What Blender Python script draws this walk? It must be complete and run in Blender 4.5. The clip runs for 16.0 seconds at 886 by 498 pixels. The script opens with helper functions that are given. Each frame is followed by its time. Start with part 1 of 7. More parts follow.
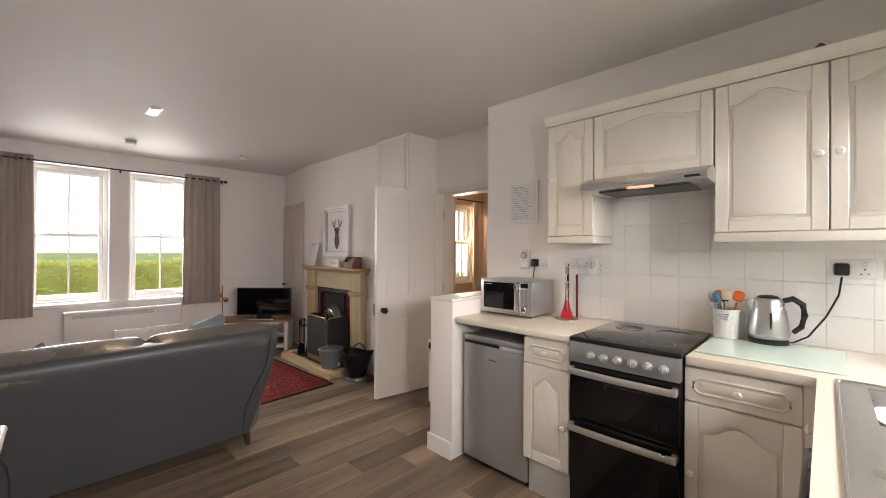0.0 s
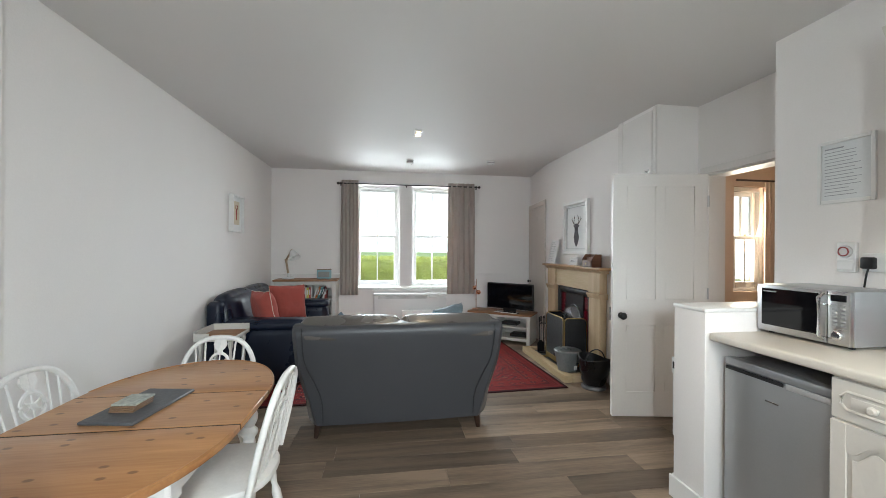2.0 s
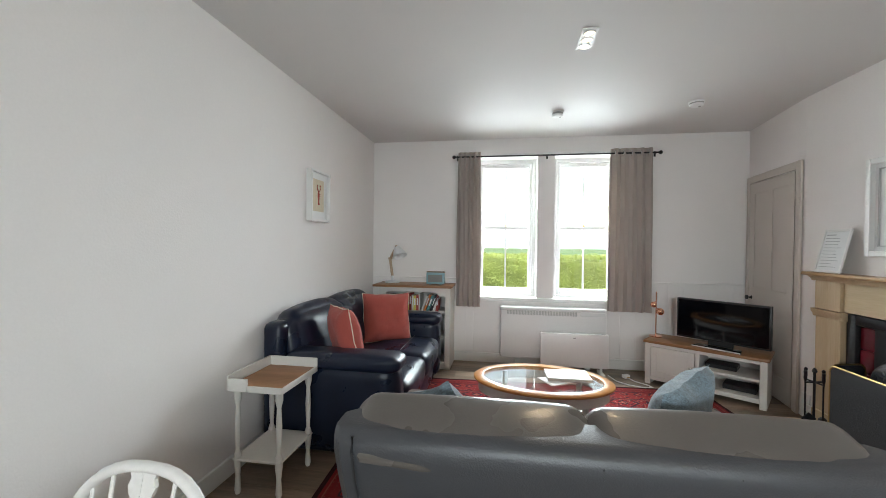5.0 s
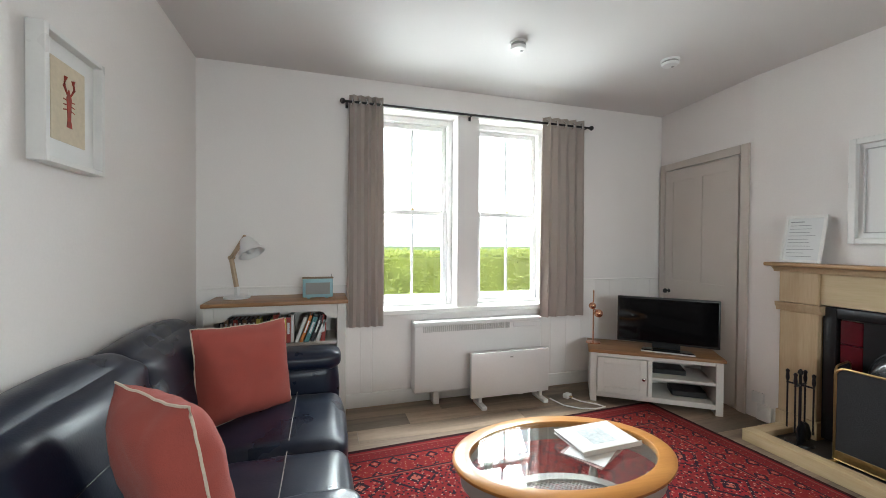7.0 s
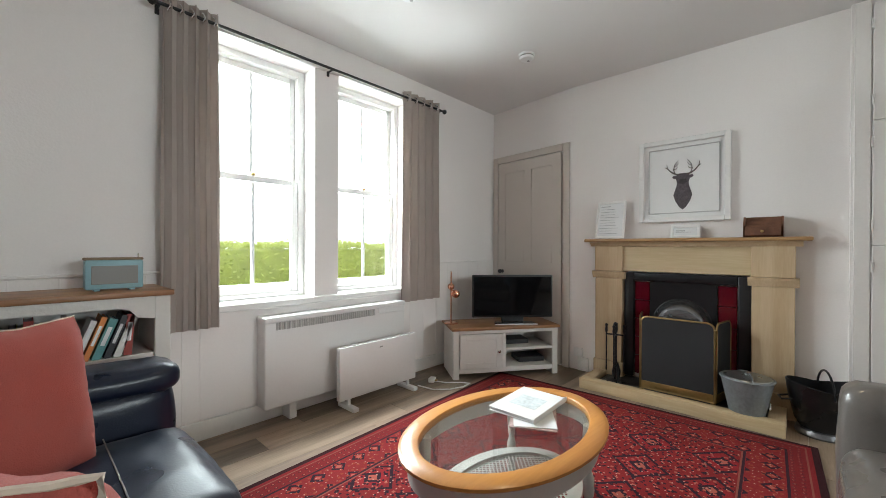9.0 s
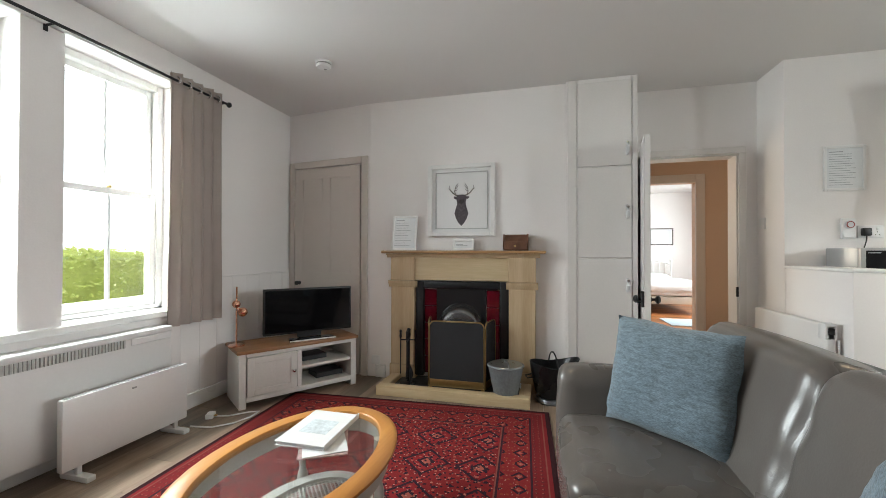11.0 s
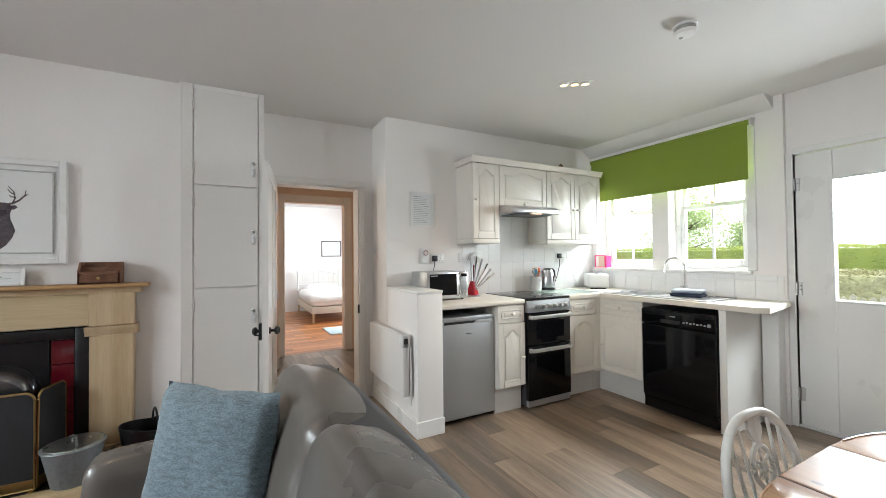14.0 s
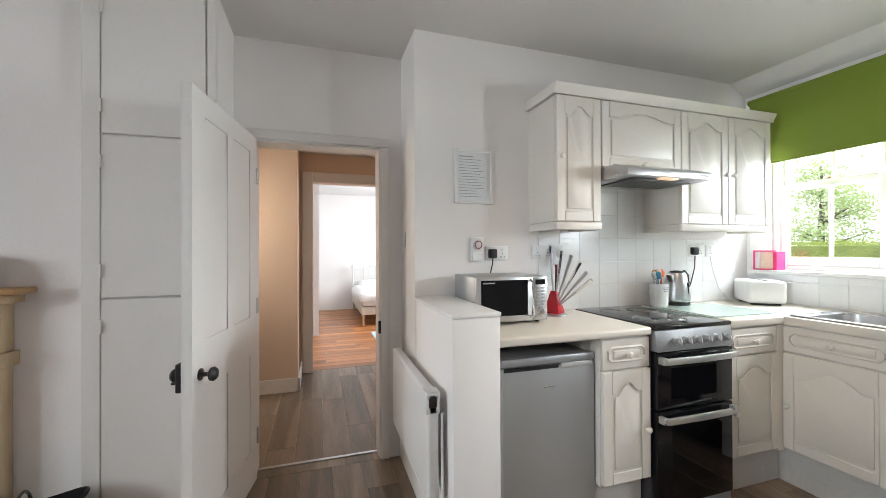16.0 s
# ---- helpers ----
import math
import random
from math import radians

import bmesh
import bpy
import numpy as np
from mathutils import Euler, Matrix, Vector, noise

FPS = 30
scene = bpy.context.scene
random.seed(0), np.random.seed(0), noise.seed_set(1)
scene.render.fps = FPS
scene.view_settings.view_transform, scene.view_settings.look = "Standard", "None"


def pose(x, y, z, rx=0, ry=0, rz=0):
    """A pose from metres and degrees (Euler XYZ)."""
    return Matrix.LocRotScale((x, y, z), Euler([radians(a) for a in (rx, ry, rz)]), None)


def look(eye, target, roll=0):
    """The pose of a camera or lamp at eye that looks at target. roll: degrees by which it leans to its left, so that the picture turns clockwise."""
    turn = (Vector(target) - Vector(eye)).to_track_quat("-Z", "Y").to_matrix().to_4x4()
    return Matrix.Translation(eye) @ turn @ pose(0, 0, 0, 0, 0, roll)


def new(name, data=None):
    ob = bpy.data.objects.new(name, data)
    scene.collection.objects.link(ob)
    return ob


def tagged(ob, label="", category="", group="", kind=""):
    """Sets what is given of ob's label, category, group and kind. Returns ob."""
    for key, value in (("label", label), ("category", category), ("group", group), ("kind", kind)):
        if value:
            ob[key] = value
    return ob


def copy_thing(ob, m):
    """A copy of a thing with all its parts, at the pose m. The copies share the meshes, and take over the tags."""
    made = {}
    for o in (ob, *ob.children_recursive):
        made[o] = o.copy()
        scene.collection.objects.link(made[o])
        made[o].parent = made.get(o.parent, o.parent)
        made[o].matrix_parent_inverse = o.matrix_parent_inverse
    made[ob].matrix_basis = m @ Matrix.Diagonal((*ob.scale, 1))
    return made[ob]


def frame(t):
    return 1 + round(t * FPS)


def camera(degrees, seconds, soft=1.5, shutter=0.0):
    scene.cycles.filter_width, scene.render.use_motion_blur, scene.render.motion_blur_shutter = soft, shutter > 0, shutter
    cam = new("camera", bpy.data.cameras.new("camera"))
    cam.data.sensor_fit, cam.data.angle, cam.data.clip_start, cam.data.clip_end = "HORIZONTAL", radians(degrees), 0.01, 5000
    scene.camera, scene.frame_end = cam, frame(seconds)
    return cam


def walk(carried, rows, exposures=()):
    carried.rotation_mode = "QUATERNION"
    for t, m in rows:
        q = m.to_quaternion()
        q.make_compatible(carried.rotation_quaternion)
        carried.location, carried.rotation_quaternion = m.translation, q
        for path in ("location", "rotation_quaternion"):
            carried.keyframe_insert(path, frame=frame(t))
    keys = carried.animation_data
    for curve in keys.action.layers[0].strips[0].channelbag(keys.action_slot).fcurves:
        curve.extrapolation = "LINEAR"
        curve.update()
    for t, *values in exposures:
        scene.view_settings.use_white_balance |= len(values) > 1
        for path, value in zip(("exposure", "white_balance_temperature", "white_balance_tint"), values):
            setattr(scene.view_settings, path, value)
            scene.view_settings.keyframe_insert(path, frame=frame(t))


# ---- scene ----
cam = camera(97.4, 16.0, 0.65)
PATH = [
    (0, (0.062, 0.606, 1.394), (1.49, 2.006, 1.401), 0.3),
    (0.5, (0.138, 0.628, 1.372), (1.306, 2.251, 1.379), 0.3),
    (1, (0.21, 0.643, 1.359), (1.078, 2.445, 1.365), 0.4),
    (1.5, (0.28, 0.653, 1.358), (0.849, 2.57, 1.361), 0.4),
    (2, (0.367, 0.638, 1.358), (0.663, 2.616, 1.359), 0.4),
    (2.5, (0.453, 0.632, 1.359), (0.508, 2.631, 1.356), 0.4),
    (3, (0.524, 0.698, 1.352), (0.374, 2.692, 1.349), 0.3),
    (3.5, (0.549, 0.913, 1.344), (0.248, 2.89, 1.337), 0.3),
    (4, (0.533, 1.292, 1.354), (0.132, 3.252, 1.336), 0.3),
    (4.2, (0.489, 1.496, 1.348), (0.077, 3.453, 1.331), 0.6),
    (6.3, (-0.224, 3.374, 1.374), (-0.016, 5.363, 1.335), 0.3),
    (6.5, (-0.295, 3.496, 1.351), (0.02, 5.471, 1.319), 0.2),
    (7, (-0.479, 3.728, 1.291), (0.108, 5.639, 1.263), 0.4),
    (7.5, (-0.646, 3.944, 1.219), (0.206, 5.753, 1.194), 0.5),
    (8, (-0.741, 4.103, 1.165), (0.351, 5.778, 1.137), 0.6),
    (8.2, (-0.771, 4.172, 1.132), (0.418, 5.78, 1.108), 0.4),
    (9.25, (-0.8, 4.335, 1.1), (0.75, 5.6, 1.092), 0.1),
    (10.3, (-0.773, 4.371, 1.116), (1.042, 5.212, 1.109), -0.2),
    (10.5, (-0.756, 4.331, 1.098), (1.094, 5.09, 1.112), 0.1),
    (11, (-0.756, 4.282, 1.159), (1.18, 4.78, 1.178), 0.1),
    (11.5, (-0.74, 4.217, 1.226), (1.249, 4.426, 1.249), -0.0),
    (12, (-0.726, 4.154, 1.264), (1.271, 4.05, 1.299), -0.1),
    (12.5, (-0.721, 4.07, 1.292), (1.239, 3.678, 1.332), -0.2),
    (13, (-0.713, 3.988, 1.299), (1.18, 3.345, 1.345), -0.4),
    (13.5, (-0.701, 3.903, 1.324), (1.117, 3.07, 1.364), -0.5),
    (14, (-0.65, 3.771, 1.328), (1.11, 2.821, 1.365), -0.6),
    (14.5, (-0.545, 3.58, 1.321), (1.2, 2.603, 1.356), -0.6),
    (15, (-0.32, 3.384, 1.3), (1.461, 2.474, 1.334), -0.5),
    (15.5, (0.028, 3.206, 1.3), (1.87, 2.429, 1.334), -0.4),
    (16, (0.477, 3.094, 1.327), (2.383, 2.488, 1.335), -0.2),
]
EXPOSURES = [(0, 0.0, 7400, 19), (0.5, 0.14, 6480, 9.8), (1.0, 0.3, 6280, 7.2), (2.0, 0.28, 6260, 6.8), (4.0, 0.36, 6310, 6.6), (6.5, 0.42, 6380, 7), (8.0, 0.46, 6420, 6.3), (11.0, 0.38, 6500, 7), (13.0, 0.62, 6340, 7.1), (14.5, 0.32, 6380, 9), (16, 0.36, 6320, 10)]
walk(cam, [(t, look(eye, target, roll)) for t, eye, target, roll in PATH], EXPOSURES)

# ---- light ----
world = bpy.data.worlds.new("overcast_sky")
scene.world = world
world.use_nodes = True
wn = world.node_tree.nodes
sky = wn.new("ShaderNodeTexSky")
sky.sky_type = "NISHITA"
sky.sun_disc = False
sky.sun_elevation, sky.sun_rotation = radians(48), radians(150)
sky.air_density, sky.dust_density = 1.0, 6.0
pale = wn.new("ShaderNodeMixRGB")
pale.inputs[0].default_value = 0.75
pale.inputs[2].default_value = (9.0, 9.4, 10.0, 1)
world.node_tree.links.new(sky.outputs[0], pale.inputs[1])
world.node_tree.links.new(pale.outputs[0], wn["Background"].inputs[0])
wn["Background"].inputs[1].default_value = 0.3


def lamp(name, kind, m, energy, colour, **extra):
    data = bpy.data.lights.new(name, kind)
    data.energy, data.color = energy, colour
    if kind == "AREA":
        data.shape, data.size, data.size_y = "RECTANGLE", extra["w"], extra["h"]
    if kind == "SPOT":
        data.spot_size, data.spot_blend, data.shadow_soft_size = radians(extra["cone"]), 0.8, 0.14
    if kind == "SUN":
        data.angle = radians(extra["angle"])
    ob = new(name, data)
    ob.matrix_world = m
    return ob


lamp("sun", "SUN", look((0, 0, 0), (0.45, 0.35, -1.0)), 2.4, (1.0, 0.96, 0.9), angle=25)
# daylight entering by the openings
DAY = (0.89, 0.96, 1.0)
def window_light(name, x0, x1, z0, z1, y, inward, rows, watts, fall=0.85):
    """Sky light in an opening: strips leaning downwards, as light from above the horizon falls."""
    h = (z1 - z0) / rows
    for k in range(rows):
        z = z0 + (k + 0.5) * h
        lamp(name, "AREA", look(((x0 + x1) / 2, y, z), ((x0 + x1) / 2, y + inward, z - fall)), watts / rows, DAY, w=x1 - x0, h=h * 0.95)


window_light("window_daylight", -0.05, 0.55, 1.24, 2.28, 7.24, -1.0, 3, 60, 0.85)
window_light("window_daylight", 0.84, 1.44, 1.24, 2.28, 7.24, -1.0, 3, 60, 0.85)
window_light("kitchen_window_daylight", 1.05, 1.61, 1.64, 2.02, -0.34, 1.0, 2, 29, 0.5)
window_light("kitchen_window_daylight", 1.88, 2.44, 1.64, 2.02, -0.34, 1.0, 2, 29, 0.5)
window_light("back_door_daylight", 0.16, 0.46, 1.4, 1.86, -0.24, 1.0, 2, 46, 0.5)
# lamp added inside the bedroom, standing for an unseen window that is not built
lamp("bedroom_daylight", "AREA", look((7.4, 0.75, 1.6), (7.4, 3.0, 1.2)), 85, DAY, w=1.6, h=1.2)
lamp("hall_daylight", "AREA", look((4.06, 4.19, 1.5), (4.0, 2.0, 1.0)), 15, (1.0, 0.88, 0.72), w=0.35, h=0.9)

# ---- materials ----
MATS = {}


def surf(name, col, rough=0.5, metal=0.0, var=0.08, scale=3.0, fine=60.0, bump=0.03, spec=0.5, coat=0.0, stretch=(1, 1, 1), sheen=0.0, rvar=0.12):
    """A plain surface with variation at two scales and fine relief."""
    if name in MATS:
        return MATS[name]
    m = MATS[name] = bpy.data.materials.new(name)
    m.use_nodes = True
    nt = m.node_tree
    n, l = nt.nodes, nt.links
    b = n["Principled BSDF"]
    b.inputs["Metallic"].default_value = metal
    b.inputs["Specular IOR Level"].default_value = spec
    b.inputs["Coat Weight"].default_value = coat
    b.inputs["Sheen Weight"].default_value = sheen
    tc = n.new("ShaderNodeTexCoord")
    mp = n.new("ShaderNodeMapping")
    mp.inputs["Scale"].default_value = stretch
    l.new(tc.outputs["Object"], mp.inputs[0])
    big, small = n.new("ShaderNodeTexNoise"), n.new("ShaderNodeTexNoise")
    big.inputs["Scale"].default_value, small.inputs["Scale"].default_value = scale, fine
    big.inputs["Detail"].default_value, small.inputs["Detail"].default_value = 3, 2
    l.new(mp.outputs[0], big.inputs[0]), l.new(mp.outputs[0], small.inputs[0])
    add = n.new("ShaderNodeMath")
    add.operation = "ADD"
    l.new(big.outputs[0], add.inputs[0]), l.new(small.outputs[0], add.inputs[1])
    mr = n.new("ShaderNodeMapRange")
    mr.inputs[1].default_value, mr.inputs[2].default_value = 0.6, 1.4
    mr.inputs[3].default_value, mr.inputs[4].default_value = 1 - var, 1 + var
    l.new(add.outputs[0], mr.inputs[0])
    mul = n.new("ShaderNodeVectorMath")
    mul.operation = "SCALE"
    mul.inputs[0].default_value = col
    l.new(mr.outputs[0], mul.inputs["Scale"])
    l.new(mul.outputs[0], b.inputs["Base Color"])
    rr = n.new("ShaderNodeMapRange")
    rr.inputs[1].default_value, rr.inputs[2].default_value = 0.3, 0.7
    rr.inputs[3].default_value, rr.inputs[4].default_value = max(0.02, rough * (1 - rvar)), min(1, rough * (1 + rvar))
    l.new(big.outputs[0], rr.inputs[0]), l.new(rr.outputs[0], b.inputs["Roughness"])
    if bump:
        bp = n.new("ShaderNodeBump")
        bp.inputs["Strength"].default_value, bp.inputs["Distance"].default_value = min(1.0, bump * 8), 0.004
        l.new(small.outputs[0], bp.inputs["Height"]), l.new(bp.outputs[0], b.inputs["Normal"])
    return m


def wood(name, light, dark, rough=0.45, along="x", rings=9.0, knots=0.0, coat=0.0, seed=False, flat=False):
    """Grain drawn out along one axis, with darker streaks and, if wanted, knots."""
    if name in MATS:
        return MATS[name]
    m = MATS[name] = bpy.data.materials.new(name)
    m.use_nodes = True
    n, l = m.node_tree.nodes, m.node_tree.links
    b = n["Principled BSDF"]
    b.inputs["Coat Weight"].default_value = coat
    tc = n.new("ShaderNodeTexCoord")
    src = tc.outputs["Object"]
    oi = n.new("ShaderNodeObjectInfo")
    if seed:
        shift = n.new("ShaderNodeVectorMath")
        shift.operation = "MULTIPLY_ADD"
        shift.inputs[1].default_value = (17.0, 31.0, 5.0)
        l.new(oi.outputs["Random"], shift.inputs[0]), l.new(src, shift.inputs[2])
        src = shift.outputs[0]
    mp = n.new("ShaderNodeMapping")
    st = {"x": (0.08, 1, 1), "y": (1, 0.08, 1), "z": (1, 1, 0.08)}[along]
    mp.inputs["Scale"].default_value = st
    l.new(src, mp.inputs[0])
    g1, g2 = n.new("ShaderNodeTexNoise"), n.new("ShaderNodeTexNoise")
    g1.inputs["Scale"].default_value, g2.inputs["Scale"].default_value = rings, rings * 14
    g1.inputs["Detail"].default_value, g2.inputs["Detail"].default_value = 4, 3
    g1.inputs["Distortion"].default_value = 0.6
    l.new(mp.outputs[0], g1.inputs[0]), l.new(mp.outputs[0], g2.inputs[0])
    mix = n.new("ShaderNodeMath")
    mix.operation = "MULTIPLY_ADD"
    mix.inputs[1].default_value = 0.35
    l.new(g2.outputs[0], mix.inputs[0]), l.new(g1.outputs[0], mix.inputs[2])
    ramp = n.new("ShaderNodeValToRGB")
    ramp.color_ramp.elements[0].position, ramp.color_ramp.elements[1].position = 0.5, 0.88
    ramp.color_ramp.elements[0].color, ramp.color_ramp.elements[1].color = (*light, 1), (*dark, 1)
    l.new(mix.outputs[0], ramp.inputs[0])
    out = ramp.outputs[0]
    if seed:
        hs = n.new("ShaderNodeHueSaturation")
        vr = n.new("ShaderNodeMapRange")
        vr.inputs[3].default_value, vr.inputs[4].default_value = 0.56, 1.3
        l.new(oi.outputs["Random"], vr.inputs[0]), l.new(vr.outputs[0], hs.inputs["Value"])
        l.new(out, hs.inputs["Color"])
        out = hs.outputs[0]
    if knots:
        vo = n.new("ShaderNodeTexVoronoi")
        vo.inputs["Scale"].default_value = knots
        mp2 = n.new("ShaderNodeMapping")
        mp2.inputs["Scale"].default_value = {"x": (0.6, 1, 1), "y": (1, 0.6, 1), "z": (1, 1, 0.6)}[along]
        if flat:
            vo.voronoi_dimensions = "2D"
            mp2.inputs["Scale"].default_value[2] = 0.0
        l.new(src, mp2.inputs[0]), l.new(mp2.outputs[0], vo.inputs[0])
        kr = n.new("ShaderNodeValToRGB")
        kr.color_ramp.elements[0].position, kr.color_ramp.elements[1].position = 0.05, 0.085
        kr.color_ramp.elements[0].color, kr.color_ramp.elements[1].color = (0.8, 0.8, 0.8, 1), (0, 0, 0, 1)
        l.new(vo.outputs["Distance"], kr.inputs[0])
        km = n.new("ShaderNodeMixRGB")
        km.inputs[2].default_value = (dark[0] * 0.4, dark[1] * 0.35, dark[2] * 0.3, 1)
        l.new(kr.outputs[0], km.inputs[0]), l.new(out, km.inputs[1])
        out = km.outputs[0]
    l.new(out, b.inputs["Base Color"])
    rr = n.new("ShaderNodeMapRange")
    rr.inputs[3].default_value, rr.inputs[4].default_value = rough * 0.8, min(1, rough * 1.25)
    l.new(g2.outputs[0], rr.inputs[0]), l.new(rr.outputs[0], b.inputs["Roughness"])
    bp = n.new("ShaderNodeBump")
    bp.inputs["Strength"].default_value, bp.inputs["Distance"].default_value = 0.25, 0.002
    l.new(mix.outputs[0], bp.inputs["Height"]), l.new(bp.outputs[0], b.inputs["Normal"])
    return m


def emit(name, col, strength):
    m = bpy.data.materials.new(name)
    m.use_nodes = True
    b = m.node_tree.nodes["Principled BSDF"]
    b.inputs["Emission Color"].default_value, b.inputs["Emission Strength"].default_value = (*col, 1), strength
    return m


def glass_mat(name, tint=(0.96, 0.98, 0.97), rough=0.0, most=0.6):
    m = bpy.data.materials.new(name)
    m.use_nodes = True
    n, l = m.node_tree.nodes, m.node_tree.links
    tr, gl, lw, pw, mx = (n.new("ShaderNode" + k) for k in ("BsdfTransparent", "BsdfGlossy", "LayerWeight", "MapRange", "MixShader"))
    tr.inputs[0].default_value = (*tint, 1)
    gl.inputs["Roughness"].default_value = rough
    lw.inputs[0].default_value = 0.3
    pw.inputs[3].default_value, pw.inputs[4].default_value = 0.02, most
    l.new(lw.outputs["Fresnel"], pw.inputs[0])
    l.new(pw.outputs[0], mx.inputs[0]), l.new(tr.outputs[0], mx.inputs[1]), l.new(gl.outputs[0], mx.inputs[2])
    l.new(mx.outputs[0], n["Material Output"].inputs[0])
    return m


WALL = surf("matt_white_wall_paint", (0.845, 0.812, 0.79), 0.75, var=0.02, scale=1.2, fine=110, bump=0.02, spec=0.25)
CEIL = surf("silk_white_ceiling_paint", (0.72, 0.70, 0.685), 0.66, var=0.02, scale=0.9, fine=130, bump=0.01, spec=0.2)
HALLP = surf("peach_hall_paint", (0.70, 0.545, 0.425), 0.7, var=0.03, scale=1.5, fine=90)
GLOSS = surf("white_gloss_paint", (0.8, 0.79, 0.77), 0.3, var=0.02, scale=4, fine=80, bump=0.01)
TRIM = surf("stone_grey_trim_paint", (0.60, 0.54, 0.49), 0.45, var=0.03, scale=4, fine=90, bump=0.012)
DOORP = surf("warm_white_door_paint", (0.76, 0.73, 0.70), 0.4, var=0.025, scale=3, fine=70, bump=0.012)
CREAM = surf("cream_cabinet_foil", (0.72, 0.68, 0.62), 0.38, var=0.02, scale=5, fine=70, bump=0.01)
PLINTH = surf("grey_white_plinth", (0.62, 0.60, 0.57), 0.5, var=0.06, scale=4)
WORKTOP = surf("cream_laminate_worktop", (0.72, 0.67, 0.59), 0.34, var=0.01, scale=14, fine=260, bump=0.003)
TILE = surf("white_glazed_tile", (0.84, 0.84, 0.835), 0.16, var=0.02, scale=2, fine=40, bump=0.006)
GROUT = surf("pale_grout", (0.82, 0.81, 0.79), 0.9, var=0.04, scale=8)
STEEL = surf("brushed_steel", (0.55, 0.55, 0.56), 0.3, 1.0, var=0.06, scale=5, fine=120, bump=0.006, stretch=(1, 1, 8))
SILVER = surf("silver_appliance_paint", (0.42, 0.43, 0.44), 0.36, 0.55, var=0.03, scale=3, fine=180, bump=0.005)
BLACKG = surf("black_gloss_enamel", (0.005, 0.005, 0.006), 0.08, var=0.1, scale=4, bump=0.0, spec=0.3)
BLACKP = surf("black_plastic", (0.011, 0.011, 0.012), 0.4, var=0.1, scale=9)
IRON = surf("blackened_cast_iron", (0.011, 0.011, 0.013), 0.34, 0.3, var=0.2, scale=9, fine=120, bump=0.015)
CHROME = surf("chrome", (0.8, 0.8, 0.8), 0.08, 1.0, var=0.02, bump=0)
BRASS = surf("aged_brass", (0.45, 0.32, 0.14), 0.38, 1.0, var=0.1, scale=14)
COPPER = surf("polished_copper", (0.85, 0.45, 0.3), 0.18, 1.0, var=0.05, scale=10)
WHITEP = surf("white_plastic", (0.78, 0.78, 0.77), 0.35, var=0.02, scale=6, bump=0.006)
HEATW = surf("white_heater_enamel", (0.76, 0.745, 0.73), 0.36, var=0.02, scale=4, bump=0.006)
PAPER = surf("printed_paper", (0.74, 0.75, 0.75), 0.8, var=0.02, scale=9)
INK = surf("grey_print_ink", (0.33, 0.34, 0.35), 0.8, var=0.1, scale=30)
PINE = wood("varnished_orange_pine", (0.49, 0.255, 0.105), (0.32, 0.145, 0.055), 0.34, "x", 6, knots=8.5, coat=0.2, flat=True)
PINEX = wood("oak_shelf_top", (0.36, 0.18, 0.08), (0.22, 0.10, 0.04), 0.4, "x", 9)
LIMED = wood("waxed_yellow_pine", (0.56, 0.43, 0.275), (0.43, 0.31, 0.18), 0.55, "z", 8, knots=4.0)
LIMEDY = wood("waxed_yellow_pine_level", (0.56, 0.43, 0.275), (0.43, 0.31, 0.18), 0.55, "y", 8, knots=4.0)
OAKY = wood("orange_oak_ring", (0.62, 0.29, 0.075), (0.48, 0.2, 0.05), 0.3, "x", 8, coat=0.3)
DARKWD = wood("dark_stained_wood", (0.05, 0.024, 0.014), (0.022, 0.011, 0.008), 0.4, "z", 9)
BOXWD = wood("reddish_box_wood", (0.2, 0.085, 0.045), (0.1, 0.04, 0.02), 0.4, "y", 12)
PLANK = wood("grey_brown_oak_plank", (0.30, 0.22, 0.155), (0.13, 0.096, 0.07), 0.36, "x", 10, seed=True)
BEDPLANK = wood("orange_pine_floorboard", (0.5, 0.205, 0.07), (0.34, 0.125, 0.04), 0.35, "x", 8, seed=True)
# one sofa leather in two tones: warm-lit front, then shaded back
GREYLTH = surf("warm_lit_grey_leather", (0.112, 0.10, 0.09), 0.3, var=0.06, scale=4, fine=170, bump=0.012, coat=0.15, rvar=0.2)
GREYBACK = surf("shaded_grey_leather", (0.053, 0.054, 0.06), 0.42, var=0.04, scale=3, fine=190, bump=0.03)
NAVY = surf("dark_navy_leather", (0.006, 0.011, 0.027), 0.33, var=0.12, scale=5, fine=170, bump=0.014, spec=0.4, coat=0.0, rvar=0.3)
CORAL = surf("coral_cotton", (0.37, 0.076, 0.058), 0.9, var=0.12, scale=12, fine=330, bump=0.06, sheen=0.08)
PIPING = surf("cream_piping", (0.66, 0.56, 0.46), 0.9, var=0.05)
BLUEC = surf("heathered_blue_weave", (0.14, 0.19, 0.225), 0.9, var=0.5, scale=30, fine=120, bump=0.06, stretch=(1.0, 1, 3), sheen=0.25)
CURT = surf("taupe_curtain_cloth", (0.47, 0.41, 0.37), 0.92, var=0.08, scale=7, fine=260, bump=0.04, sheen=0.1)
ct_n, ct_l = CURT.node_tree.nodes, CURT.node_tree.links
trl, cmx = ct_n.new("ShaderNodeBsdfTranslucent"), ct_n.new("ShaderNodeMixShader")
trl.inputs[0].default_value = (0.42, 0.35, 0.29, 1)
cmx.inputs[0].default_value = 0.18
ct_l.new(ct_n["Principled BSDF"].outputs[0], cmx.inputs[1]), ct_l.new(trl.outputs[0], cmx.inputs[2])
ct_l.new(cmx.outputs[0], ct_n["Material Output"].inputs[0])
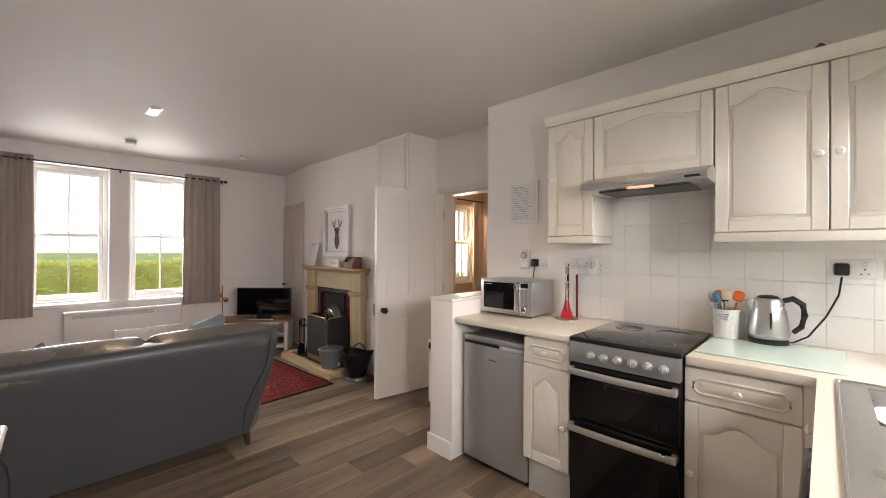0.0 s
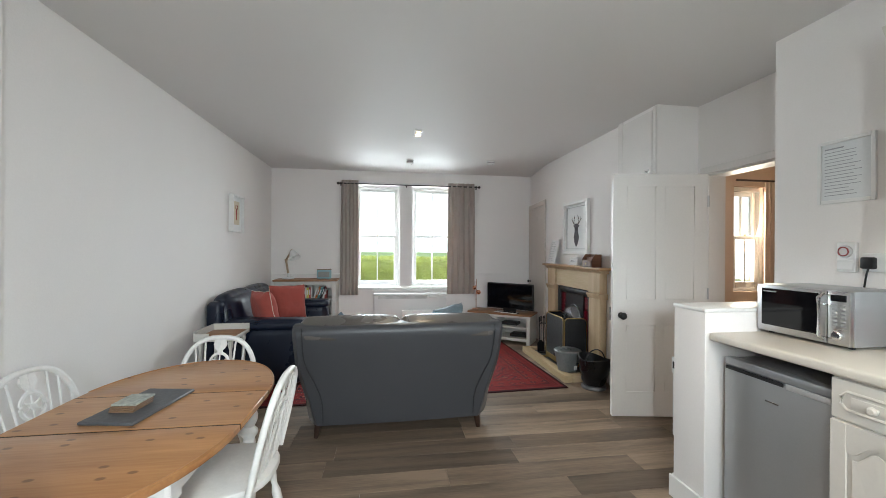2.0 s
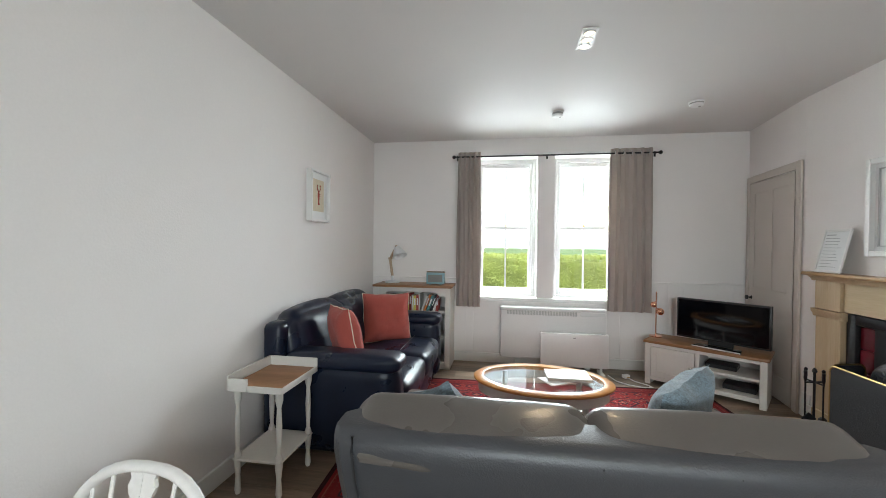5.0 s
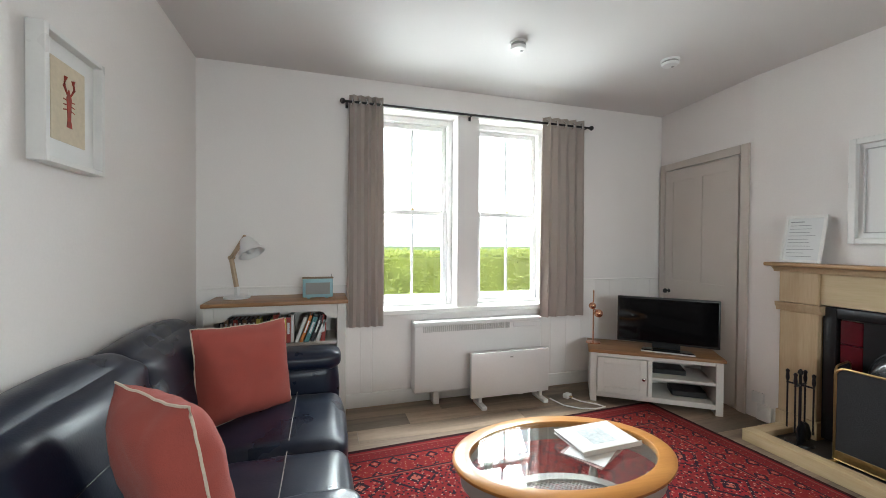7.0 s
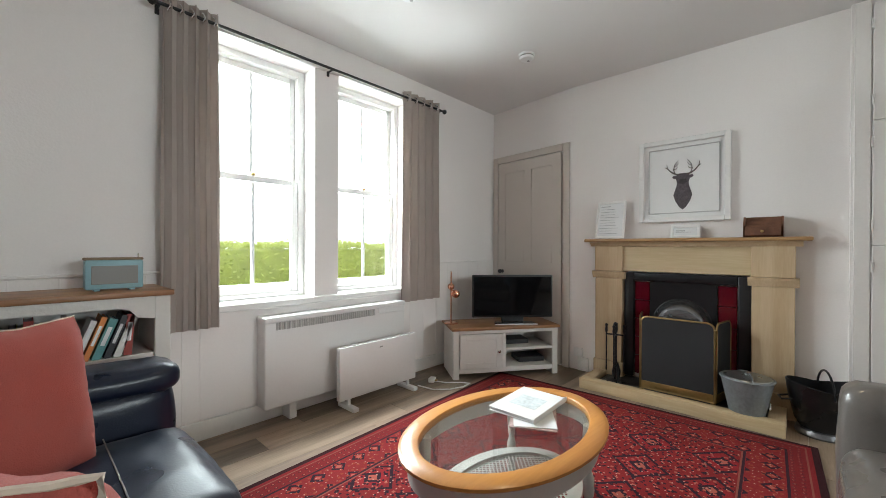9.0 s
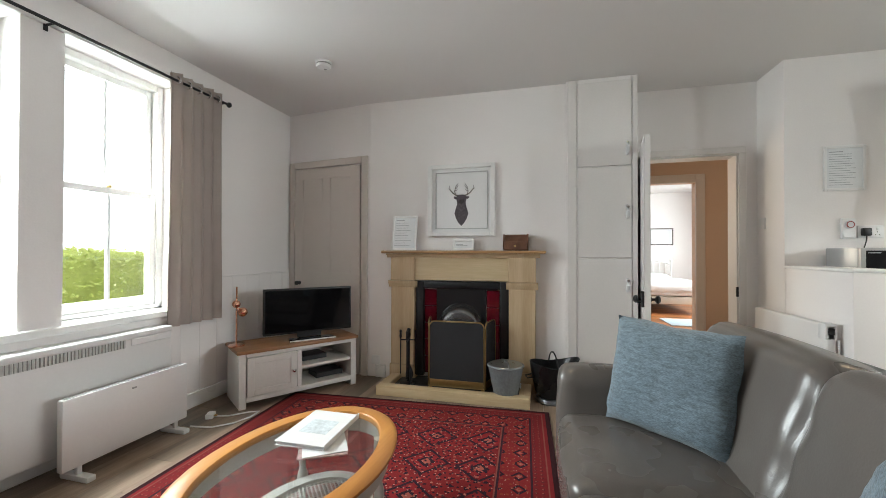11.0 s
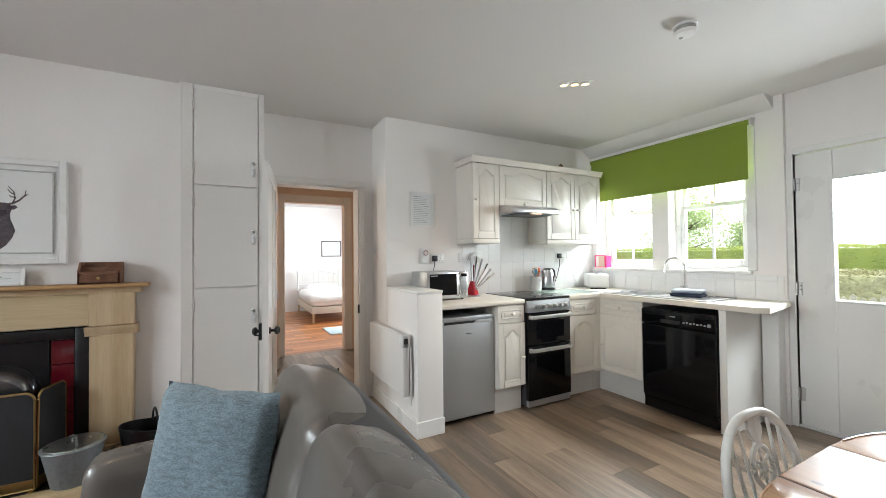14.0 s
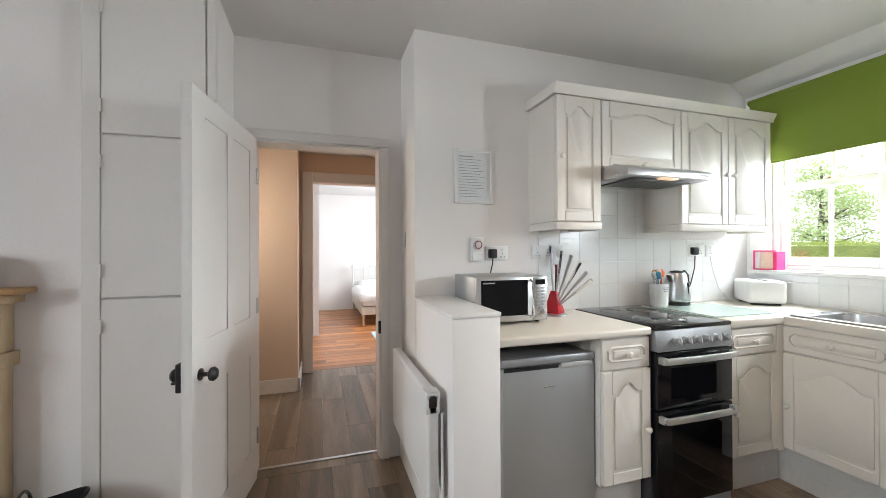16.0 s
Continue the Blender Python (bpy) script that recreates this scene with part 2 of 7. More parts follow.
GREEN = surf("lime_green_blind_cloth", (0.205, 0.275, 0.032), 0.85, var=0.04, scale=4, fine=240, bump=0.03)
GLASS = glass_mat("window_glass")
TABLEGLASS = glass_mat("table_glass", (0.95, 0.975, 0.965), 0.0, 0.3)
REDP = surf("dark_red_glazed_tile", (0.105, 0.004, 0.011), 0.1, var=0.2, scale=8, bump=0.004)
GALV = surf("galvanised_steel", (0.19, 0.21, 0.22), 0.45, 0.2, var=0.2, scale=14, fine=60, bump=0.03)
LAWN = surf("lawn", (0.08, 0.13, 0.03), 0.95, var=0.35, scale=2, fine=40, bump=0.1)
HEDGE = surf("hedge_leaf", (0.31, 0.34, 0.09), 0.6, var=0.5, scale=4, fine=30)
DRYLEAF = surf("pale_shrub_leaf", (0.36, 0.34, 0.19), 0.7, var=0.5, scale=3, fine=25)
LEAF = surf("tree_leaf", (0.40, 0.47, 0.24), 0.6, var=0.4, scale=2, fine=20)
for lf_mat, glow in ((LEAF, (0.5, 0.62, 0.25, 1)), (HEDGE, (0.42, 0.5, 0.1, 1))):
    lf_n, lf_l = lf_mat.node_tree.nodes, lf_mat.node_tree.links
    through_leaf, leaf_mix = lf_n.new("ShaderNodeBsdfTranslucent"), lf_n.new("ShaderNodeMixShader")
    through_leaf.inputs[0].default_value = glow
    leaf_mix.inputs[0].default_value = 0.4
    lf_l.new(lf_n["Principled BSDF"].outputs[0], leaf_mix.inputs[1]), lf_l.new(through_leaf.outputs[0], leaf_mix.inputs[2])
    lf_l.new(leaf_mix.outputs[0], lf_n["Material Output"].inputs[0])
BARK = surf("bark", (0.1, 0.075, 0.055), 0.9, var=0.3, scale=8, bump=0.1)

# ---- shapes ----


def empty_bm():
    return bmesh.new()


def join(bm, other):
    me = bpy.data.meshes.new("scratch")
    other.to_mesh(me)
    other.free()
    bm.from_mesh(me)
    bpy.data.meshes.remove(me)
    return bm


def box(x0, x1, y0, y1, z0, z1, bevel=0.003, seg=1, bm=None):
    b = bmesh.new()
    bmesh.ops.create_cube(b, size=1)
    for v in b.verts:
        v.co = ((x0 + x1) / 2 + v.co.x * abs(x1 - x0), (y0 + y1) / 2 + v.co.y * abs(y1 - y0), (z0 + z1) / 2 + v.co.z * abs(z1 - z0))
    if bevel:
        bmesh.ops.bevel(b, geom=b.edges[:], offset=bevel, segments=seg, profile=0.5, affect="EDGES", clamp_overlap=True)
    return join(bm, b) if bm else b


def turned(profile, n=20, at=(0, 0, 0), bm=None):
    """A lathed solid from (radius, height) pairs."""
    b = bmesh.new()
    rings = []
    for r, z in profile:
        rings.append([b.verts.new((at[0] + r * math.cos(2 * math.pi * k / n), at[1] + r * math.sin(2 * math.pi * k / n), at[2] + z)) for k in range(n)])
    for a, c in zip(rings, rings[1:]):
        for k in range(n):
            b.faces.new((a[k], a[(k + 1) % n], c[(k + 1) % n], c[k]))
    b.faces.new(rings[0][::-1]), b.faces.new(rings[-1])
    bmesh.ops.recalc_face_normals(b, faces=b.faces)
    return join(bm, b) if bm else b


def rod(p, q, r, r2=None, n=12, bm=None):
    p, q = Vector(p), Vector(q)
    b = bmesh.new()
    bmesh.ops.create_cone(b, cap_ends=True, segments=n, radius1=r, radius2=r if r2 is None else r2, depth=(q - p).length)
    m = Matrix.Translation((p + q) / 2) @ (q - p).to_track_quat("Z", "Y").to_matrix().to_4x4()
    bmesh.ops.transform(b, matrix=m, verts=b.verts)
    return join(bm, b) if bm else b


def tube(points, r, n=8, bm=None, closed=False):
    """A round bar along a line of points."""
    b = bmesh.new()
    pts = [Vector(p) for p in points]
    rings = []
    up = Vector((0, 0, 1))
    for i, p in enumerate(pts):
        a, c = (pts[i - 1], pts[(i + 1) % len(pts)]) if closed else (pts[max(0, i - 1)], pts[min(len(pts) - 1, i + 1)])
        d = (c - a).normalized()
        u = d.cross(up)
        if u.length < 0.05:
            u = d.cross(Vector((0.3, 1, 0)))
        u.normalize()
        w = u.cross(d)
        rr = r[i] if isinstance(r, (list, tuple)) else r
        rings.append([b.verts.new(p + rr * (math.cos(2 * math.pi * k / n) * u + math.sin(2 * math.pi * k / n) * w)) for k in range(n)])
    pairs = list(zip(rings, rings[1:])) + ([(rings[-1], rings[0])] if closed else [])
    for a, c in pairs:
        for k in range(n):
            b.faces.new((a[k], a[(k + 1) % n], c[(k + 1) % n], c[k]))
    if not closed:
        b.faces.new(rings[0][::-1]), b.faces.new(rings[-1])
    bmesh.ops.recalc_face_normals(b, faces=b.faces)
    return join(bm, b) if bm else b


def prism(pts, axis, a0, a1, bevel=0.0, bm=None):
    """A flat outline pushed along an axis: pts in the two other axes, in xyz order."""
    b = bmesh.new()

    def at(p, a):
        return {"x": (a, p[0], p[1]), "y": (p[0], a, p[1]), "z": (p[0], p[1], a)}[axis]
    lo, hi = [b.verts.new(at(p, a0)) for p in pts], [b.verts.new(at(p, a1)) for p in pts]
    b.faces.new(lo[::-1]), b.faces.new(hi)
    for k in range(len(pts)):
        j = (k + 1) % len(pts)
        b.faces.new((lo[k], lo[j], hi[j], hi[k]))
    bmesh.ops.recalc_face_normals(b, faces=b.faces)
    if bevel:
        es = [e for e in b.edges if e.calc_face_angle(0) > 0.5]
        bmesh.ops.bevel(b, geom=es, offset=bevel, segments=2, profile=0.5, affect="EDGES", clamp_overlap=True)
    return join(bm, b) if bm else b


def loft(sections, close=True, bm=None):
    """Skin over closed sections of equal length."""
    b = bmesh.new()
    rings = [[b.verts.new(p) for p in s] for s in sections]
    n = len(rings[0])
    for a, c in zip(rings, rings[1:]):
        for k in range(n):
            b.faces.new((a[k], a[(k + 1) % n], c[(k + 1) % n], c[k]))
    if close:
        b.faces.new(rings[0][::-1]), b.faces.new(rings[-1])
    bmesh.ops.recalc_face_normals(b, faces=b.faces)
    return join(bm, b) if bm else b


def soft_box(x0, x1, y0, y1, z0, z1, puff=0.03, r=0.05, n=6, bm=None, wrinkle=0.0):
    """A stuffed block: rounded edges and bulging faces."""
    b = bmesh.new()
    bmesh.ops.create_cube(b, size=2)
    bmesh.ops.subdivide_edges(b, edges=b.edges[:], cuts=2 * n - 1, use_grid_fill=True)
    c = Vector(((x0 + x1) / 2, (y0 + y1) / 2, (z0 + z1) / 2))
    h = Vector((abs(x1 - x0) / 2, abs(y1 - y0) / 2, abs(z1 - z0) / 2))
    for v in b.verts:
        u = v.co.copy()
        p = Vector([math.copysign(abs(u[i]) ** 0.8, u[i]) * h[i] for i in range(3)])
        rr = min(r, *h)
        inner = Vector([max(-(h[i] - rr), min(h[i] - rr, p[i])) for i in range(3)])
        d = p - inner
        if d.length > 1e-6:
            p = inner + d.normalized() * rr
        for i in range(3):
            if abs(u[i]) > 0.999:
                j, k = (i + 1) % 3, (i + 2) % 3
                p[i] += math.copysign(puff * (1 - u[j] ** 2) * (1 - u[k] ** 2), u[i])
        if wrinkle:
            p += wrinkle * noise.noise_vector((p + c) * 9) + wrinkle * 0.5 * noise.noise_vector((p + c) * 23)
        v.co = c + p
    return join(bm, b) if bm else b


def moved(bm, m):
    bmesh.ops.transform(bm, matrix=m, verts=bm.verts)
    return bm


def mesh_of(name, bm, material, smooth=True):
    me = bpy.data.meshes.new(name)
    bm.to_mesh(me)
    bm.free()
    me.materials.append(material)
    if smooth:
        me.shade_smooth()
        me.set_sharp_from_angle(angle=radians(38))
    return me


def part(name, bm, material, parent=None, label="", smooth=True):
    ob = new(name, mesh_of(name, bm, material, smooth))
    if parent:
        ob.parent = parent
    return tagged(ob, label)


def thing(name, x, y, z, turn=0, label="", category="", group="", kind=""):
    ob = new(name)
    ob.empty_display_size = 0.1
    ob.matrix_basis = pose(x, y, z, 0, 0, turn)
    return tagged(ob, label, category, group, kind)


def solid(name, bm, material, label, category, kind="", group=""):
    return tagged(part(name, bm, material), label, category, group, kind)


# ---- the rooms ----
CH = 2.57
LX, RX, WY, SY = -1.33, 2.60, 6.83, 0.0


def structure(name, bm, material, label, category="wall"):
    return tagged(part(name, bm, material, None, "", False), label, category, "", "structure")


def wall_with_holes(x0, x1, z1, y0, y1, holes, bm=None, z0=0.0):
    """A wall along x with rectangular holes (x0, x1, z0, z1), built of upright strips."""
    bm = bm or bmesh.new()
    xs = sorted({x0, x1, *[h[0] for h in holes], *[h[1] for h in holes]})
    for a, c in zip(xs, xs[1:]):
        cuts = sorted((h[2], h[3]) for h in holes if h[0] <= a + 1e-6 and h[1] >= c - 1e-6)
        z = z0
        for lo, hi in cuts:
            if lo > z + 1e-6:
                box(a, c, y0, y1, z, lo, 0, bm=bm)
            z = hi
        if z < z1 - 1e-6:
            box(a, c, y0, y1, z, z1, 0, bm=bm)
    bmesh.ops.remove_doubles(bm, verts=bm.verts, dist=0.0005)
    return bm


# window wall (towards +y), with a pair of sashes either side of a broad mullion
structure("wall_window", wall_with_holes(LX - 0.2, 2.9, CH, WY, WY + 0.32, [(-0.10, 0.60, 0.74, 2.36), (0.79, 1.49, 0.74, 2.36)]), WALL, "white painted wall around the paired sash windows")
structure("wall_long", box(LX - 0.2, LX, -0.3, WY, 0, CH, 0), WALL, "long plain white painted wall")
structure("wall_pilaster", box(LX, LX + 0.035, 2.36, 2.62, 0, CH, 0.02, 3), WALL, "shallow white painted pilaster on the long wall", "pilaster")
structure("wall_sink", wall_with_holes(0.74, RX + 0.4, CH, -0.3, SY, [(1.0, 1.66, 1.18, 2.36), (1.83, 2.49, 1.18, 2.36)]), WALL, "white painted wall behind the sink with two windows")
structure("wall_back_door", wall_with_holes(LX, 0.74, CH, -0.3, -0.04, [(-0.10, 0.70, 0.0, 2.09)]), WALL, "white painted wall around the part-glazed back door")
structure("wall_cooker", box(RX, RX + 0.37, SY, 2.583, 0, CH, 0), WALL, "white painted wall behind the cooker")
structure("wall_doorway", join(join(box(2.97, 3.10, 2.583, 2.71, 0, CH, 0), box(2.97, 3.10, 3.465, 3.60, 0, CH, 0)), box(2.97, 3.10, 2.71, 3.465, 1.985, CH, 0)), WALL, "white painted wall over the inner doorway")
structure("wall_press", prism([(2.59, 3.56), (2.97, 3.56), (2.97, 4.10), (2.59, 4.10)], "z", 0, CH), WALL, "white painted built-in press beside the chimney breast")
structure("wall_fireplace", join(prism([(2.63, 4.10), (2.63, 4.76), (2.95, 4.76), (2.95, 5.20), (2.63, 5.20), (2.63, 5.86), (2.76, WY), (3.0, WY), (3.0, 4.10)], "z", 0, 0.72), prism([(2.63, 4.10), (2.63, 5.86), (2.76, WY), (3.0, WY), (3.0, 4.10)], "z", 0.72, CH)), WALL, "white painted chimney breast wall")
structure("ceiling", box(LX - 0.2, 3.0, -0.3, WY + 0.32, CH, CH + 0.1, 0), CEIL, "plain off-white painted ceiling", "ceiling")
# the hall and the bedroom beyond the doorway
structure("wall_hall_end", wall_with_holes(3.10, 4.42, 2.4, 4.10, 4.3, [(3.86, 4.26, 0.95, 2.02)]), HALLP, "peach painted hall wall with a small window")
structure("wall_hall_side", box(4.42, 4.62, 3.29, 4.3, 0, 2.4, 0), HALLP, "peach painted hall wall")
structure("wall_hall_return", box(3.10, 4.98, 1.85, 1.99, 0, 2.4, 0), HALLP, "peach painted hall wall")
structure("wall_hall_inner", join(join(box(3.10, 3.13, 1.99, 2.69, 0, 2.4, 0), box(3.10, 3.13, 3.485, 4.1, 0, 2.4, 0)), box(3.10, 3.13, 2.69, 3.485, 1.985, 2.4, 0)), HALLP, "peach painted inner face of the doorway wall")
structure("wall_bedroom_door", join(join(box(4.98, 5.10, 1.99, 2.36, 0, 2.4, 0), box(4.98, 5.10, 3.16, 3.30, 0, 2.4, 0)), box(4.98, 5.10, 2.36, 3.16, 2.08, 2.4, 0)), HALLP, "peach painted wall over the bedroom doorway")
structure("wall_hall_nook", box(4.62, 5.1, 3.30, 3.42, 0, 2.4, 0), HALLP, "peach painted wall beside the bedroom door")
structure("ceiling_slope", prism([(0.0, 2.47), (0.15, CH), (0.0, CH)], "x", 0.80, RX + 0.02), CEIL, "narrow sloping plaster between ceiling and window wall", "ceiling")
structure("ceiling_hall", box(3.10, 5.10, 1.85, 4.3, 2.4, 2.5, 0), CEIL, "plain off-white hall ceiling", "ceiling")
structure("wall_bedroom_far", box(9.6, 9.75, 0.3, 4.2, 0, 2.6, 0), WALL, "plain white bedroom wall")
structure("wall_bedroom_side", box(5.10, 9.75, 4.05, 4.2, 0, 2.6, 0), WALL, "plain white bedroom wall")
structure("wall_bedroom_window", box(5.10, 9.75, 0.3, 0.45, 0, 2.6, 0), WALL, "plain white bedroom wall")
structure("wall_bedroom_near", join(box(5.10, 5.16, 0.45, 2.34, 0, 2.6, 0), box(5.10, 5.16, 3.18, 4.05, 0, 2.6, 0)), WALL, "plain white bedroom wall")
structure("ceiling_bedroom", box(5.10, 9.75, 0.3, 4.2, 2.6, 2.7, 0), CEIL, "plain white bedroom ceiling", "ceiling")
structure("wall_bedroom_nib", box(6.85, 7.05, 3.10, 4.05, 0, 2.6, 0), WALL, "white painted projecting bedroom wall")

# outdoors
structure("ground", prism([(-200, -200), (200, -200), (200, 200), (-200, 200)], "z", -0.5, -0.25), LAWN, "rough green lawn around the house", "ground")


def foliage(n, inside, size, seed):
    """Many small leaf blades scattered in a volume given by inside(rng)."""
    rng = random.Random(seed)
    vs, fs = [], []
    for _ in range(n):
        p = Vector(inside(rng))
        a = Vector((rng.gauss(0, 1), rng.gauss(0, 1), rng.gauss(0, 0.7))).normalized()
        c = a.orthogonal().normalized()
        s = size * rng.uniform(0.6, 1.4)
        k = len(vs)
        vs += [p - a * s, p + c * s * 0.5, p + a * s, p - c * s * 0.5]
        fs.append((k, k + 1, k + 2, k + 3))
    me = bpy.data.meshes.new("leaves")
    me.from_pydata([tuple(v) for v in vs], [], fs)
    return me


def hedge(name, x0, x1, y0, y1, top, n, seed, label, mat=HEDGE):
    t = thing(name, 0, 0, 0, 0, label, "hedge")

    def inside(rng):
        x = rng.uniform(x0, x1)
        y = rng.uniform(y0, y1)
        z = rng.uniform(-0.25, top + 0.05 * noise.noise((x * 1.5, y * 1.5, seed)))
        if rng.random() < 0.7:
            if rng.random() < 0.5:
                y = rng.choice((y0, y1)) + rng.gauss(0, 0.04)
            else:
                z = top + 0.07 * noise.noise((x * 1.5, y * 1.5, seed)) + rng.gauss(0, 0.025)
        return x, y, z
    me = foliage(int(n * 1.7), inside, 0.03, seed)
    me.materials.append(mat)
    ob = new("leaves", me)
    ob.parent = t
    tagged(ob, "", "", "", "stuff")
    part("core", box(x0, x1, y0 + 0.06, y1 - 0.06, -0.25, top - 0.06, 0.05, 2), mat, t)
    return t


hedge("front_hedge", -5, 9, 9.6, 10.5, 1.13, 26000, 3, "clipped bright green hedge beyond the sash windows")
hedge("garden_hedge", -8, 14, -12.0, -11.0, 1.5, 22000, 5, "clipped green hedge at the far side of the garden")


def tree(x, y, h, r, seed, label):
    t = thing("tree", x, y, -0.25, 0, label, "tree")
    rng = random.Random(seed)
    bm = tube([(0, 0, 0), (0.04, 0.02, h * 0.3), (-0.03, 0.05, h * 0.6), (0, 0, h * 0.92)], [r * 0.09, r * 0.07, r * 0.045, r * 0.012], 10)
    tips = []
    for k in range(22):
        z = h * rng.uniform(0.22, 0.85)
        a = rng.uniform(0, 6.28)
        reach = r * (1.05 - z / h) * rng.uniform(0.8, 1.25)
        tip = Vector((math.cos(a) * reach, math.sin(a) * reach, z + reach * 0.4))
        tube([(0, 0, z), tip * 0.5 + Vector((0, 0, z * 0.5)), tip], [r * 0.03, r * 0.018, r * 0.006], 6, bm=bm)
        tips.append(tip)
    part("trunk", bm, BARK, t)

    def inside(rg):
        c = rg.choice(tips)
        s = r * 0.25
        f = rg.uniform(0.45, 1.05)
        return c.x * f + rg.gauss(0, s), c.y * f + rg.gauss(0, s), c.z + rg.gauss(0, s * 0.8)
    me = foliage(5600, inside, 0.046 * r ** 0.5, seed)
    me.materials.append(LEAF)
    ob = new("crown", me)
    ob.parent = t
    return t


tree(9.4, -13.6, 4.9, 1.7, 11, "leafy young tree behind the garden hedge")
tree(7.0, -13.2, 3.1, 0.75, 12, "small bushy tree behind the garden hedge")
hedge("shrub_border", -2.0, 4.2, -7.2, -6.2, 0.95, 9000, 8, "loose pale green shrubs in the back garden", DRYLEAF)
fence = thing("picket_fence", -1.5, -5.6, -0.25, 0, "weathered grey picket fence below the shrubs", "fence")
FENCEW = wood("weathered_fence_wood", (0.52, 0.47, 0.4), (0.36, 0.31, 0.25), 0.85, "z", 8)
for k in range(42):
    part("picket", prism([(k * 0.12, 0), (k * 0.12 + 0.085, 0), (k * 0.12 + 0.085, 0.78 + 0.03 * math.sin(k * 2.3)), (k * 0.12 + 0.042, 0.83 + 0.03 * math.sin(k * 2.3)), (k * 0.12, 0.78 + 0.03 * math.sin(k * 2.3))], "y", 0, 0.018), FENCEW, fence)
for z in (0.22, 0.6):
    part("rail", box(0, 5.05, -0.03, 0.0, z, z + 0.07, 0.004), FENCEW, fence)


# ---- openings ----
def sash(name, x0, x1, z0, z1, y, out, meet, label, bars=1):
    """A pair of sliding sashes in a painted box frame; out is +1 where outdoors lies towards +y."""
    t = tagged(new(name), label, "window", "", "structure")
    f = 0.045
    fr = box(x0, x0 + f, y - 0.05, y + 0.05, z0, z1, 0.004)
    box(x1 - f, x1, y - 0.05, y + 0.05, z0, z1, 0.004, bm=fr)
    box(x0 + f, x1 - f, y - 0.05, y + 0.05, z1 - f, z1, 0.004, bm=fr)
    box(x0 + f, x1 - f, y - 0.05, y + 0.05, z0, z0 + 0.03, 0.004, bm=fr)
    part("window_frame", fr, GLOSS, t)
    s = 0.042
    for nm, lo, hi, yy in (("upper_sash", meet - 0.02, z1 - f, y + 0.02 * out), ("lower_sash", z0 + 0.03, meet + 0.02, y - 0.02 * out)):
        a, c = x0 + f, x1 - f
        b = box(a, a + s, yy - 0.018, yy + 0.018, lo, hi, 0.004)
        box(c - s, c, yy - 0.018, yy + 0.018, lo, hi, 0.004, bm=b)
        box(a + s, c - s, yy - 0.018, yy + 0.018, hi - s, hi, 0.004, bm=b)
        box(a + s, c - s, yy - 0.018, yy + 0.018, lo, lo + s * (1.5 if nm == "lower_sash" else 1), 0.004, bm=b)
        mid = (a + c) / 2
        box(mid - 0.009, mid + 0.009, yy - 0.012, yy + 0.012, lo + s, hi - s, 0.002, bm=b)
        sp = part(nm, b, GLOSS, t)
        for q0, q1 in ((a + s, mid - 0.009), (mid + 0.009, c - s)):
            g = part("pane", box(q0, q1, yy - 0.002, yy + 0.002, lo + s, hi - s, 0), GLASS, sp, "", False)
            g.visible_shadow = False
    part("sash_catch", turned([(0.012, 0), (0.016, 0.008), (0.008, 0.02)], 10, ((x0 + x1) / 2, y - 0.03 * out, meet + 0.02)), BRASS, t)
    return t


sash("window_1", -0.10, 0.60, 0.76, 2.36, 7.03, 1, 1.555, "white painted sash window beside the broad mullion")
sash("window_2", 0.79, 1.49, 0.76, 2.36, 7.03, 1, 1.555, "white painted sash window next to the television")
sash("window_3", 1.0, 1.66, 1.18, 2.36, -0.17, -1, 1.775, "white painted sash window over the sink")
sash("window_4", 1.83, 2.49, 1.18, 2.36, -0.17, -1, 1.775, "white painted sash window beside the wall cabinets")
sash("window_5", 3.86, 4.26, 0.95, 2.02, 4.2, 1, 1.5, "small white hall window behind a curtain")
structure("window_board", box(-0.16, 1.55, WY - 0.045, WY + 0.19, 0.715, 0.758, 0.008, 2), GLOSS, "white painted window board under the sash windows", "sill")
structure("window_architrave", join(join(box(-0.15, -0.1, WY - 0.012, WY + 0.01, 0.76, 2.40, 0.004), box(1.49, 1.54, WY - 0.012, WY + 0.01, 0.76, 2.40, 0.004)), box(-0.1, 1.49, WY - 0.012, WY + 0.01, 2.36, 2.40, 0.004)), GLOSS, "narrow white painted trim around the windows", "trim")
structure("sink_window_architrave", join(join(box(0.925, 0.995, 0.0, 0.018, 1.18, 2.43, 0.005), box(2.495, 2.56, 0.0, 0.018, 1.18, 2.43, 0.005)), box(0.995, 2.495, 0.0, 0.018, 2.365, 2.43, 0.005)), GLOSS, "white painted trim around the sink windows", "trim")
structure("sink_window_board", box(0.96, 2.53, -0.15, 0.035, 1.15, 1.178, 0.006, 2), GLOSS, "white painted window board over the sink tiles", "sill")


# skirtings and dado
sk = bmesh.new()
for a in ((LX, 2.74, WY - 0.018, WY, 0, 0.11), (LX, LX + 0.018, -0.04, WY - 0.02, 0, 0.11), (2.612, 2.63, 4.11, 4.3, 0, 0.12), (2.612, 2.63, 5.70, 5.8, 0, 0.12), (2.6, 2.965, 2.583, 2.6, 0, 0.12), (1.96, 2.6, 2.583, 2.6, 0, 0.12), (1.942, 1.956, 2.37, 2.6, 0, 0.12)):
    box(*a, 0.004, bm=sk)
structure("baseboard", sk, GLOSS, "white painted skirting board along the walls", "skirting")
structure("hall_baseboard", join(box(4.404, 4.42, 3.27, 4.1, 0, 0.13, 0.004), box(4.404, 4.98, 3.272, 3.29, 0, 0.13, 0.004)), GLOSS, "white painted hall skirting board", "skirting")
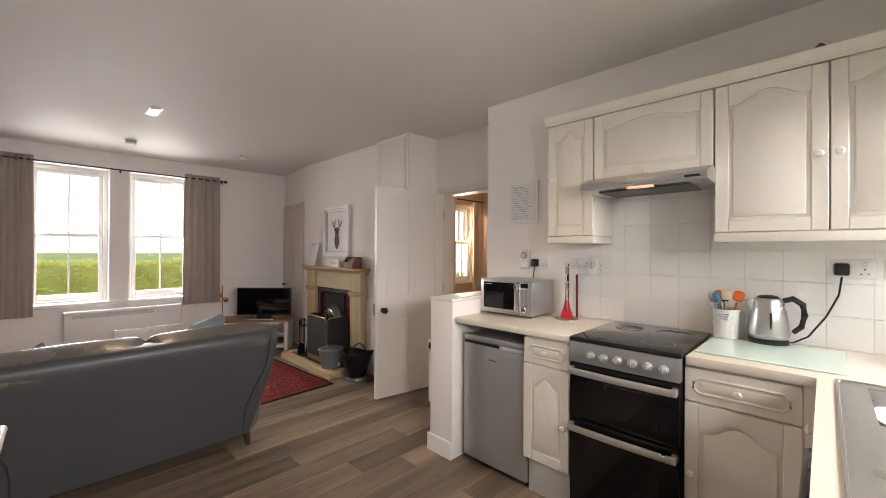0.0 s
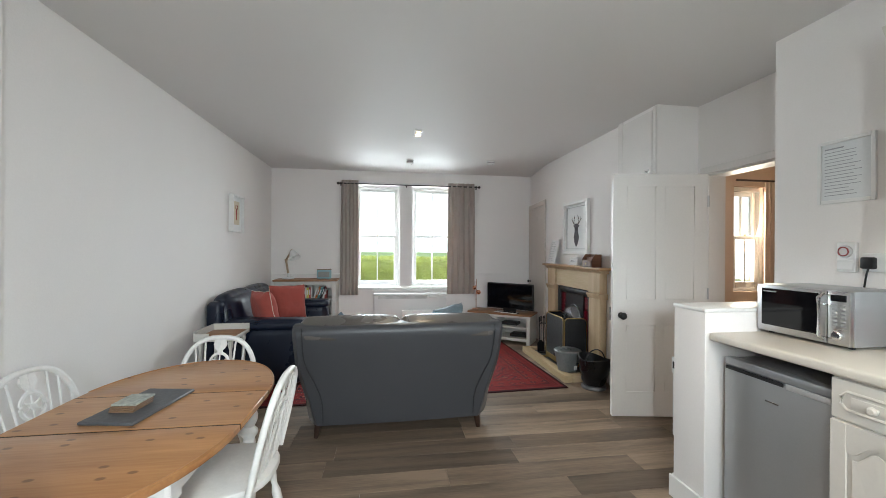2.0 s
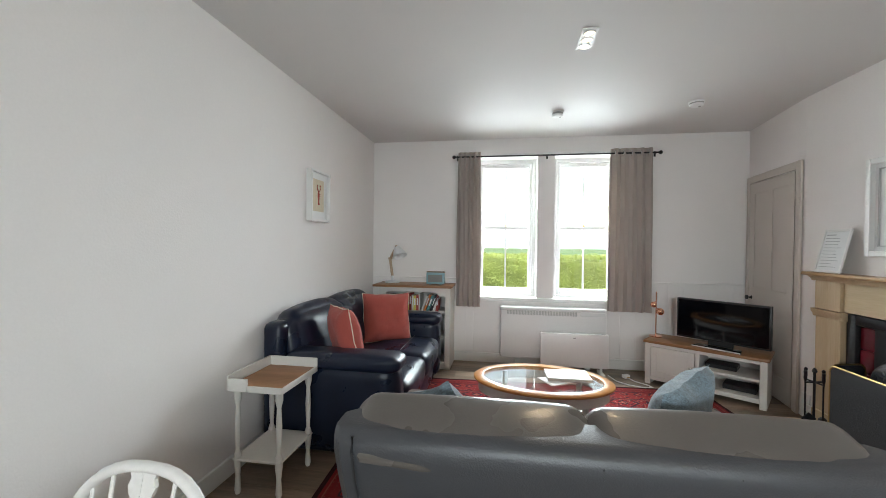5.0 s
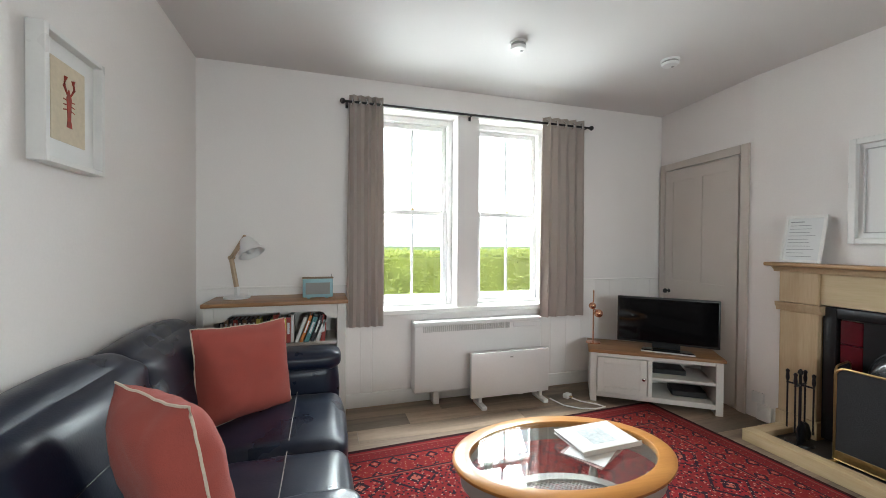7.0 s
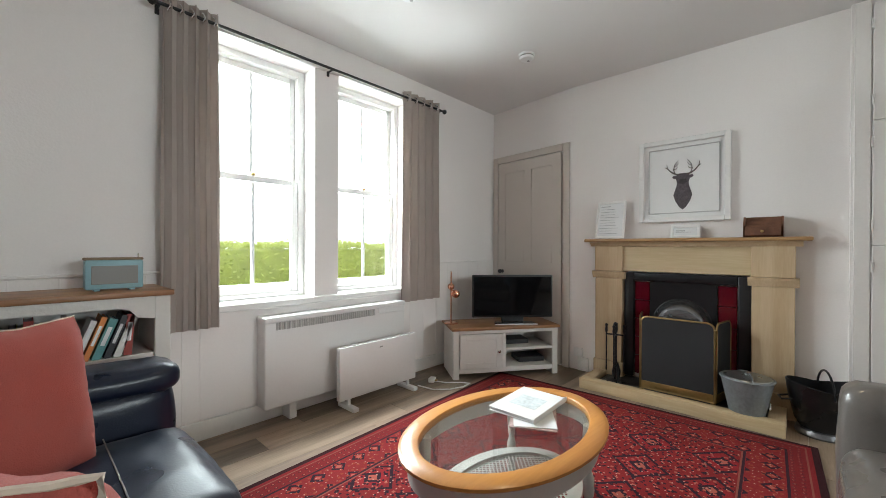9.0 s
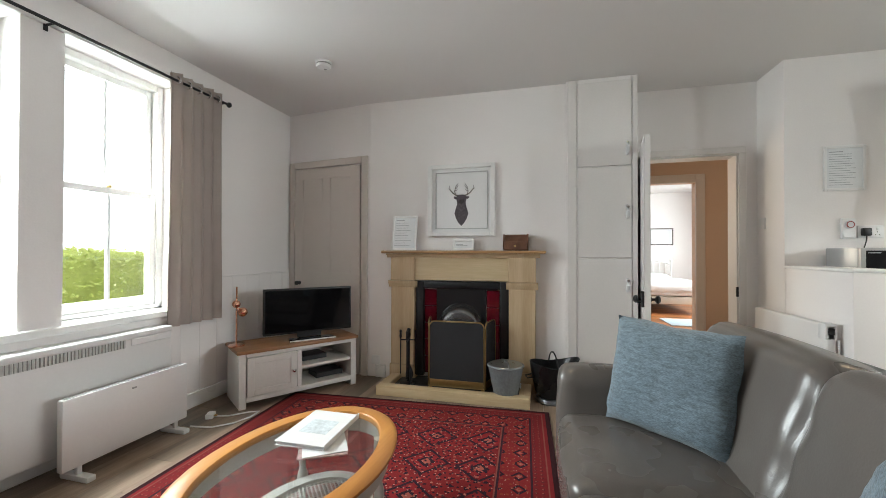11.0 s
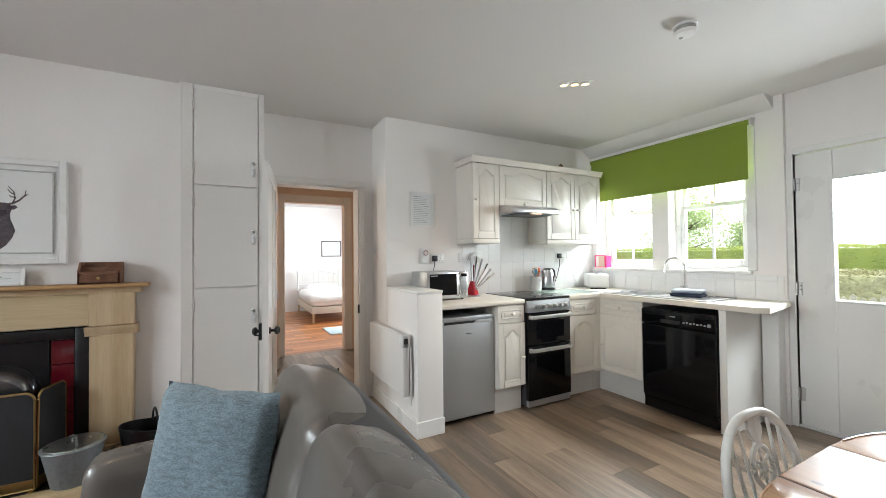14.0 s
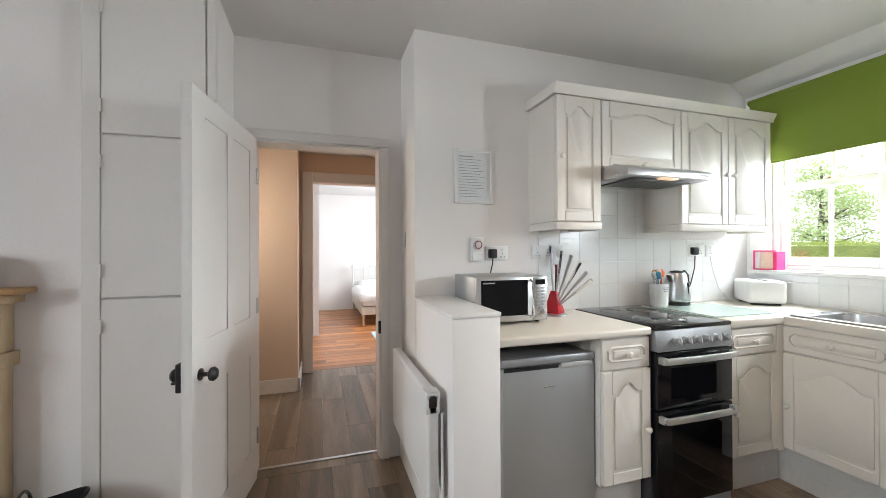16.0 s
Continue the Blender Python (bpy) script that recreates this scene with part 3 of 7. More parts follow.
for x0, x1, z1 in ((LX + 0.01, -0.11, 0.955), (-0.11, 1.50, 0.712), (1.50, 2.74, 0.955)):
    structure("dado_panel", box(x0, x1, WY - 0.008, WY, 0.11, z1, 0.003), WALL, "white painted boarded dado below the window", "panelling")

for x0, x1 in ((LX + 0.01, -0.11), (1.50, 2.74)):
    structure("dado_rail", box(x0, x1, WY - 0.016, WY, 0.955, 0.972, 0.004), WALL, "narrow white painted cap over the dado boards", "trim")
    for k in range(1, int((x1 - x0) / 0.16) + 1):
        x = x0 + k * 0.16
        structure("dado_joint", box(x, x + 0.006, WY - 0.0115, WY - 0.0085, 0.115, 0.95, 0.0012), WALL, "beaded joint between two dado boards", "trim")

# ---- kitchen ----
WT = 0.952


def arch(w, rise, n=18):
    """The curved head of a cathedral panel: offsets below its top across the width."""
    out = []
    for k in range(n + 1):
        u = k / n
        q = min(1, max(0, (u - 0.1) / 0.8))
        out.append((u * w, -rise * (1 - (0.5 - 0.5 * math.cos(2 * math.pi * q)) ** 0.7)))
    return out


def panel_door(parent, x0, x1, z0, z1, rise, knob=None, y=0.0, name="door"):
    """A routed door or drawer front facing -y, its panel raised inside a groove."""
    bm = box(x0 + 0.0015, x1 - 0.0015, y - 0.014, y, z0 + 0.0015, z1 - 0.0015, 0.003)
    s = min(0.055, (x1 - x0) * 0.2) if rise else 0.035
    f = 0.007
    a, c, lo, hi = x0 + s, x1 - s, z0 + s, z1 - s
    yy = (y - 0.014 - f, y - 0.0135)
    raised, framing = None, []
    if rise:
        for nm, q in (("stile", (x0 + 0.002, a, z0 + 0.002, z1 - 0.002)), ("stile", (c, x1 - 0.002, z0 + 0.002, z1 - 0.002)), ("rail", (a, c, z0 + 0.002, lo))):
            framing.append((nm, box(q[0], q[1], *yy, q[2], q[3], 0.003)))
        head = [(a + u, hi + v) for u, v in arch(c - a, rise)]
        framing.append(("arched_rail", prism([(a, z1 - 0.002)] + head + [(c, z1 - 0.002)], "y", *yy, 0)))
        g = 0.016
        top = [(a + g + u, hi - g + v) for u, v in arch(c - a - 2 * g, rise)]
        raised = prism([(c - g, lo + g), (a + g, lo + g)] + top, "y", y - 0.021, y - 0.0145, 0.005)
    else:
        m = (lo + hi) / 2
        h = min(0.032, (hi - lo) / 2 + 0.012)
        e = 0.018
        ring = [(a, m - h + e), (a + e, m - h), (c - e, m - h), (c, m - h + e), (c, m + h - e), (c - e, m + h), (a + e, m + h), (a, m + h - e)]
        tube([(p[0], y - 0.0145, p[1]) for p in ring], 0.006, 6, bm=bm, closed=True)
        if c - a > 0.16:
            raised = prism([(a + 0.03, m - h + 0.014), (c - 0.03, m - h + 0.014), (c - 0.03, m + h - 0.014), (a + 0.03, m + h - 0.014)], "y", y - 0.019, y - 0.0145, 0.004)
    d = part(name, bm, CREAM, parent)
    for nm, piece in framing:
        part(nm, piece, CREAM, d)
    if raised:
        part("raised_panel", raised, CREAM, d)
    if knob:
        kb = moved(turned([(0.007, 0), (0.006, 0.012), (0.015, 0.018), (0.016, 0.025), (0.009, 0.031)], 14), pose(knob[0], y - 0.018, knob[1], 90))
        part("knob", kb, CREAM, d, "turned cream knob")
    return d


def base_unit(x, y, turn, w, depth, split, knob_right, label, plinth=0.22, wide=False):
    t = thing("base_cabinet", x, y, 0, turn, label, "cabinet", "fitted base cabinets")
    part("body", box(0, w, 0.0, depth, plinth - 0.01, WT - 0.042, 0.002), CREAM, t)
    part("plinth", box(0, w, 0.045, 0.065, 0, plinth - 0.012, 0.002), PLINTH, t, "scuffed grey-white plinth")
    panel_door(t, 0, w, split + 0.004, WT - 0.048, 0, (w / 2, (split + WT - 0.046) / 2), name="drawer_front")
    panel_door(t, 0, w, plinth, split, 0.05 if w < 0.42 else 0.06, (w - 0.03 if knob_right else 0.03, plinth + 0.24))
    return t


base_unit(2.0, 1.838, -90, 0.283, 0.56, 0.755, True, "narrow cream cabinet with drawer between fridge and cooker")
base_unit(2.0, 1.036, -90, 0.376, 0.56, 0.755, False, "cream cabinet with drawer beside the cooker")
base_unit(1.985, 0.60, 180, 0.45, 0.57, 0.755, False, "wide cream cabinet under the sink")
solid("corner_plinth", join(box(1.985, 2.065, 0.535, 0.555, 0, 0.208, 0.002), box(2.045, 2.065, 0.555, 0.66, 0, 0.208, 0.002)), PLINTH, "scuffed grey-white corner plinth under the cabinets", "plinth", "structure")
solid("corner_post", box(1.985, 2.02, 0.60, 0.66, 0.2, WT - 0.042, 0.004), CREAM, "cream corner post between the two cabinet runs", "cabinet post", "structure")
solid("end_panel", box(0.875, 0.925, 0.03, 0.615, 0, WT - 0.042, 0.003), GLOSS, "white painted end panel beside the dishwasher", "panel")
solid("pipe_boxing", box(0.76, 0.87, 0.0, 0.11, 0, WT - 0.042, 0.006), GLOSS, "white painted pipe boxing under the worktop", "boxing", "structure")

wt = thing("worktop", 0, 0, 0, 0, "cream laminate worktop over the kitchen cabinets", "worktop")
b = box(1.972, RX, 1.552, 2.368, WT - 0.04, WT, 0.012, 3)
part("worktop_short", b, WORKTOP, wt)
part("worktop_corner", box(1.972, RX, 0.0, 1.03, WT - 0.04, WT, 0.008, 2), WORKTOP, wt)
part("worktop_strip", box(1.925, 1.972, 0.0, 0.625, WT - 0.04, WT, 0.0), WORKTOP, wt)
part("worktop_strip", box(1.545, 1.925, 0.0, 0.16, WT - 0.04, WT, 0.0), WORKTOP, wt)
part("worktop_strip", box(1.545, 1.925, 0.51, 0.625, WT - 0.04, WT, 0.0), WORKTOP, wt)
part("worktop_end", prism([(1.545, 0.0), (1.545, 0.625), (0.70, 0.625), (0.63, 0.56), (0.72, 0.0)], "z", WT - 0.04, WT, 0.0), WORKTOP, wt)
solid("glass_worktop_saver", box(2.06, 2.50, 0.54, 1.015, WT + 0.001, WT + 0.007, 0.002), surf("pale_green_frosted_glass", (0.58, 0.72, 0.66), 0.12, var=0.02, scale=3, bump=0.0), "pale green glass worktop saver lying on the worktop", "worktop saver")

# low partition beside the fridge
pt = thing("partition_wall", 0, 0, 0, 0, "low white painted partition wall beside the fridge", "partition", "", "structure")
part("wall", box(1.957, RX, 2.372, 2.583, 0, 1.05, 0.006, 2), WALL, pt)
part("cap", box(1.952, RX, 2.368, 2.588, 1.05, 1.07, 0.006, 2), GLOSS, pt)

# fridge
fr = thing("fridge", 2.03, 2.333, 0, -90, "silver under-counter fridge below the worktop", "fridge")
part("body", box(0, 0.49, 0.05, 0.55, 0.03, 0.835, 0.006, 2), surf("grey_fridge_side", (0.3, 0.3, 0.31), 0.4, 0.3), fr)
d = part("door", box(0, 0.49, -0.002, 0.045, 0.035, 0.80, 0.01, 3), SILVER, fr)
part("top_strip", box(0.0, 0.49, 0.0, 0.05, 0.803, 0.842, 0.008, 2), SILVER, fr, "moulded silver top strip")
part("grip", box(0.30, 0.47, -0.006, 0.0, 0.782, 0.806, 0.004, 2), surf("pale_silver_plastic", (0.6, 0.6, 0.6), 0.3, 0.4), d, "pale finger grip")
part("grip_recess", box(0.01, 0.29, -0.0035, 0.0, 0.785, 0.803, 0.002), BLACKP, d)
part("badge", box(0.21, 0.27, -0.004, -0.001, 0.70, 0.707, 0.001), CHROME, d)
for k in (0.04, 0.45):
    part("foot", rod((k, 0.1, 0.0), (k, 0.1, 0.032), 0.016), BLACKP, fr)

# cooker
ck = thing("cooker", 1.975, 1.546, 0, -90, "freestanding silver electric cooker with two black oven doors", "cooker")
part("body", box(0.002, 0.502, 0.02, 0.6, 0.02, 0.93, 0.004), surf("dark_cooker_side", (0.06, 0.06, 0.065), 0.35, 0.3), ck)
hb = part("hob", box(-0.002, 0.506, -0.015, 0.605, 0.934, 0.956, 0.006, 2), surf("black_ceramic_glass", (0.015, 0.015, 0.016), 0.06, var=0.05, bump=0), ck, "black ceramic hob")
for cx, cy, r in ((0.14, 0.15, 0.09), (0.37, 0.15, 0.072), (0.14, 0.44, 0.072), (0.37, 0.44, 0.09)):
    part("heat_ring", tube([(cx + r * math.cos(a * 0.2618), cy + r * math.sin(a * 0.2618), 0.9558) for a in range(24)], 0.0012, 4, closed=True), surf("grey_ring_print", (0.2, 0.2, 0.2), 0.3), hb)
cp = part("control_panel", prism([(-0.03, 0.832), (0.03, 0.832), (0.03, 0.933), (-0.012, 0.933)], "x", 0.0, 0.504, 0.004), surf("dark_silver_panel", (0.27, 0.275, 0.28), 0.4, 0.5, var=0.05), ck)
for k in range(6):
    kx = 0.115 + k * 0.065
    kb = turned([(0.021, 0), (0.021, 0.006), (0.016, 0.009), (0.015, 0.028), (0.011, 0.031)], 16)
    box(-0.004, 0.004, -0.015, 0.015, 0.026, 0.035, 0.001, bm=kb)
    part("knob", moved(kb, pose(kx, -0.024, 0.878, 80)), SILVER, cp, "silver control knob")
for nm, lo, hi in (("grill_door", 0.548, 0.826), ("oven_door", 0.075, 0.542)):
    dd = part(nm, box(0.004, 0.5, -0.022, 0.02, lo, hi, 0.006, 2), BLACKG, ck, "black glass oven door")
    part("glass", box(0.09, 0.42, -0.0245, -0.021, lo + 0.05, hi - 0.075, 0.001), surf("smoked_oven_glass", (0.004, 0.004, 0.005), 0.04, bump=0), dd)
    hz = hi - 0.03
    hd = prism([(0.01, -0.052), (0.035, -0.066), (0.25, -0.072), (0.469, -0.066), (0.494, -0.052), (0.494, -0.04), (0.469, -0.054), (0.25, -0.058), (0.035, -0.054), (0.01, -0.04)], "z", hz - 0.019, hz + 0.013, 0.003)
    box(0.008, 0.03, -0.06, -0.02, hz - 0.02, hz + 0.014, 0.003, bm=hd)
    box(0.474, 0.496, -0.06, -0.02, hz - 0.02, hz + 0.014, 0.003, bm=hd)
    part("handle", hd, surf("satin_silver", (0.62, 0.62, 0.61), 0.3, 0.8, var=0.03), dd, "satin silver bar handle")
part("kick_strip", box(0.004, 0.5, -0.012, 0.02, 0.018, 0.072, 0.004), SILVER, ck)

# dishwasher
dw = thing("dishwasher", 1.528, 0.605, 0, 180, "gloss black dishwasher under the worktop", "dishwasher")
part("body", box(0.003, 0.595, 0.0, 0.58, 0.02, 0.865, 0.004), BLACKP, dw)
d = part("door", box(0.004, 0.594, -0.035, 0.0, 0.12, 0.735, 0.012, 3), BLACKG, dw)
part("kick_panel", box(0.004, 0.594, -0.012, 0.0, 0.02, 0.117, 0.004), BLACKG, dw)
cp = part("control_panel", box(0.004, 0.594, -0.042, 0.0, 0.739, 0.865, 0.014, 3), BLACKG, dw)
for k in range(7):
    part("button", box(0.36 + k * 0.026, 0.376 + k * 0.026, -0.045, -0.04, 0.775 + 0.004 * (k % 2), 0.787 + 0.004 * (k % 2), 0.002), SILVER, cp)
part("dial", moved(turned([(0.014, 0), (0.014, 0.008), (0.01, 0.012)], 14), pose(0.555, -0.04, 0.785, 90)), SILVER, cp)
part("badge", box(0.255, 0.30, -0.044, -0.04, 0.815, 0.824, 0.001), SILVER, cp)
part("recess", box(0.18, 0.34, -0.0435, -0.04, 0.76, 0.79, 0.002), BLACKP, cp)

# wall cabinets, facing -x
def wall_unit(y0, w, z0, doors, label, pelmet=True):
    t = thing("wall_cabinet", 2.32, y0, 0, -90, label, "cabinet", "fitted wall cabinets")
    part("body", box(0, w, 0.0, 0.28, z0, 2.178, 0.002), CREAM, t)
    n = len(doors)
    for k, (rise, kx, kz) in enumerate(doors):
        panel_door(t, k * w / n, (k + 1) * w / n, z0, 2.178, rise, (kx, kz))
    if pelmet:
        b = box(-0.002, w + 0.002, -0.022, -0.004, z0 - 0.045, z0 - 0.002, 0.005, 2)
        box(-0.002, 0.014, -0.004, 0.27, z0 - 0.045, z0 - 0.002, 0.003, bm=b)
        box(w - 0.014, w + 0.002, -0.004, 0.27, z0 - 0.045, z0 - 0.002, 0.003, bm=b)
        part("light_pelmet", b, CREAM, t)
    return t


wall_unit(1.866, 0.292, 1.485, [(0.05, 0.028, 1.84)], "narrow cream wall cabinet with an arched door panel")
wall_unit(1.570, 0.584, 1.80, [(0.035, 0.292, 1.822)], "short cream wall cabinet above the extractor hood", False)
wall_unit(0.983, 0.784, 1.485, [(0.05, 0.392 - 0.03, 1.80), (0.05, 0.392 + 0.03, 1.80)], "double cream wall cabinet with arched door panels")
cor = [(2.275, 2.235), (2.6, 2.235), (2.6, 2.181), (2.295, 2.181), (2.295, 2.195), (2.283, 2.215)]
solid("cornice", prism(cor, "y", 0.175, 1.885, 0.0), CREAM, "cream moulded cornice along the wall cabinets", "cornice")

hd = thing("extractor_hood", 2.11, 1.566, 0, -90, "slim stainless steel extractor hood over the cooker", "extractor hood")
part("canopy", prism([(0.0, 1.722), (0.0, 1.757), (0.10, 1.795), (0.49, 1.795), (0.49, 1.735), (0.30, 1.715)], "x", 0, 0.59, 0.003), STEEL, hd)
part("grille", box(0.08, 0.51, 0.06, 0.30, 1.708, 1.716, 0.002), surf("dark_filter_mesh", (0.1, 0.1, 0.1), 0.5, 0.5, var=0.4, fine=400), hd)
part("lamp_cover", box(0.24, 0.36, 0.015, 0.05, 1.712, 1.722, 0.002), emit("hood_lamp_glow", (1.0, 0.5, 0.18), 0.55), hd, "lit warm hood lamp")
part("switch", box(0.50, 0.56, -0.003, 0.002, 1.735, 1.745, 0.001), BLACKP, hd)

# sink, tap and what stands on the worktop
sk = thing("sink", 0.045, 0.01, 0, 0, "stainless steel inset sink with a drainer", "sink")
for q in ((1.50, 1.88, 0.11, 0.155), (1.50, 1.88, 0.495, 0.565), (1.88, 1.93, 0.11, 0.565)):
    part("flange", box(*q, WT, WT + 0.004, 0.0015), STEEL, sk)
dr = part("drainer", box(0.98, 1.50, 0.11, 0.565, WT, WT + 0.004, 0.0015), STEEL, sk)
for k in range(7):
    part("rib", box(1.03, 1.40, 0.17 + k * 0.05, 0.178 + k * 0.05, WT + 0.003, WT + 0.008, 0.002), STEEL, dr)
b = tube([(0.98, 0.12, WT + 0.005), (0.98, 0.555, WT + 0.005), (1.0, 0.565, WT + 0.005), (1.92, 0.565, WT + 0.005), (1.93, 0.555, WT + 0.005), (1.93, 0.12, WT + 0.005), (1.92, 0.11, WT + 0.005), (0.99, 0.11, WT + 0.005)], 0.004, 6, closed=True)
part("rim", b, STEEL, sk)
rings = []
for z, g in ((WT + 0.002, 0.0), (WT - 0.03, 0.006), (WT - 0.13, 0.02), (WT - 0.15, 0.05)):
    x0, x1, y0, y1, c = 1.50 + g, 1.88 - g, 0.155 + g, 0.495 - g, 0.06
    rings.append([(cx + c * math.cos(a), cy + c * math.sin(a), z) for cx, cy, s in ((x1 - c, y1 - c, 0), (x0 + c, y1 - c, 1), (x0 + c, y0 + c, 2), (x1 - c, y0 + c, 3)) for a in [math.pi / 2 * (s + q / 5) for q in range(6)]])
b = bmesh.new()
rv = [[b.verts.new(p) for p in r] for r in rings]
for r, q in zip(rv, rv[1:]):
    for k in range(len(r)):
        b.faces.new((r[k], r[(k + 1) % len(r)], q[(k + 1) % len(r)], q[k]))
b.faces.new(rv[-1])
part("bowl", b, STEEL, sk)
part("plughole", turned([(0.035, 0), (0.04, 0.004), (0.02, 0.006)], 18, (1.69, 0.32, WT - 0.15)), CHROME, sk)

tp = thing("tap", 1.47, 0.075, WT + 0.004, 0, "tall chrome swan-neck mixer tap behind the sink", "tap")
part("body", turned([(0.028, 0), (0.028, 0.01), (0.021, 0.014), (0.021, 0.075), (0.014, 0.082)], 18), CHROME, tp)
part("spout", tube([(0, 0, 0.07), (0, 0, 0.24)] + [(0.085 - 0.085 * math.cos(a * math.pi / 12), 0.03 * math.sin(a * math.pi / 24), 0.25 + 0.085 * math.sin(a * math.pi / 12)) for a in range(1, 12)] + [(0.172, 0.035, 0.20)], 0.011, 10), CHROME, tp)
part("lever", rod((0.0, 0.02, 0.06), (0.0, 0.075, 0.075), 0.006), CHROME, tp)
tw = thing("tea_towels", 1.30, 0.33, WT + 0.008, 12, "folded blue and dark striped tea towels on the drainer", "towel")
part("towel_lower", soft_box(-0.12, 0.12, -0.075, 0.075, 0, 0.03, 0.003, 0.012, 5, wrinkle=0.004), surf("dark_blue_towel", (0.03, 0.045, 0.08), 0.95, fine=200, bump=0.05), tw, "dark striped folded towel")
for k in range(7):
    part("stripe", box(-0.105 + k * 0.033, -0.09 + k * 0.033, -0.0795, -0.074, 0.004, 0.026, 0.002), surf("white_towel", (0.7, 0.72, 0.72), 0.95), tw)
part("towel_upper", moved(soft_box(-0.115, 0.115, -0.07, 0.07, 0.031, 0.062, 0.004, 0.012, 5, wrinkle=0.006), pose(0, 0, 0, 0, 0, 6)), surf("pale_blue_towel", (0.42, 0.47, 0.54), 0.95, var=0.15, fine=200, bump=0.05), tw, "pale blue folded towel")

mw = thing("microwave", 2.25, 2.362, WT, -90, "silver microwave oven standing on the worktop", "microwave")
part("body", box(0, 0.40, 0.02, 0.31, 0.012, 0.243, 0.006, 2), SILVER, mw)
d = part("door", box(0.0, 0.315, -0.005, 0.02, 0.014, 0.241, 0.005, 2), STEEL, mw)
part("window", box(0.025, 0.285, -0.008, -0.004, 0.045, 0.225, 0.003), BLACKG, d, "black glass door window")
part("maker_bar", box(0.035, 0.10, -0.0095, -0.0075, 0.208, 0.214, 0.0005), SILVER, d)
part("handle", tube([(0.302, -0.004, 0.03), (0.302, -0.03, 0.045), (0.302, -0.03, 0.21), (0.302, -0.004, 0.225)], 0.008, 8), CHROME, d)
cp = part("control_panel", box(0.318, 0.40, -0.004, 0.02, 0.014, 0.241, 0.004, 2), STEEL, mw)
part("display", box(0.33, 0.388, -0.0065, -0.003, 0.198, 0.225, 0.001), BLACKG, cp)
for k in range(6):
    for q in (0.335, 0.365):
        part("button", box(q, q + 0.02, -0.0075, -0.003, 0.092 + k * 0.017, 0.102 + k * 0.017, 0.002), SILVER, cp)
part("dial", moved(turned([(0.02, 0), (0.02, 0.012), (0.016, 0.016)], 18), pose(0.359, -0.004, 0.055, 90)), CHROME, cp)
for q in (0.03, 0.37):
    part("foot", rod((q, 0.05, 0.0), (q, 0.05, 0.014), 0.012), BLACKP, mw)

kn = thing("knife_stand", 2.43, 1.80, WT, 117, "red knife stand with fanned steel knives on the worktop", "knife stand")
part("base", turned([(0.075, 0), (0.075, 0.008), (0.06, 0.014)], 24), STEEL, kn)
REDPL = surf("red_gloss_plastic", (0.5, 0.015, 0.03), 0.25, bump=0.0)
part("block", loft([[(-q, -r, z), (q, -r, z), (q, r, z), (-q, r, z)] for q, r, z in ((0.04, 0.045, 0.013), (0.035, 0.045, 0.03), (0.018, 0.03, 0.09), (0.009, 0.016, 0.14))]), REDPL, kn, "red plastic block")
for k, (a, ln) in enumerate(((-3, 0.33), (8, 0.345), (19, 0.335), (30, 0.32), (41, 0.30), (50, 0.29))):
    u, v = math.sin(radians(a)), math.cos(radians(a))
    sp = part("knife", rod((0, 0.0 + u * 0.05, 0.03 + v * 0.05), (0, u * ln * 0.62, 0.03 + v * ln * 0.62), 0.004, 0.007, 8), STEEL, kn, "bright steel knife")
    part("handle", rod((0, u * ln * 0.62, 0.03 + v * ln * 0.62), (0, u * ln, 0.03 + v * ln), 0.008, 0.01, 8), CHROME if k % 2 else STEEL, sp)
    part("handle_inlay", rod((-0.007, u * ln * 0.64, 0.03 + v * ln * 0.64), (-0.008, u * ln * 0.97, 0.03 + v * ln * 0.97), 0.004, 0.005, 6), BLACKP, sp, "black handle inlay")
part("red_handle", rod((-0.062, -0.02, 0.010), (-0.062, -0.02, 0.29), 0.006, 0.008), surf("dark_red_plastic", (0.12, 0.008, 0.015), 0.35), kn, "upright dark red handle")

up = thing("utensil_pot", 2.49, 0.965, WT + 0.008, 0, "white ceramic pot of cooking utensils beside the kettle", "utensil pot")
b = turned([(0.052, 0), (0.055, 0.01), (0.06, 0.14), (0.063, 0.146), (0.058, 0.146), (0.05, 0.02)], 24)
part("pot", b, surf("white_glazed_ceramic", (0.76, 0.76, 0.75), 0.15, bump=0), up)
for k in range(3):
    part("print", moved(box(-0.022 + 0.004 * k, 0.022 - 0.004 * k, -0.002, 0.0, 0, 0.006, 0.0), pose(-0.0575, 0.0, 0.118 - 0.011 * k, 0, 0, -90)), INK, up)
ORANGE = surf("orange_silicone", (0.75, 0.14, 0.02), 0.5)
for nm, dx, dy, h, mat, w in (("spatula", -0.03, 0.035, 0.20, surf("teal_silicone", (0.05, 0.22, 0.33), 0.5), 0.026), ("spoon", 0.0, 0.03, 0.21, PINEX, 0.03), ("ladle", 0.02, -0.05, 0.21, ORANGE, 0.034), ("turner", 0.0, 0.0, 0.215, PIPING, 0.032), ("whisk", -0.02, 0.055, 0.2, STEEL, 0.022), ("masher", 0.03, 0.01, 0.2, BLACKP, 0.025)):
    tip = Vector((dx, dy, h))
    s = part(nm, rod((dx * 0.2, dy * 0.2, 0.02), tip * 0.85, 0.005), mat, up)
    b = soft_box(-w * 0.25, w * 0.25, -w * 0.62, w * 0.62, -0.024, 0.024, 0.003, 0.01, 3)
    part("head", moved(b, Matrix.Translation(tip) @ pose(0, 0, 0, -dy * 400, dx * 300, dx * 900)), mat, s)

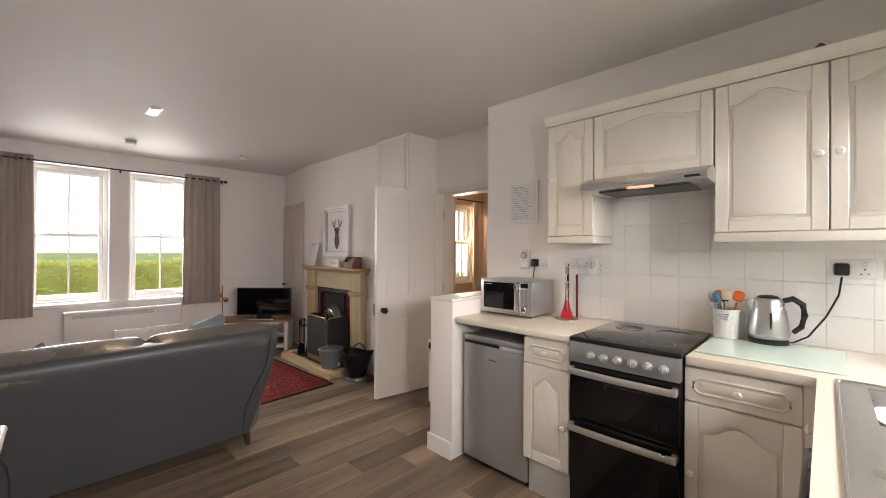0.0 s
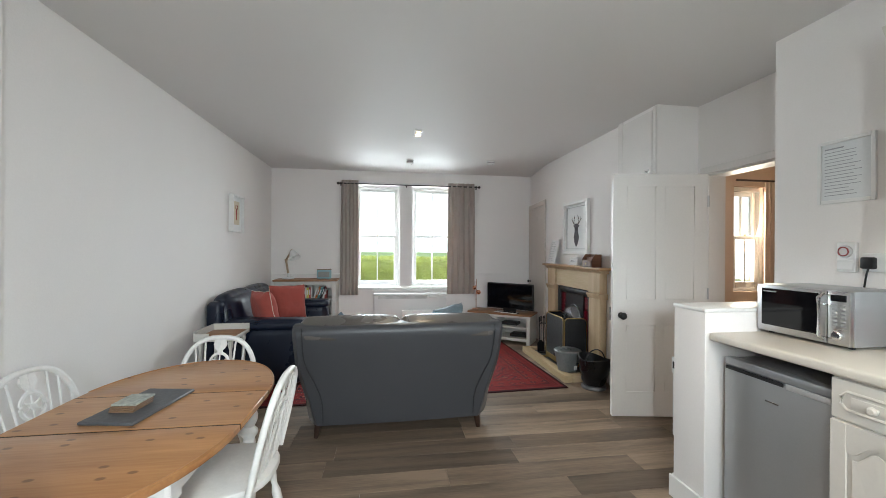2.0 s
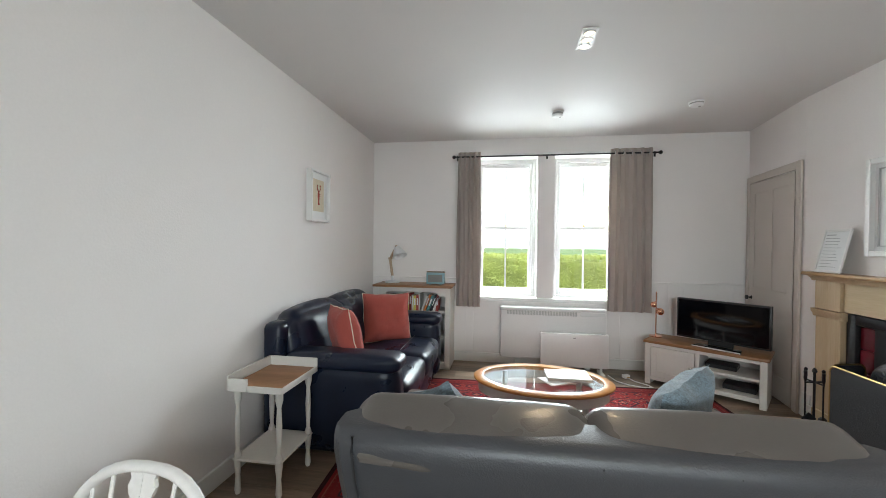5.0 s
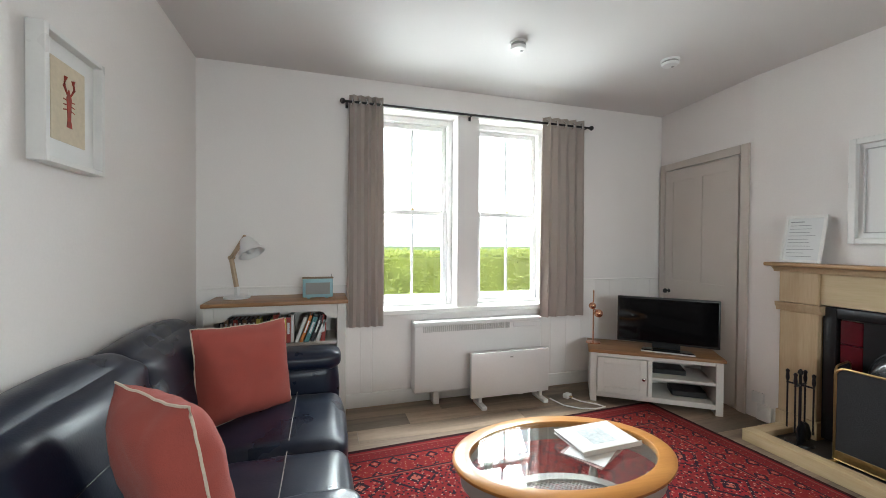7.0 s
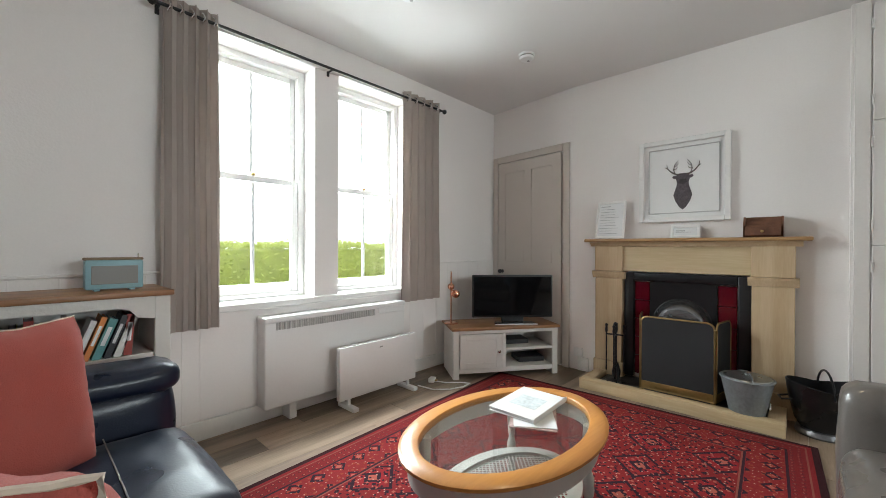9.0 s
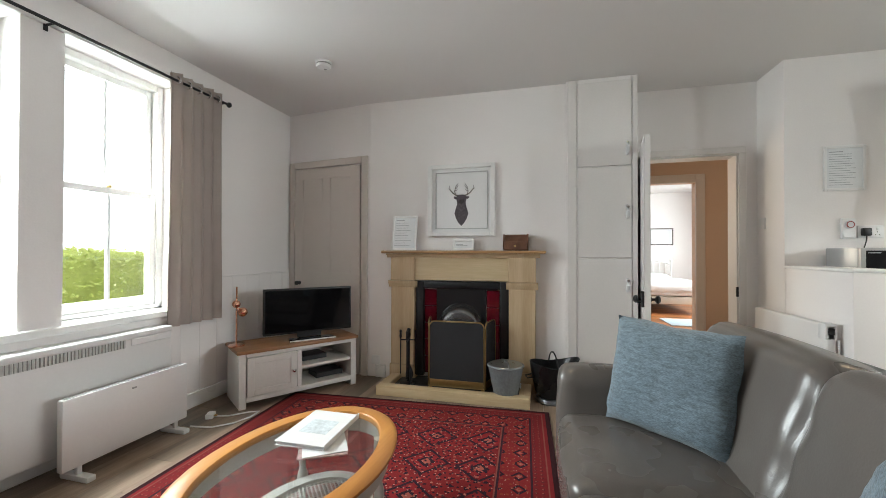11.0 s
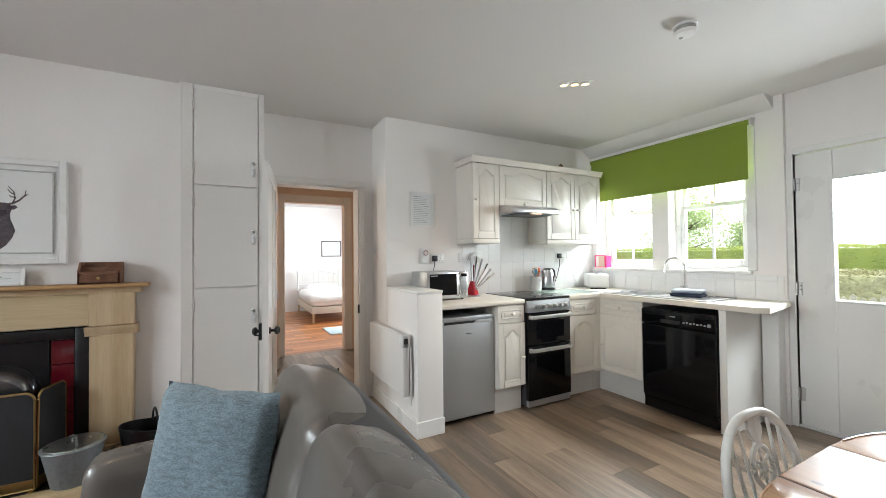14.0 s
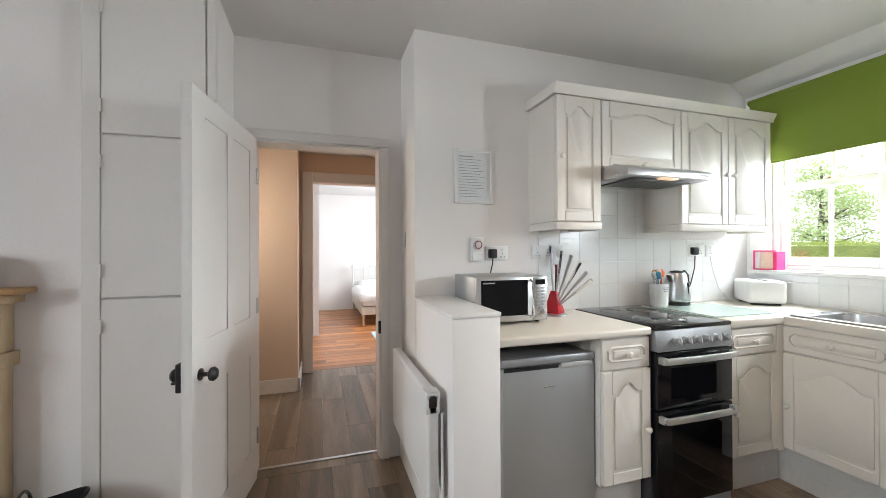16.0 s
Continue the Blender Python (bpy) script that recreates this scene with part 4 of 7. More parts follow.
kt = thing("kettle", 2.50, 0.80, WT + 0.008, -78, "brushed steel cordless kettle with a black handle", "kettle")
part("base", turned([(0.078, 0), (0.078, 0.016), (0.07, 0.02)], 28), BLACKP, kt)
part("body", turned([(0.07, 0.02), (0.078, 0.028), (0.082, 0.05), (0.072, 0.13), (0.06, 0.195), (0.05, 0.212), (0.02, 0.218)], 32), STEEL, kt)
part("lid_knob", turned([(0.045, 0.214), (0.035, 0.224), (0.012, 0.228)], 20), BLACKP, kt)
part("handle", tube([(0.05, 0, 0.20), (0.09, 0, 0.215), (0.125, 0, 0.19), (0.132, 0, 0.14), (0.12, 0, 0.085), (0.09, 0, 0.055)], [0.012, 0.014, 0.014, 0.013, 0.012, 0.01], 10), BLACKP, kt, "black plastic handle")
part("spout", prism([(-0.095, 0.20), (-0.055, 0.205), (-0.06, 0.14)], "y", -0.02, 0.02, 0.004), STEEL, kt)
part("water_window", box(-0.004, 0.004, -0.079, -0.069, 0.07, 0.15, 0.002), BLACKP, kt)

ts = thing("toaster", 2.40, 0.17, WT, -38, "white four-slice toaster in the worktop corner", "toaster")
part("body", box(-0.14, 0.14, -0.11, 0.11, 0.012, 0.165, 0.025, 4), WHITEP, ts)
for q in (-0.07, 0.07):
    part("slot", box(q - 0.055, q + 0.055, -0.015, 0.015, 0.160, 0.1665, 0.001), BLACKP, ts)
    part("lever", box(q - 0.015, q + 0.015, -0.125, -0.108, 0.10, 0.112, 0.003), SILVER, ts)
    part("lever_slot", box(q - 0.003, q + 0.003, -0.1115, -0.108, 0.05, 0.13, 0.0), BLACKP, ts)
for q in (-0.11, 0.11):
    part("foot", box(q - 0.02, q + 0.02, -0.08, 0.08, 0.0, 0.014, 0.003), BLACKP, ts)
ph = thing("pink_card_holder", 2.475, -0.005, 1.178, 20, "bright pink framed card standing on the window board", "card holder")
PINK = surf("fluorescent_pink_plastic", (0.85, 0.08, 0.22), 0.4)
part("card", box(-0.055, 0.055, -0.005, 0.005, 0.008, 0.135, 0.002), surf("peach_card", (0.8, 0.62, 0.48), 0.7), ph)
for q in ((-0.063, -0.053, 0.0, 0.143), (0.053, 0.063, 0.0, 0.143), (-0.053, 0.053, 0.0, 0.01), (-0.053, 0.053, 0.133, 0.143)):
    part("frame", box(q[0], q[1], -0.02, 0.02, q[2], q[3], 0.003), PINK, ph)
bk = solid("pink_book", box(2.38, 2.405, -0.07, 0.02, 1.179, 1.31, 0.003), surf("hot_pink_cover", (0.75, 0.03, 0.16), 0.4), "slim hot pink book standing on the window board", "book")

# sockets, timer and cables on the cooker wall
def socket(y, z, label, switches=2, plug=None, w=0.145):
    t = thing("wall_socket", RX, y, z, -90, label, "socket", "wall sockets")
    part("plate", box(-w / 2, w / 2, -0.012, 0, -0.043, 0.043, 0.004, 2), WHITEP, t)
    for k in range(switches):
        q = (-0.5 + k) * w * 0.5 if switches > 1 else 0
        part("rocker", box(q - 0.007, q + 0.007, -0.016, -0.011, 0.012, 0.032, 0.002), WHITEP, t)
        for dx, dz in ((0, -0.002), (-0.011, -0.022), (0.011, -0.022)):
            part("pin_hole", box(q + dx - 0.003, q + dx + 0.003, -0.0127, -0.0115, dz - 0.003, dz + 0.003, 0), BLACKP, t)
    if plug is not None:
        part("plug", box(plug - 0.025, plug + 0.025, -0.045, -0.012, -0.03, 0.025, 0.008, 2), BLACKP, t, "black moulded plug")
    return t


socket(2.085, 1.31, "white double socket with a black plug above the microwave", 2, -0.036)
socket(1.775, 1.315, "white double socket behind the knives", 2)
socket(1.655, 1.325, "white cooker switch plate", 1, None, 0.15)
tm = thing("plug_in_timer", RX - 0.012, 1.684, 1.297, -90, "white plug-in timer with a round dial on the switch plate", "timer")
part("body", box(-0.034, 0.034, -0.045, 0.0, -0.06, 0.055, 0.008, 3), WHITEP, tm)
part("dial", moved(turned([(0.029, 0), (0.029, 0.008), (0.024, 0.011)], 24), pose(0, -0.044, 0.012, 90)), surf("pale_dial_plastic", (0.66, 0.66, 0.64), 0.4), tm, "round setting dial")
part("pointer", box(-0.003, 0.003, -0.057, -0.054, -0.002, 0.03, 0.001), surf("grey_vent", (0.32, 0.32, 0.31)), tm)
socket(0.515, 1.32, "white double socket with the kettle plug", 2, -0.036)
socket(0.38, 1.32, "white fused switch plate", 1, None, 0.085)
tm = thing("timer_switch", RX, 2.215, 1.33, -90, "white heating timer switch on the wall", "timer")
part("plate", box(-0.04, 0.04, -0.022, 0, -0.07, 0.075, 0.006, 2), WHITEP, tm)
part("dial", moved(turned([(0.03, 0), (0.03, 0.012), (0.02, 0.016)], 24), pose(0, -0.022, 0.03, 90)), surf("grey_dial", (0.62, 0.62, 0.62), 0.4), tm)
part("dial_ring", tube([(0.021 * math.cos(k * 0.2618), -0.0385, 0.03 + 0.021 * math.sin(k * 0.2618)) for k in range(24)], 0.003, 6, closed=True), surf("dull_red_ring", (0.3, 0.06, 0.06), 0.5), tm, "dull red setting ring")
part("cover", box(-0.035, 0.035, -0.028, -0.021, -0.06, -0.012, 0.003), WHITEP, tm)
solid("microwave_cable", tube([(2.57, 2.12, 1.285), (2.565, 2.125, 1.25), (2.57, 2.135, 1.20), (2.575, 2.14, 1.15)], 0.004, 6), BLACKP, "black microwave cable hanging from its plug", "cable")
solid("kettle_cable", tube([(2.57, 0.55, 1.285), (2.565, 0.56, 1.20), (2.56, 0.60, 1.10), (2.55, 0.66, 1.0), (2.53, 0.71, WT + 0.016), (2.51, 0.74, WT + 0.014)], 0.004, 6), BLACKP, "black kettle cable running down to its base", "cable")
solid("toaster_cable", tube([(2.59, 0.38, 1.28), (2.585, 0.36, 1.18), (2.57, 0.33, 1.06), (2.54, 0.29, WT + 0.03), (2.5, 0.25, WT + 0.012)], 0.003, 6), WHITEP, "white toaster cable hanging from the wall", "cable")
ow = thing("ornament", 2.46, 0.62, 2.236, 0, "small brown ornament on top of the wall cabinets", "ornament")
part("figure", turned([(0.03, 0), (0.035, 0.02), (0.02, 0.05), (0.024, 0.065), (0.005, 0.085)], 14), BOXWD, ow)


def notice(name, m, w, h, label, rows, cat="notice", depth=0.012):
    """A small white-framed printed sheet facing local -y."""
    t = new(name)
    t.matrix_basis = m
    tagged(t, label, cat)
    f = 0.018
    b = box(0, f, -depth, 0, 0, h, 0.002)
    box(w - f, w, -depth, 0, 0, h, 0.002, bm=b)
    box(f, w - f, -depth, 0, h - f, h, 0.002, bm=b)
    box(f, w - f, -depth, 0, 0, f, 0.002, bm=b)
    part("frame", b, GLOSS, t)
    part("sheet", box(f, w - f, -depth * 0.5, -0.001, f, h - f, 0), PAPER, t)
    rng = random.Random(w * 100 + rows)
    for k in range(rows):
        z = h - f - 0.025 - k * (h - 2 * f - 0.05) / max(1, rows - 1)
        if rng.random() < 0.14 and k > 1:
            continue
        ln = rng.uniform(0.55, 0.95) * (w - 2 * f - 0.03) if k else 0.4 * (w - 2 * f)
        part("text_line", box(f + 0.014, f + 0.014 + ln, -depth * 0.5 - 0.0012, -depth * 0.5, z - 0.0025, z + (0.0035 if k == 0 else 0.0005), 0), INK, t)
    return t


notice("wall_notice", pose(RX - 0.001, 2.352, 1.60, 0, 0, -90), 0.245, 0.318, "white framed printed notice on the wall", 15)

# electric panel heater on the partition
ph = thing("panel_heater", 2.82, 2.588, 0.27, 180, "slim white electric panel heater on the partition wall", "heater")
part("panel", box(0.0, 0.80, -0.085, -0.035, 0.02, 0.47, 0.012, 3), HEATW, ph)
part("bracket", box(0.15, 0.65, -0.035, 0.0, 0.1, 0.4, 0.004), PLINTH, ph)
part("control", box(0.735, 0.80, -0.092, -0.03, 0.38, 0.475, 0.006, 2), WHITEP, ph)
part("display", box(0.7995, 0.8035, -0.078, -0.045, 0.41, 0.45, 0.001), BLACKP, ph)
part("pipe", tube([(0.79, -0.02, 0.38), (0.795, -0.02, 0.1), (0.795, -0.02, -0.05)], 0.006, 6), WHITEP, ph)
solid("light_switch", box(2.84, 2.92, 2.583, 2.593, 1.35, 1.44, 0.003), WHITEP, "white light switch beside the inner doorway", "light switch")

# roller blind
rb = thing("roller_blind", 0.93, 0.02, 0, 0, "lime green roller blind half lowered over the sink windows", "blind")
part("roller", rod((0, 0.04, 2.40), (1.60, 0.04, 2.40), 0.022), GREEN, rb)
part("cloth", box(0.015, 1.585, 0.058, 0.0595, 1.94, 2.40, 0), GREEN, rb)
part("hem_bar", box(0.015, 1.585, 0.054, 0.064, 1.928, 1.945, 0.003), GREEN, rb)
for q in (-0.006, 1.603):
    part("bracket", box(q - 0.004, q + 0.006, 0.0, 0.07, 2.365, 2.43, 0.003), WHITEP, rb)
part("head_rail", box(-0.01, 1.61, -0.018, 0.01, 2.415, 2.44, 0.003), WHITEP, rb)

# back door
bd = thing("door_1", 0.695, -0.075, 0, 180, "white painted back door with a tall glass pane", "door", "", "structure")
b = box(0.0, 0.215, -0.022, 0.022, 0.02, 2.075, 0.003)
box(0.555, 0.77, -0.022, 0.022, 0.02, 2.075, 0.003, bm=b)
box(0.215, 0.555, -0.022, 0.022, 0.02, 0.98, 0.003, bm=b)
box(0.215, 0.555, -0.022, 0.022, 1.855, 2.075, 0.003, bm=b)
leaf = part("leaf", b, GLOSS, bd)
b = box(0.2, 0.217, -0.032, 0.032, 0.965, 1.87, 0.004)
box(0.553, 0.57, -0.032, 0.032, 0.965, 1.87, 0.004, bm=b)
box(0.217, 0.553, -0.032, 0.032, 0.965, 0.982, 0.004, bm=b)
box(0.217, 0.553, -0.032, 0.032, 1.853, 1.87, 0.004, bm=b)
part("glazing_bead", b, GLOSS, leaf)
g = part("pane", box(0.217, 0.553, -0.003, 0.003, 0.982, 1.853, 0), GLASS, leaf, "", False)
g.visible_shadow = False
for z in (0.25, 1.05, 1.85):
    h = rod((0.0, -0.034, z - 0.05), (0.0, -0.034, z + 0.05), 0.008)
    box(0.0, 0.03, -0.027, -0.021, z - 0.05, z + 0.05, 0.001, bm=h)
    part("hinge", h, STEEL, bd, "steel butt hinge")
h = rod((0.72, -0.022, 1.0), (0.72, -0.06, 1.0), 0.009)
rod((0.72, -0.06, 1.0), (0.6, -0.06, 1.0), 0.009, bm=h)
part("handle", h, CHROME, bd)
structure("door_1_frame", join(join(box(0.70, 0.745, -0.1, -0.028, 0, 2.1, 0.003), box(-0.15, -0.10, -0.1, -0.028, 0, 2.1, 0.003)), box(-0.10, 0.70, -0.1, -0.028, 2.085, 2.13, 0.003)), GLOSS, "white painted back door frame", "door frame")

structure("door_1_sill", box(-0.10, 0.70, -0.15, -0.042, 0.0, 0.019, 0.003), GLOSS, "low white painted sill under the back door", "threshold")

# ---- inner doorway, hall and bedroom ----
def leaf_panels(t, w, h, panels, mat, th=0.04, name="leaf"):
    """A framed door: core, stiles and rails on both faces, with sunk panels between."""
    b = box(0, w, -th / 2 + 0.003, th / 2 - 0.003, 0, h, 0)
    for sgn in (-1, 1):
        y0, y1 = (-th / 2, -th / 2 + 0.006) if sgn < 0 else (th / 2 - 0.006, th / 2)
        wall_with_holes(0, w, h, y0, y1, panels, bm=b)
        for p in panels:
            ym = y0 + 0.0045 if sgn < 0 else y1 - 0.0045
            tube([(p[0], ym, p[2]), (p[1], ym, p[2]), (p[1], ym, p[3]), (p[0], ym, p[3])], 0.005, 6, bm=b, closed=True)
    return part(name, b, mat, t)


dl = thing("door_2", 2.962, 3.46, 0.012, 170.8, "white painted panelled inner door standing open", "door", "", "structure")
lf = leaf_panels(dl, 0.765, 1.97, [(0.11, 0.345, 0.95, 1.87), (0.42, 0.655, 0.95, 1.87), (0.11, 0.345, 0.20, 0.74), (0.42, 0.655, 0.20, 0.74)], DOORP)
for sgn in (-1, 1):
    kb = turned([(0.024, 0), (0.024, 0.006), (0.009, 0.012), (0.009, 0.03), (0.026, 0.04), (0.029, 0.052), (0.02, 0.064), (0.006, 0.068)], 18)
    part("knob", moved(kb, pose(0.70, sgn * 0.02, 0.82, 90 if sgn < 0 else -90)), BLACKP, lf, "black door knob")
lk = box(0.715, 0.768, -0.040, -0.020, 0.77, 0.88, 0.003)
part("rim_lock", lk, BLACKP, lf, "black rim lock")
part("key", rod((0.742, -0.04, 0.80), (0.742, -0.065, 0.80), 0.005), IRON, lf)
for z in (0.25, 1.0, 1.75):
    part("hinge", rod((0.0, 0.022, z - 0.045), (0.0, 0.022, z + 0.045), 0.008), STEEL, dl)
cs = bmesh.new()
for q in ((2.665, 2.72, 0, 1.984), (3.465, 3.52, 0, 1.984)):
    box(2.952, 2.972, q[0], q[1], q[2], q[3], 0.004, bm=cs)
box(2.952, 2.972, 2.665, 3.52, 1.985, 2.041, 0.004, bm=cs)
for q in ((2.71, 2.73), (3.45, 3.467)):
    box(2.972, 3.128, q[0], q[1], 0, 1.985, 0.002, bm=cs)
box(2.972, 3.128, 2.73, 3.45, 1.97, 1.986, 0.002, bm=cs)
structure("door_2_frame", cs, DOORP, "warm white painted casing of the inner doorway", "door frame")
solid("strike_plate", box(2.962, 2.975, 2.706, 2.736, 0.80, 0.88, 0.001), BLACKP, "black strike plate on the doorway casing", "strike plate", "structure")
structure("threshold", box(3.06, 3.085, 2.73, 3.45, 0.0, 0.006, 0.002), STEEL, "pale metal threshold strip", "threshold")
cs = bmesh.new()
for q in ((2.25, 2.36), (3.16, 3.27)):
    box(4.955, 4.982, q[0], q[1], 0, 2.19, 0.006, bm=cs)
box(4.955, 4.982, 2.36, 3.16, 2.08, 2.19, 0.006, bm=cs)
structure("door_3_frame", cs, DOORP, "painted casing of the bedroom doorway", "door frame")
structure("floor_bedroom", box(5.04, 9.6, 0.45, 4.05, -0.1, -0.006, 0), PLINTH, "orange pine floorboards of the bedroom", "floor")
cu = thing("hall_curtain", 4.30, 4.05, 0, 0, "cream curtain beside the small hall window", "curtain")
b = bmesh.new()
pts = [(-0.13 + 0.012 * k, 0.018 * math.sin(k * 1.4)) for k in range(12)]
prism(pts + [(p[0], p[1] - 0.004) for p in pts[::-1]], "z", 0.85, 2.06, 0, bm=b)
part("cloth", b, PIPING, cu)
part("rail", rod((-0.46, 0.0, 2.07), (0.08, 0.0, 2.07), 0.01), DARKWD, cu, "dark curtain pole")
bed = thing("bed", 7.40, 1.36, 0, 0, "white single bed with a white duvet", "bed")
for x, y in ((0.04, 0.05), (0.04, 1.0), (1.95, 0.05), (1.95, 1.0)):
    part("leg", turned([(0.02, 0), (0.026, 0.03), (0.018, 0.1), (0.028, 0.17), (0.028, 0.24)], 12, (x, y, 0)), LIMED, bed)
part("base", box(0, 2.0, 0.02, 1.03, 0.2, 0.34, 0.01, 2), surf("beige_bed_base", (0.6, 0.54, 0.46), 0.8), bed, "beige divan base")
part("mattress", soft_box(0.0, 1.98, 0.03, 1.02, 0.34, 0.52, 0.02, 0.05, 6), surf("white_bedding", (0.8, 0.79, 0.78), 0.95, var=0.03, bump=0.03), bed)
part("duvet", soft_box(-0.03, 1.5, -0.03, 1.08, 0.40, 0.60, 0.03, 0.08, 8, wrinkle=0.02), surf("white_bedding", (0.8, 0.79, 0.78)), bed, "rumpled white duvet")
part("pillow", soft_box(1.55, 1.95, 0.15, 0.9, 0.5, 0.66, 0.04, 0.08, 6, wrinkle=0.015), surf("white_bedding", (0.8, 0.79, 0.78)), bed)
b = bmesh.new()
for y in (0.03, 1.02):
    turned([(0.022, 0.2), (0.022, 0.5), (0.03, 0.55), (0.02, 0.6), (0.024, 0.95), (0.034, 0.99), (0.01, 1.03)], 12, (1.99, y, 0), bm=b)
tube([(1.99, 0.03, 0.9)] + [(1.99, 0.03 + 0.99 * k / 8, 0.9 + 0.09 * math.sin(math.pi * k / 8)) for k in range(1, 8)] + [(1.99, 1.02, 0.9)], 0.016, 8, bm=b)
tube([(1.99, 0.03, 0.66), (1.99, 1.02, 0.66)], 0.014, 8, bm=b)
for k in range(7):
    y = 0.15 + 0.125 * k
    tube([(1.99, y, 0.3), (1.99, y, 0.9 + 0.09 * math.sin(math.pi * (y - 0.03) / 0.99))], 0.009, 6, bm=b)
part("headboard", b, GLOSS, bed, "white spindle headboard")
solid("bedside_mat", box(6.15, 6.85, 1.7, 2.30, 0.0, 0.015, 0.006, 2), surf("pale_blue_pile", (0.5, 0.6, 0.66), 0.95, var=0.12, fine=150, bump=0.1), "pale blue bedside mat on the floorboards", "mat")
pf = thing("bedroom_picture", 9.598, 1.78, 1.35, -90, "small dark-framed picture on the bedroom wall", "picture")
part("frame", join(join(box(0, 0.02, -0.02, 0, 0, 0.4, 0.002), box(0.48, 0.5, -0.02, 0, 0, 0.4, 0.002)), join(box(0.02, 0.48, -0.02, 0, 0, 0.02, 0.002), box(0.02, 0.48, -0.02, 0, 0.38, 0.4, 0.002))), DARKWD, pf)
part("sheet", box(0.02, 0.48, -0.01, 0, 0.02, 0.38, 0), PAPER, pf)
solid("wardrobe", box(7.06, 7.55, 3.12, 4.04, 0.0, 1.0, 0.006), DARKWD, "dark wooden chest behind the bedroom wall", "chest")

# ---- press and corner cupboard ----
pc = thing("press_cupboard", 2.588, 4.012, 0, -90, "tall white press with three flush doors", "cupboard", "", "structure")
for lo, hi, hz in ((0.06, 1.115, 0.906), (1.122, 1.848, 1.485), (1.855, 2.535, 1.99)):
    d = part("door", box(0.0, 0.405, -0.016, -0.001, lo, hi, 0.003), DOORP, pc)
    h = tube([(0.372, -0.014, hz - 0.05), (0.372, -0.04, hz - 0.035), (0.372, -0.046, hz), (0.372, -0.04, hz + 0.035), (0.372, -0.014, hz + 0.05)], [0.01, 0.014, 0.016, 0.014, 0.01], 10)
    part("handle", h, WHITEP, d, "white D-shaped handle")
    for z in (lo + 0.12, hi - 0.12):
        part("hinge", rod((0.0, -0.02, z - 0.03), (0.0, -0.02, z + 0.03), 0.006), DOORP, d)
part("stile_left", box(-0.075, -0.006, -0.012, 0.0, 0.0, 2.56, 0.003), DOORP, pc)
part("stile_right", box(0.411, 0.45, -0.012, 0.0, 0.0, 2.56, 0.003), DOORP, pc)
kc = thing("corner_cupboard", 2.753, 6.812, 0, -97.6, "stone-grey painted cupboard door in the corner", "cupboard", "", "structure")
for q in ((0.0, 0.065, -0.022, 0.0, 0, 2.075), (0.87, 0.94, -0.022, 0.0, 0, 2.075), (0.065, 0.87, -0.022, 0.0, 2.005, 2.075)):
    part("casing", box(*q, 0.005), TRIM, kc)
lf = leaf_panels(kc, 0.78, 1.985, [(0.10, 0.345, 0.95, 1.88), (0.435, 0.68, 0.95, 1.88), (0.10, 0.345, 0.2, 0.75), (0.435, 0.68, 0.2, 0.75)], TRIM, 0.03, "door")
lf.matrix_basis = pose(0.075, -0.004, 0.012)
part("knob", moved(turned([(0.02, 0), (0.008, 0.008), (0.008, 0.025), (0.022, 0.035), (0.02, 0.05)], 14), pose(0.06, -0.015, 0.84, 90)), BLACKP, lf, "black cupboard knob")

# ---- fireplace ----
fp = thing("fireplace_surround", 2.628, 5.72, 0, -90, "waxed pine fireplace surround with a moulded mantel shelf", "fireplace")
part("mantel_shelf", box(0.025, 1.46, -0.135, 0.0, 1.152, 1.178, 0.008, 2), wood("waxed_pine_shelf", (0.42, 0.25, 0.11), (0.3, 0.16, 0.06), 0.4, "x", 9), fp, "darker waxed mantel shelf")
part("bed_mould", prism([(-0.115, 1.15), (0.0, 1.15), (0.0, 1.115), (-0.085, 1.115), (-0.09, 1.13)], "x", 0.065, 1.415), LIMED, fp)
part("frieze", box(0.325, 1.155, -0.065, 0.0, 0.915, 1.115, 0.003), wood("waxed_pine_frieze", (0.57, 0.455, 0.285), (0.45, 0.34, 0.19), 0.55, "x", 8, knots=4.0), fp)
for a in (0.10, 1.155):
    part("block", box(a, a + 0.225, -0.085, 0.0, 0.91, 1.115, 0.004), LIMED, fp)
    part("capital", prism([(-0.10, 0.908), (0.0, 0.908), (0.0, 0.85), (-0.082, 0.85), (-0.086, 0.87), (-0.098, 0.885)], "x", a - 0.018, a + 0.243), LIMED, fp)
    part("leg", box(a + 0.003, a + 0.222, -0.08, 0.0, 0.16, 0.85, 0.004), LIMED, fp)
    part("foot", box(a - 0.008, a + 0.233, -0.09, 0.0, 0.0, 0.16, 0.005), LIMED, fp)

ins = thing("fireplace_insert", 2.628, 5.72, 0, -90, "black cast-iron fireplace insert with dark red tiles", "fireplace")
b = box(0.33, 0.40, -0.05, 0.02, 0.06, 0.905, 0.008, 2)
box(1.08, 1.155, -0.05, 0.02, 0.06, 0.905, 0.008, 2, bm=b)
box(0.40, 1.08, -0.05, 0.02, 0.84, 0.905, 0.008, 2, bm=b)
part("outer_frame", b, IRON, ins)
for a in (0.405, 0.965):
    for k in range(5):
        part("tile", box(a, a + 0.11, -0.022, 0.01, 0.085 + k * 0.15, 0.231 + k * 0.15, 0.003), REDP, ins)
cx, r = 0.74, 0.19
arc = [(cx + r * math.cos(math.pi * k / 16), 0.52 + r * math.sin(math.pi * k / 16)) for k in range(17)]
out = [(0.52, 0.06), (0.52, 0.84), (0.96, 0.84), (0.96, 0.06), (cx + r, 0.06)] + arc + [(cx - r, 0.06)]
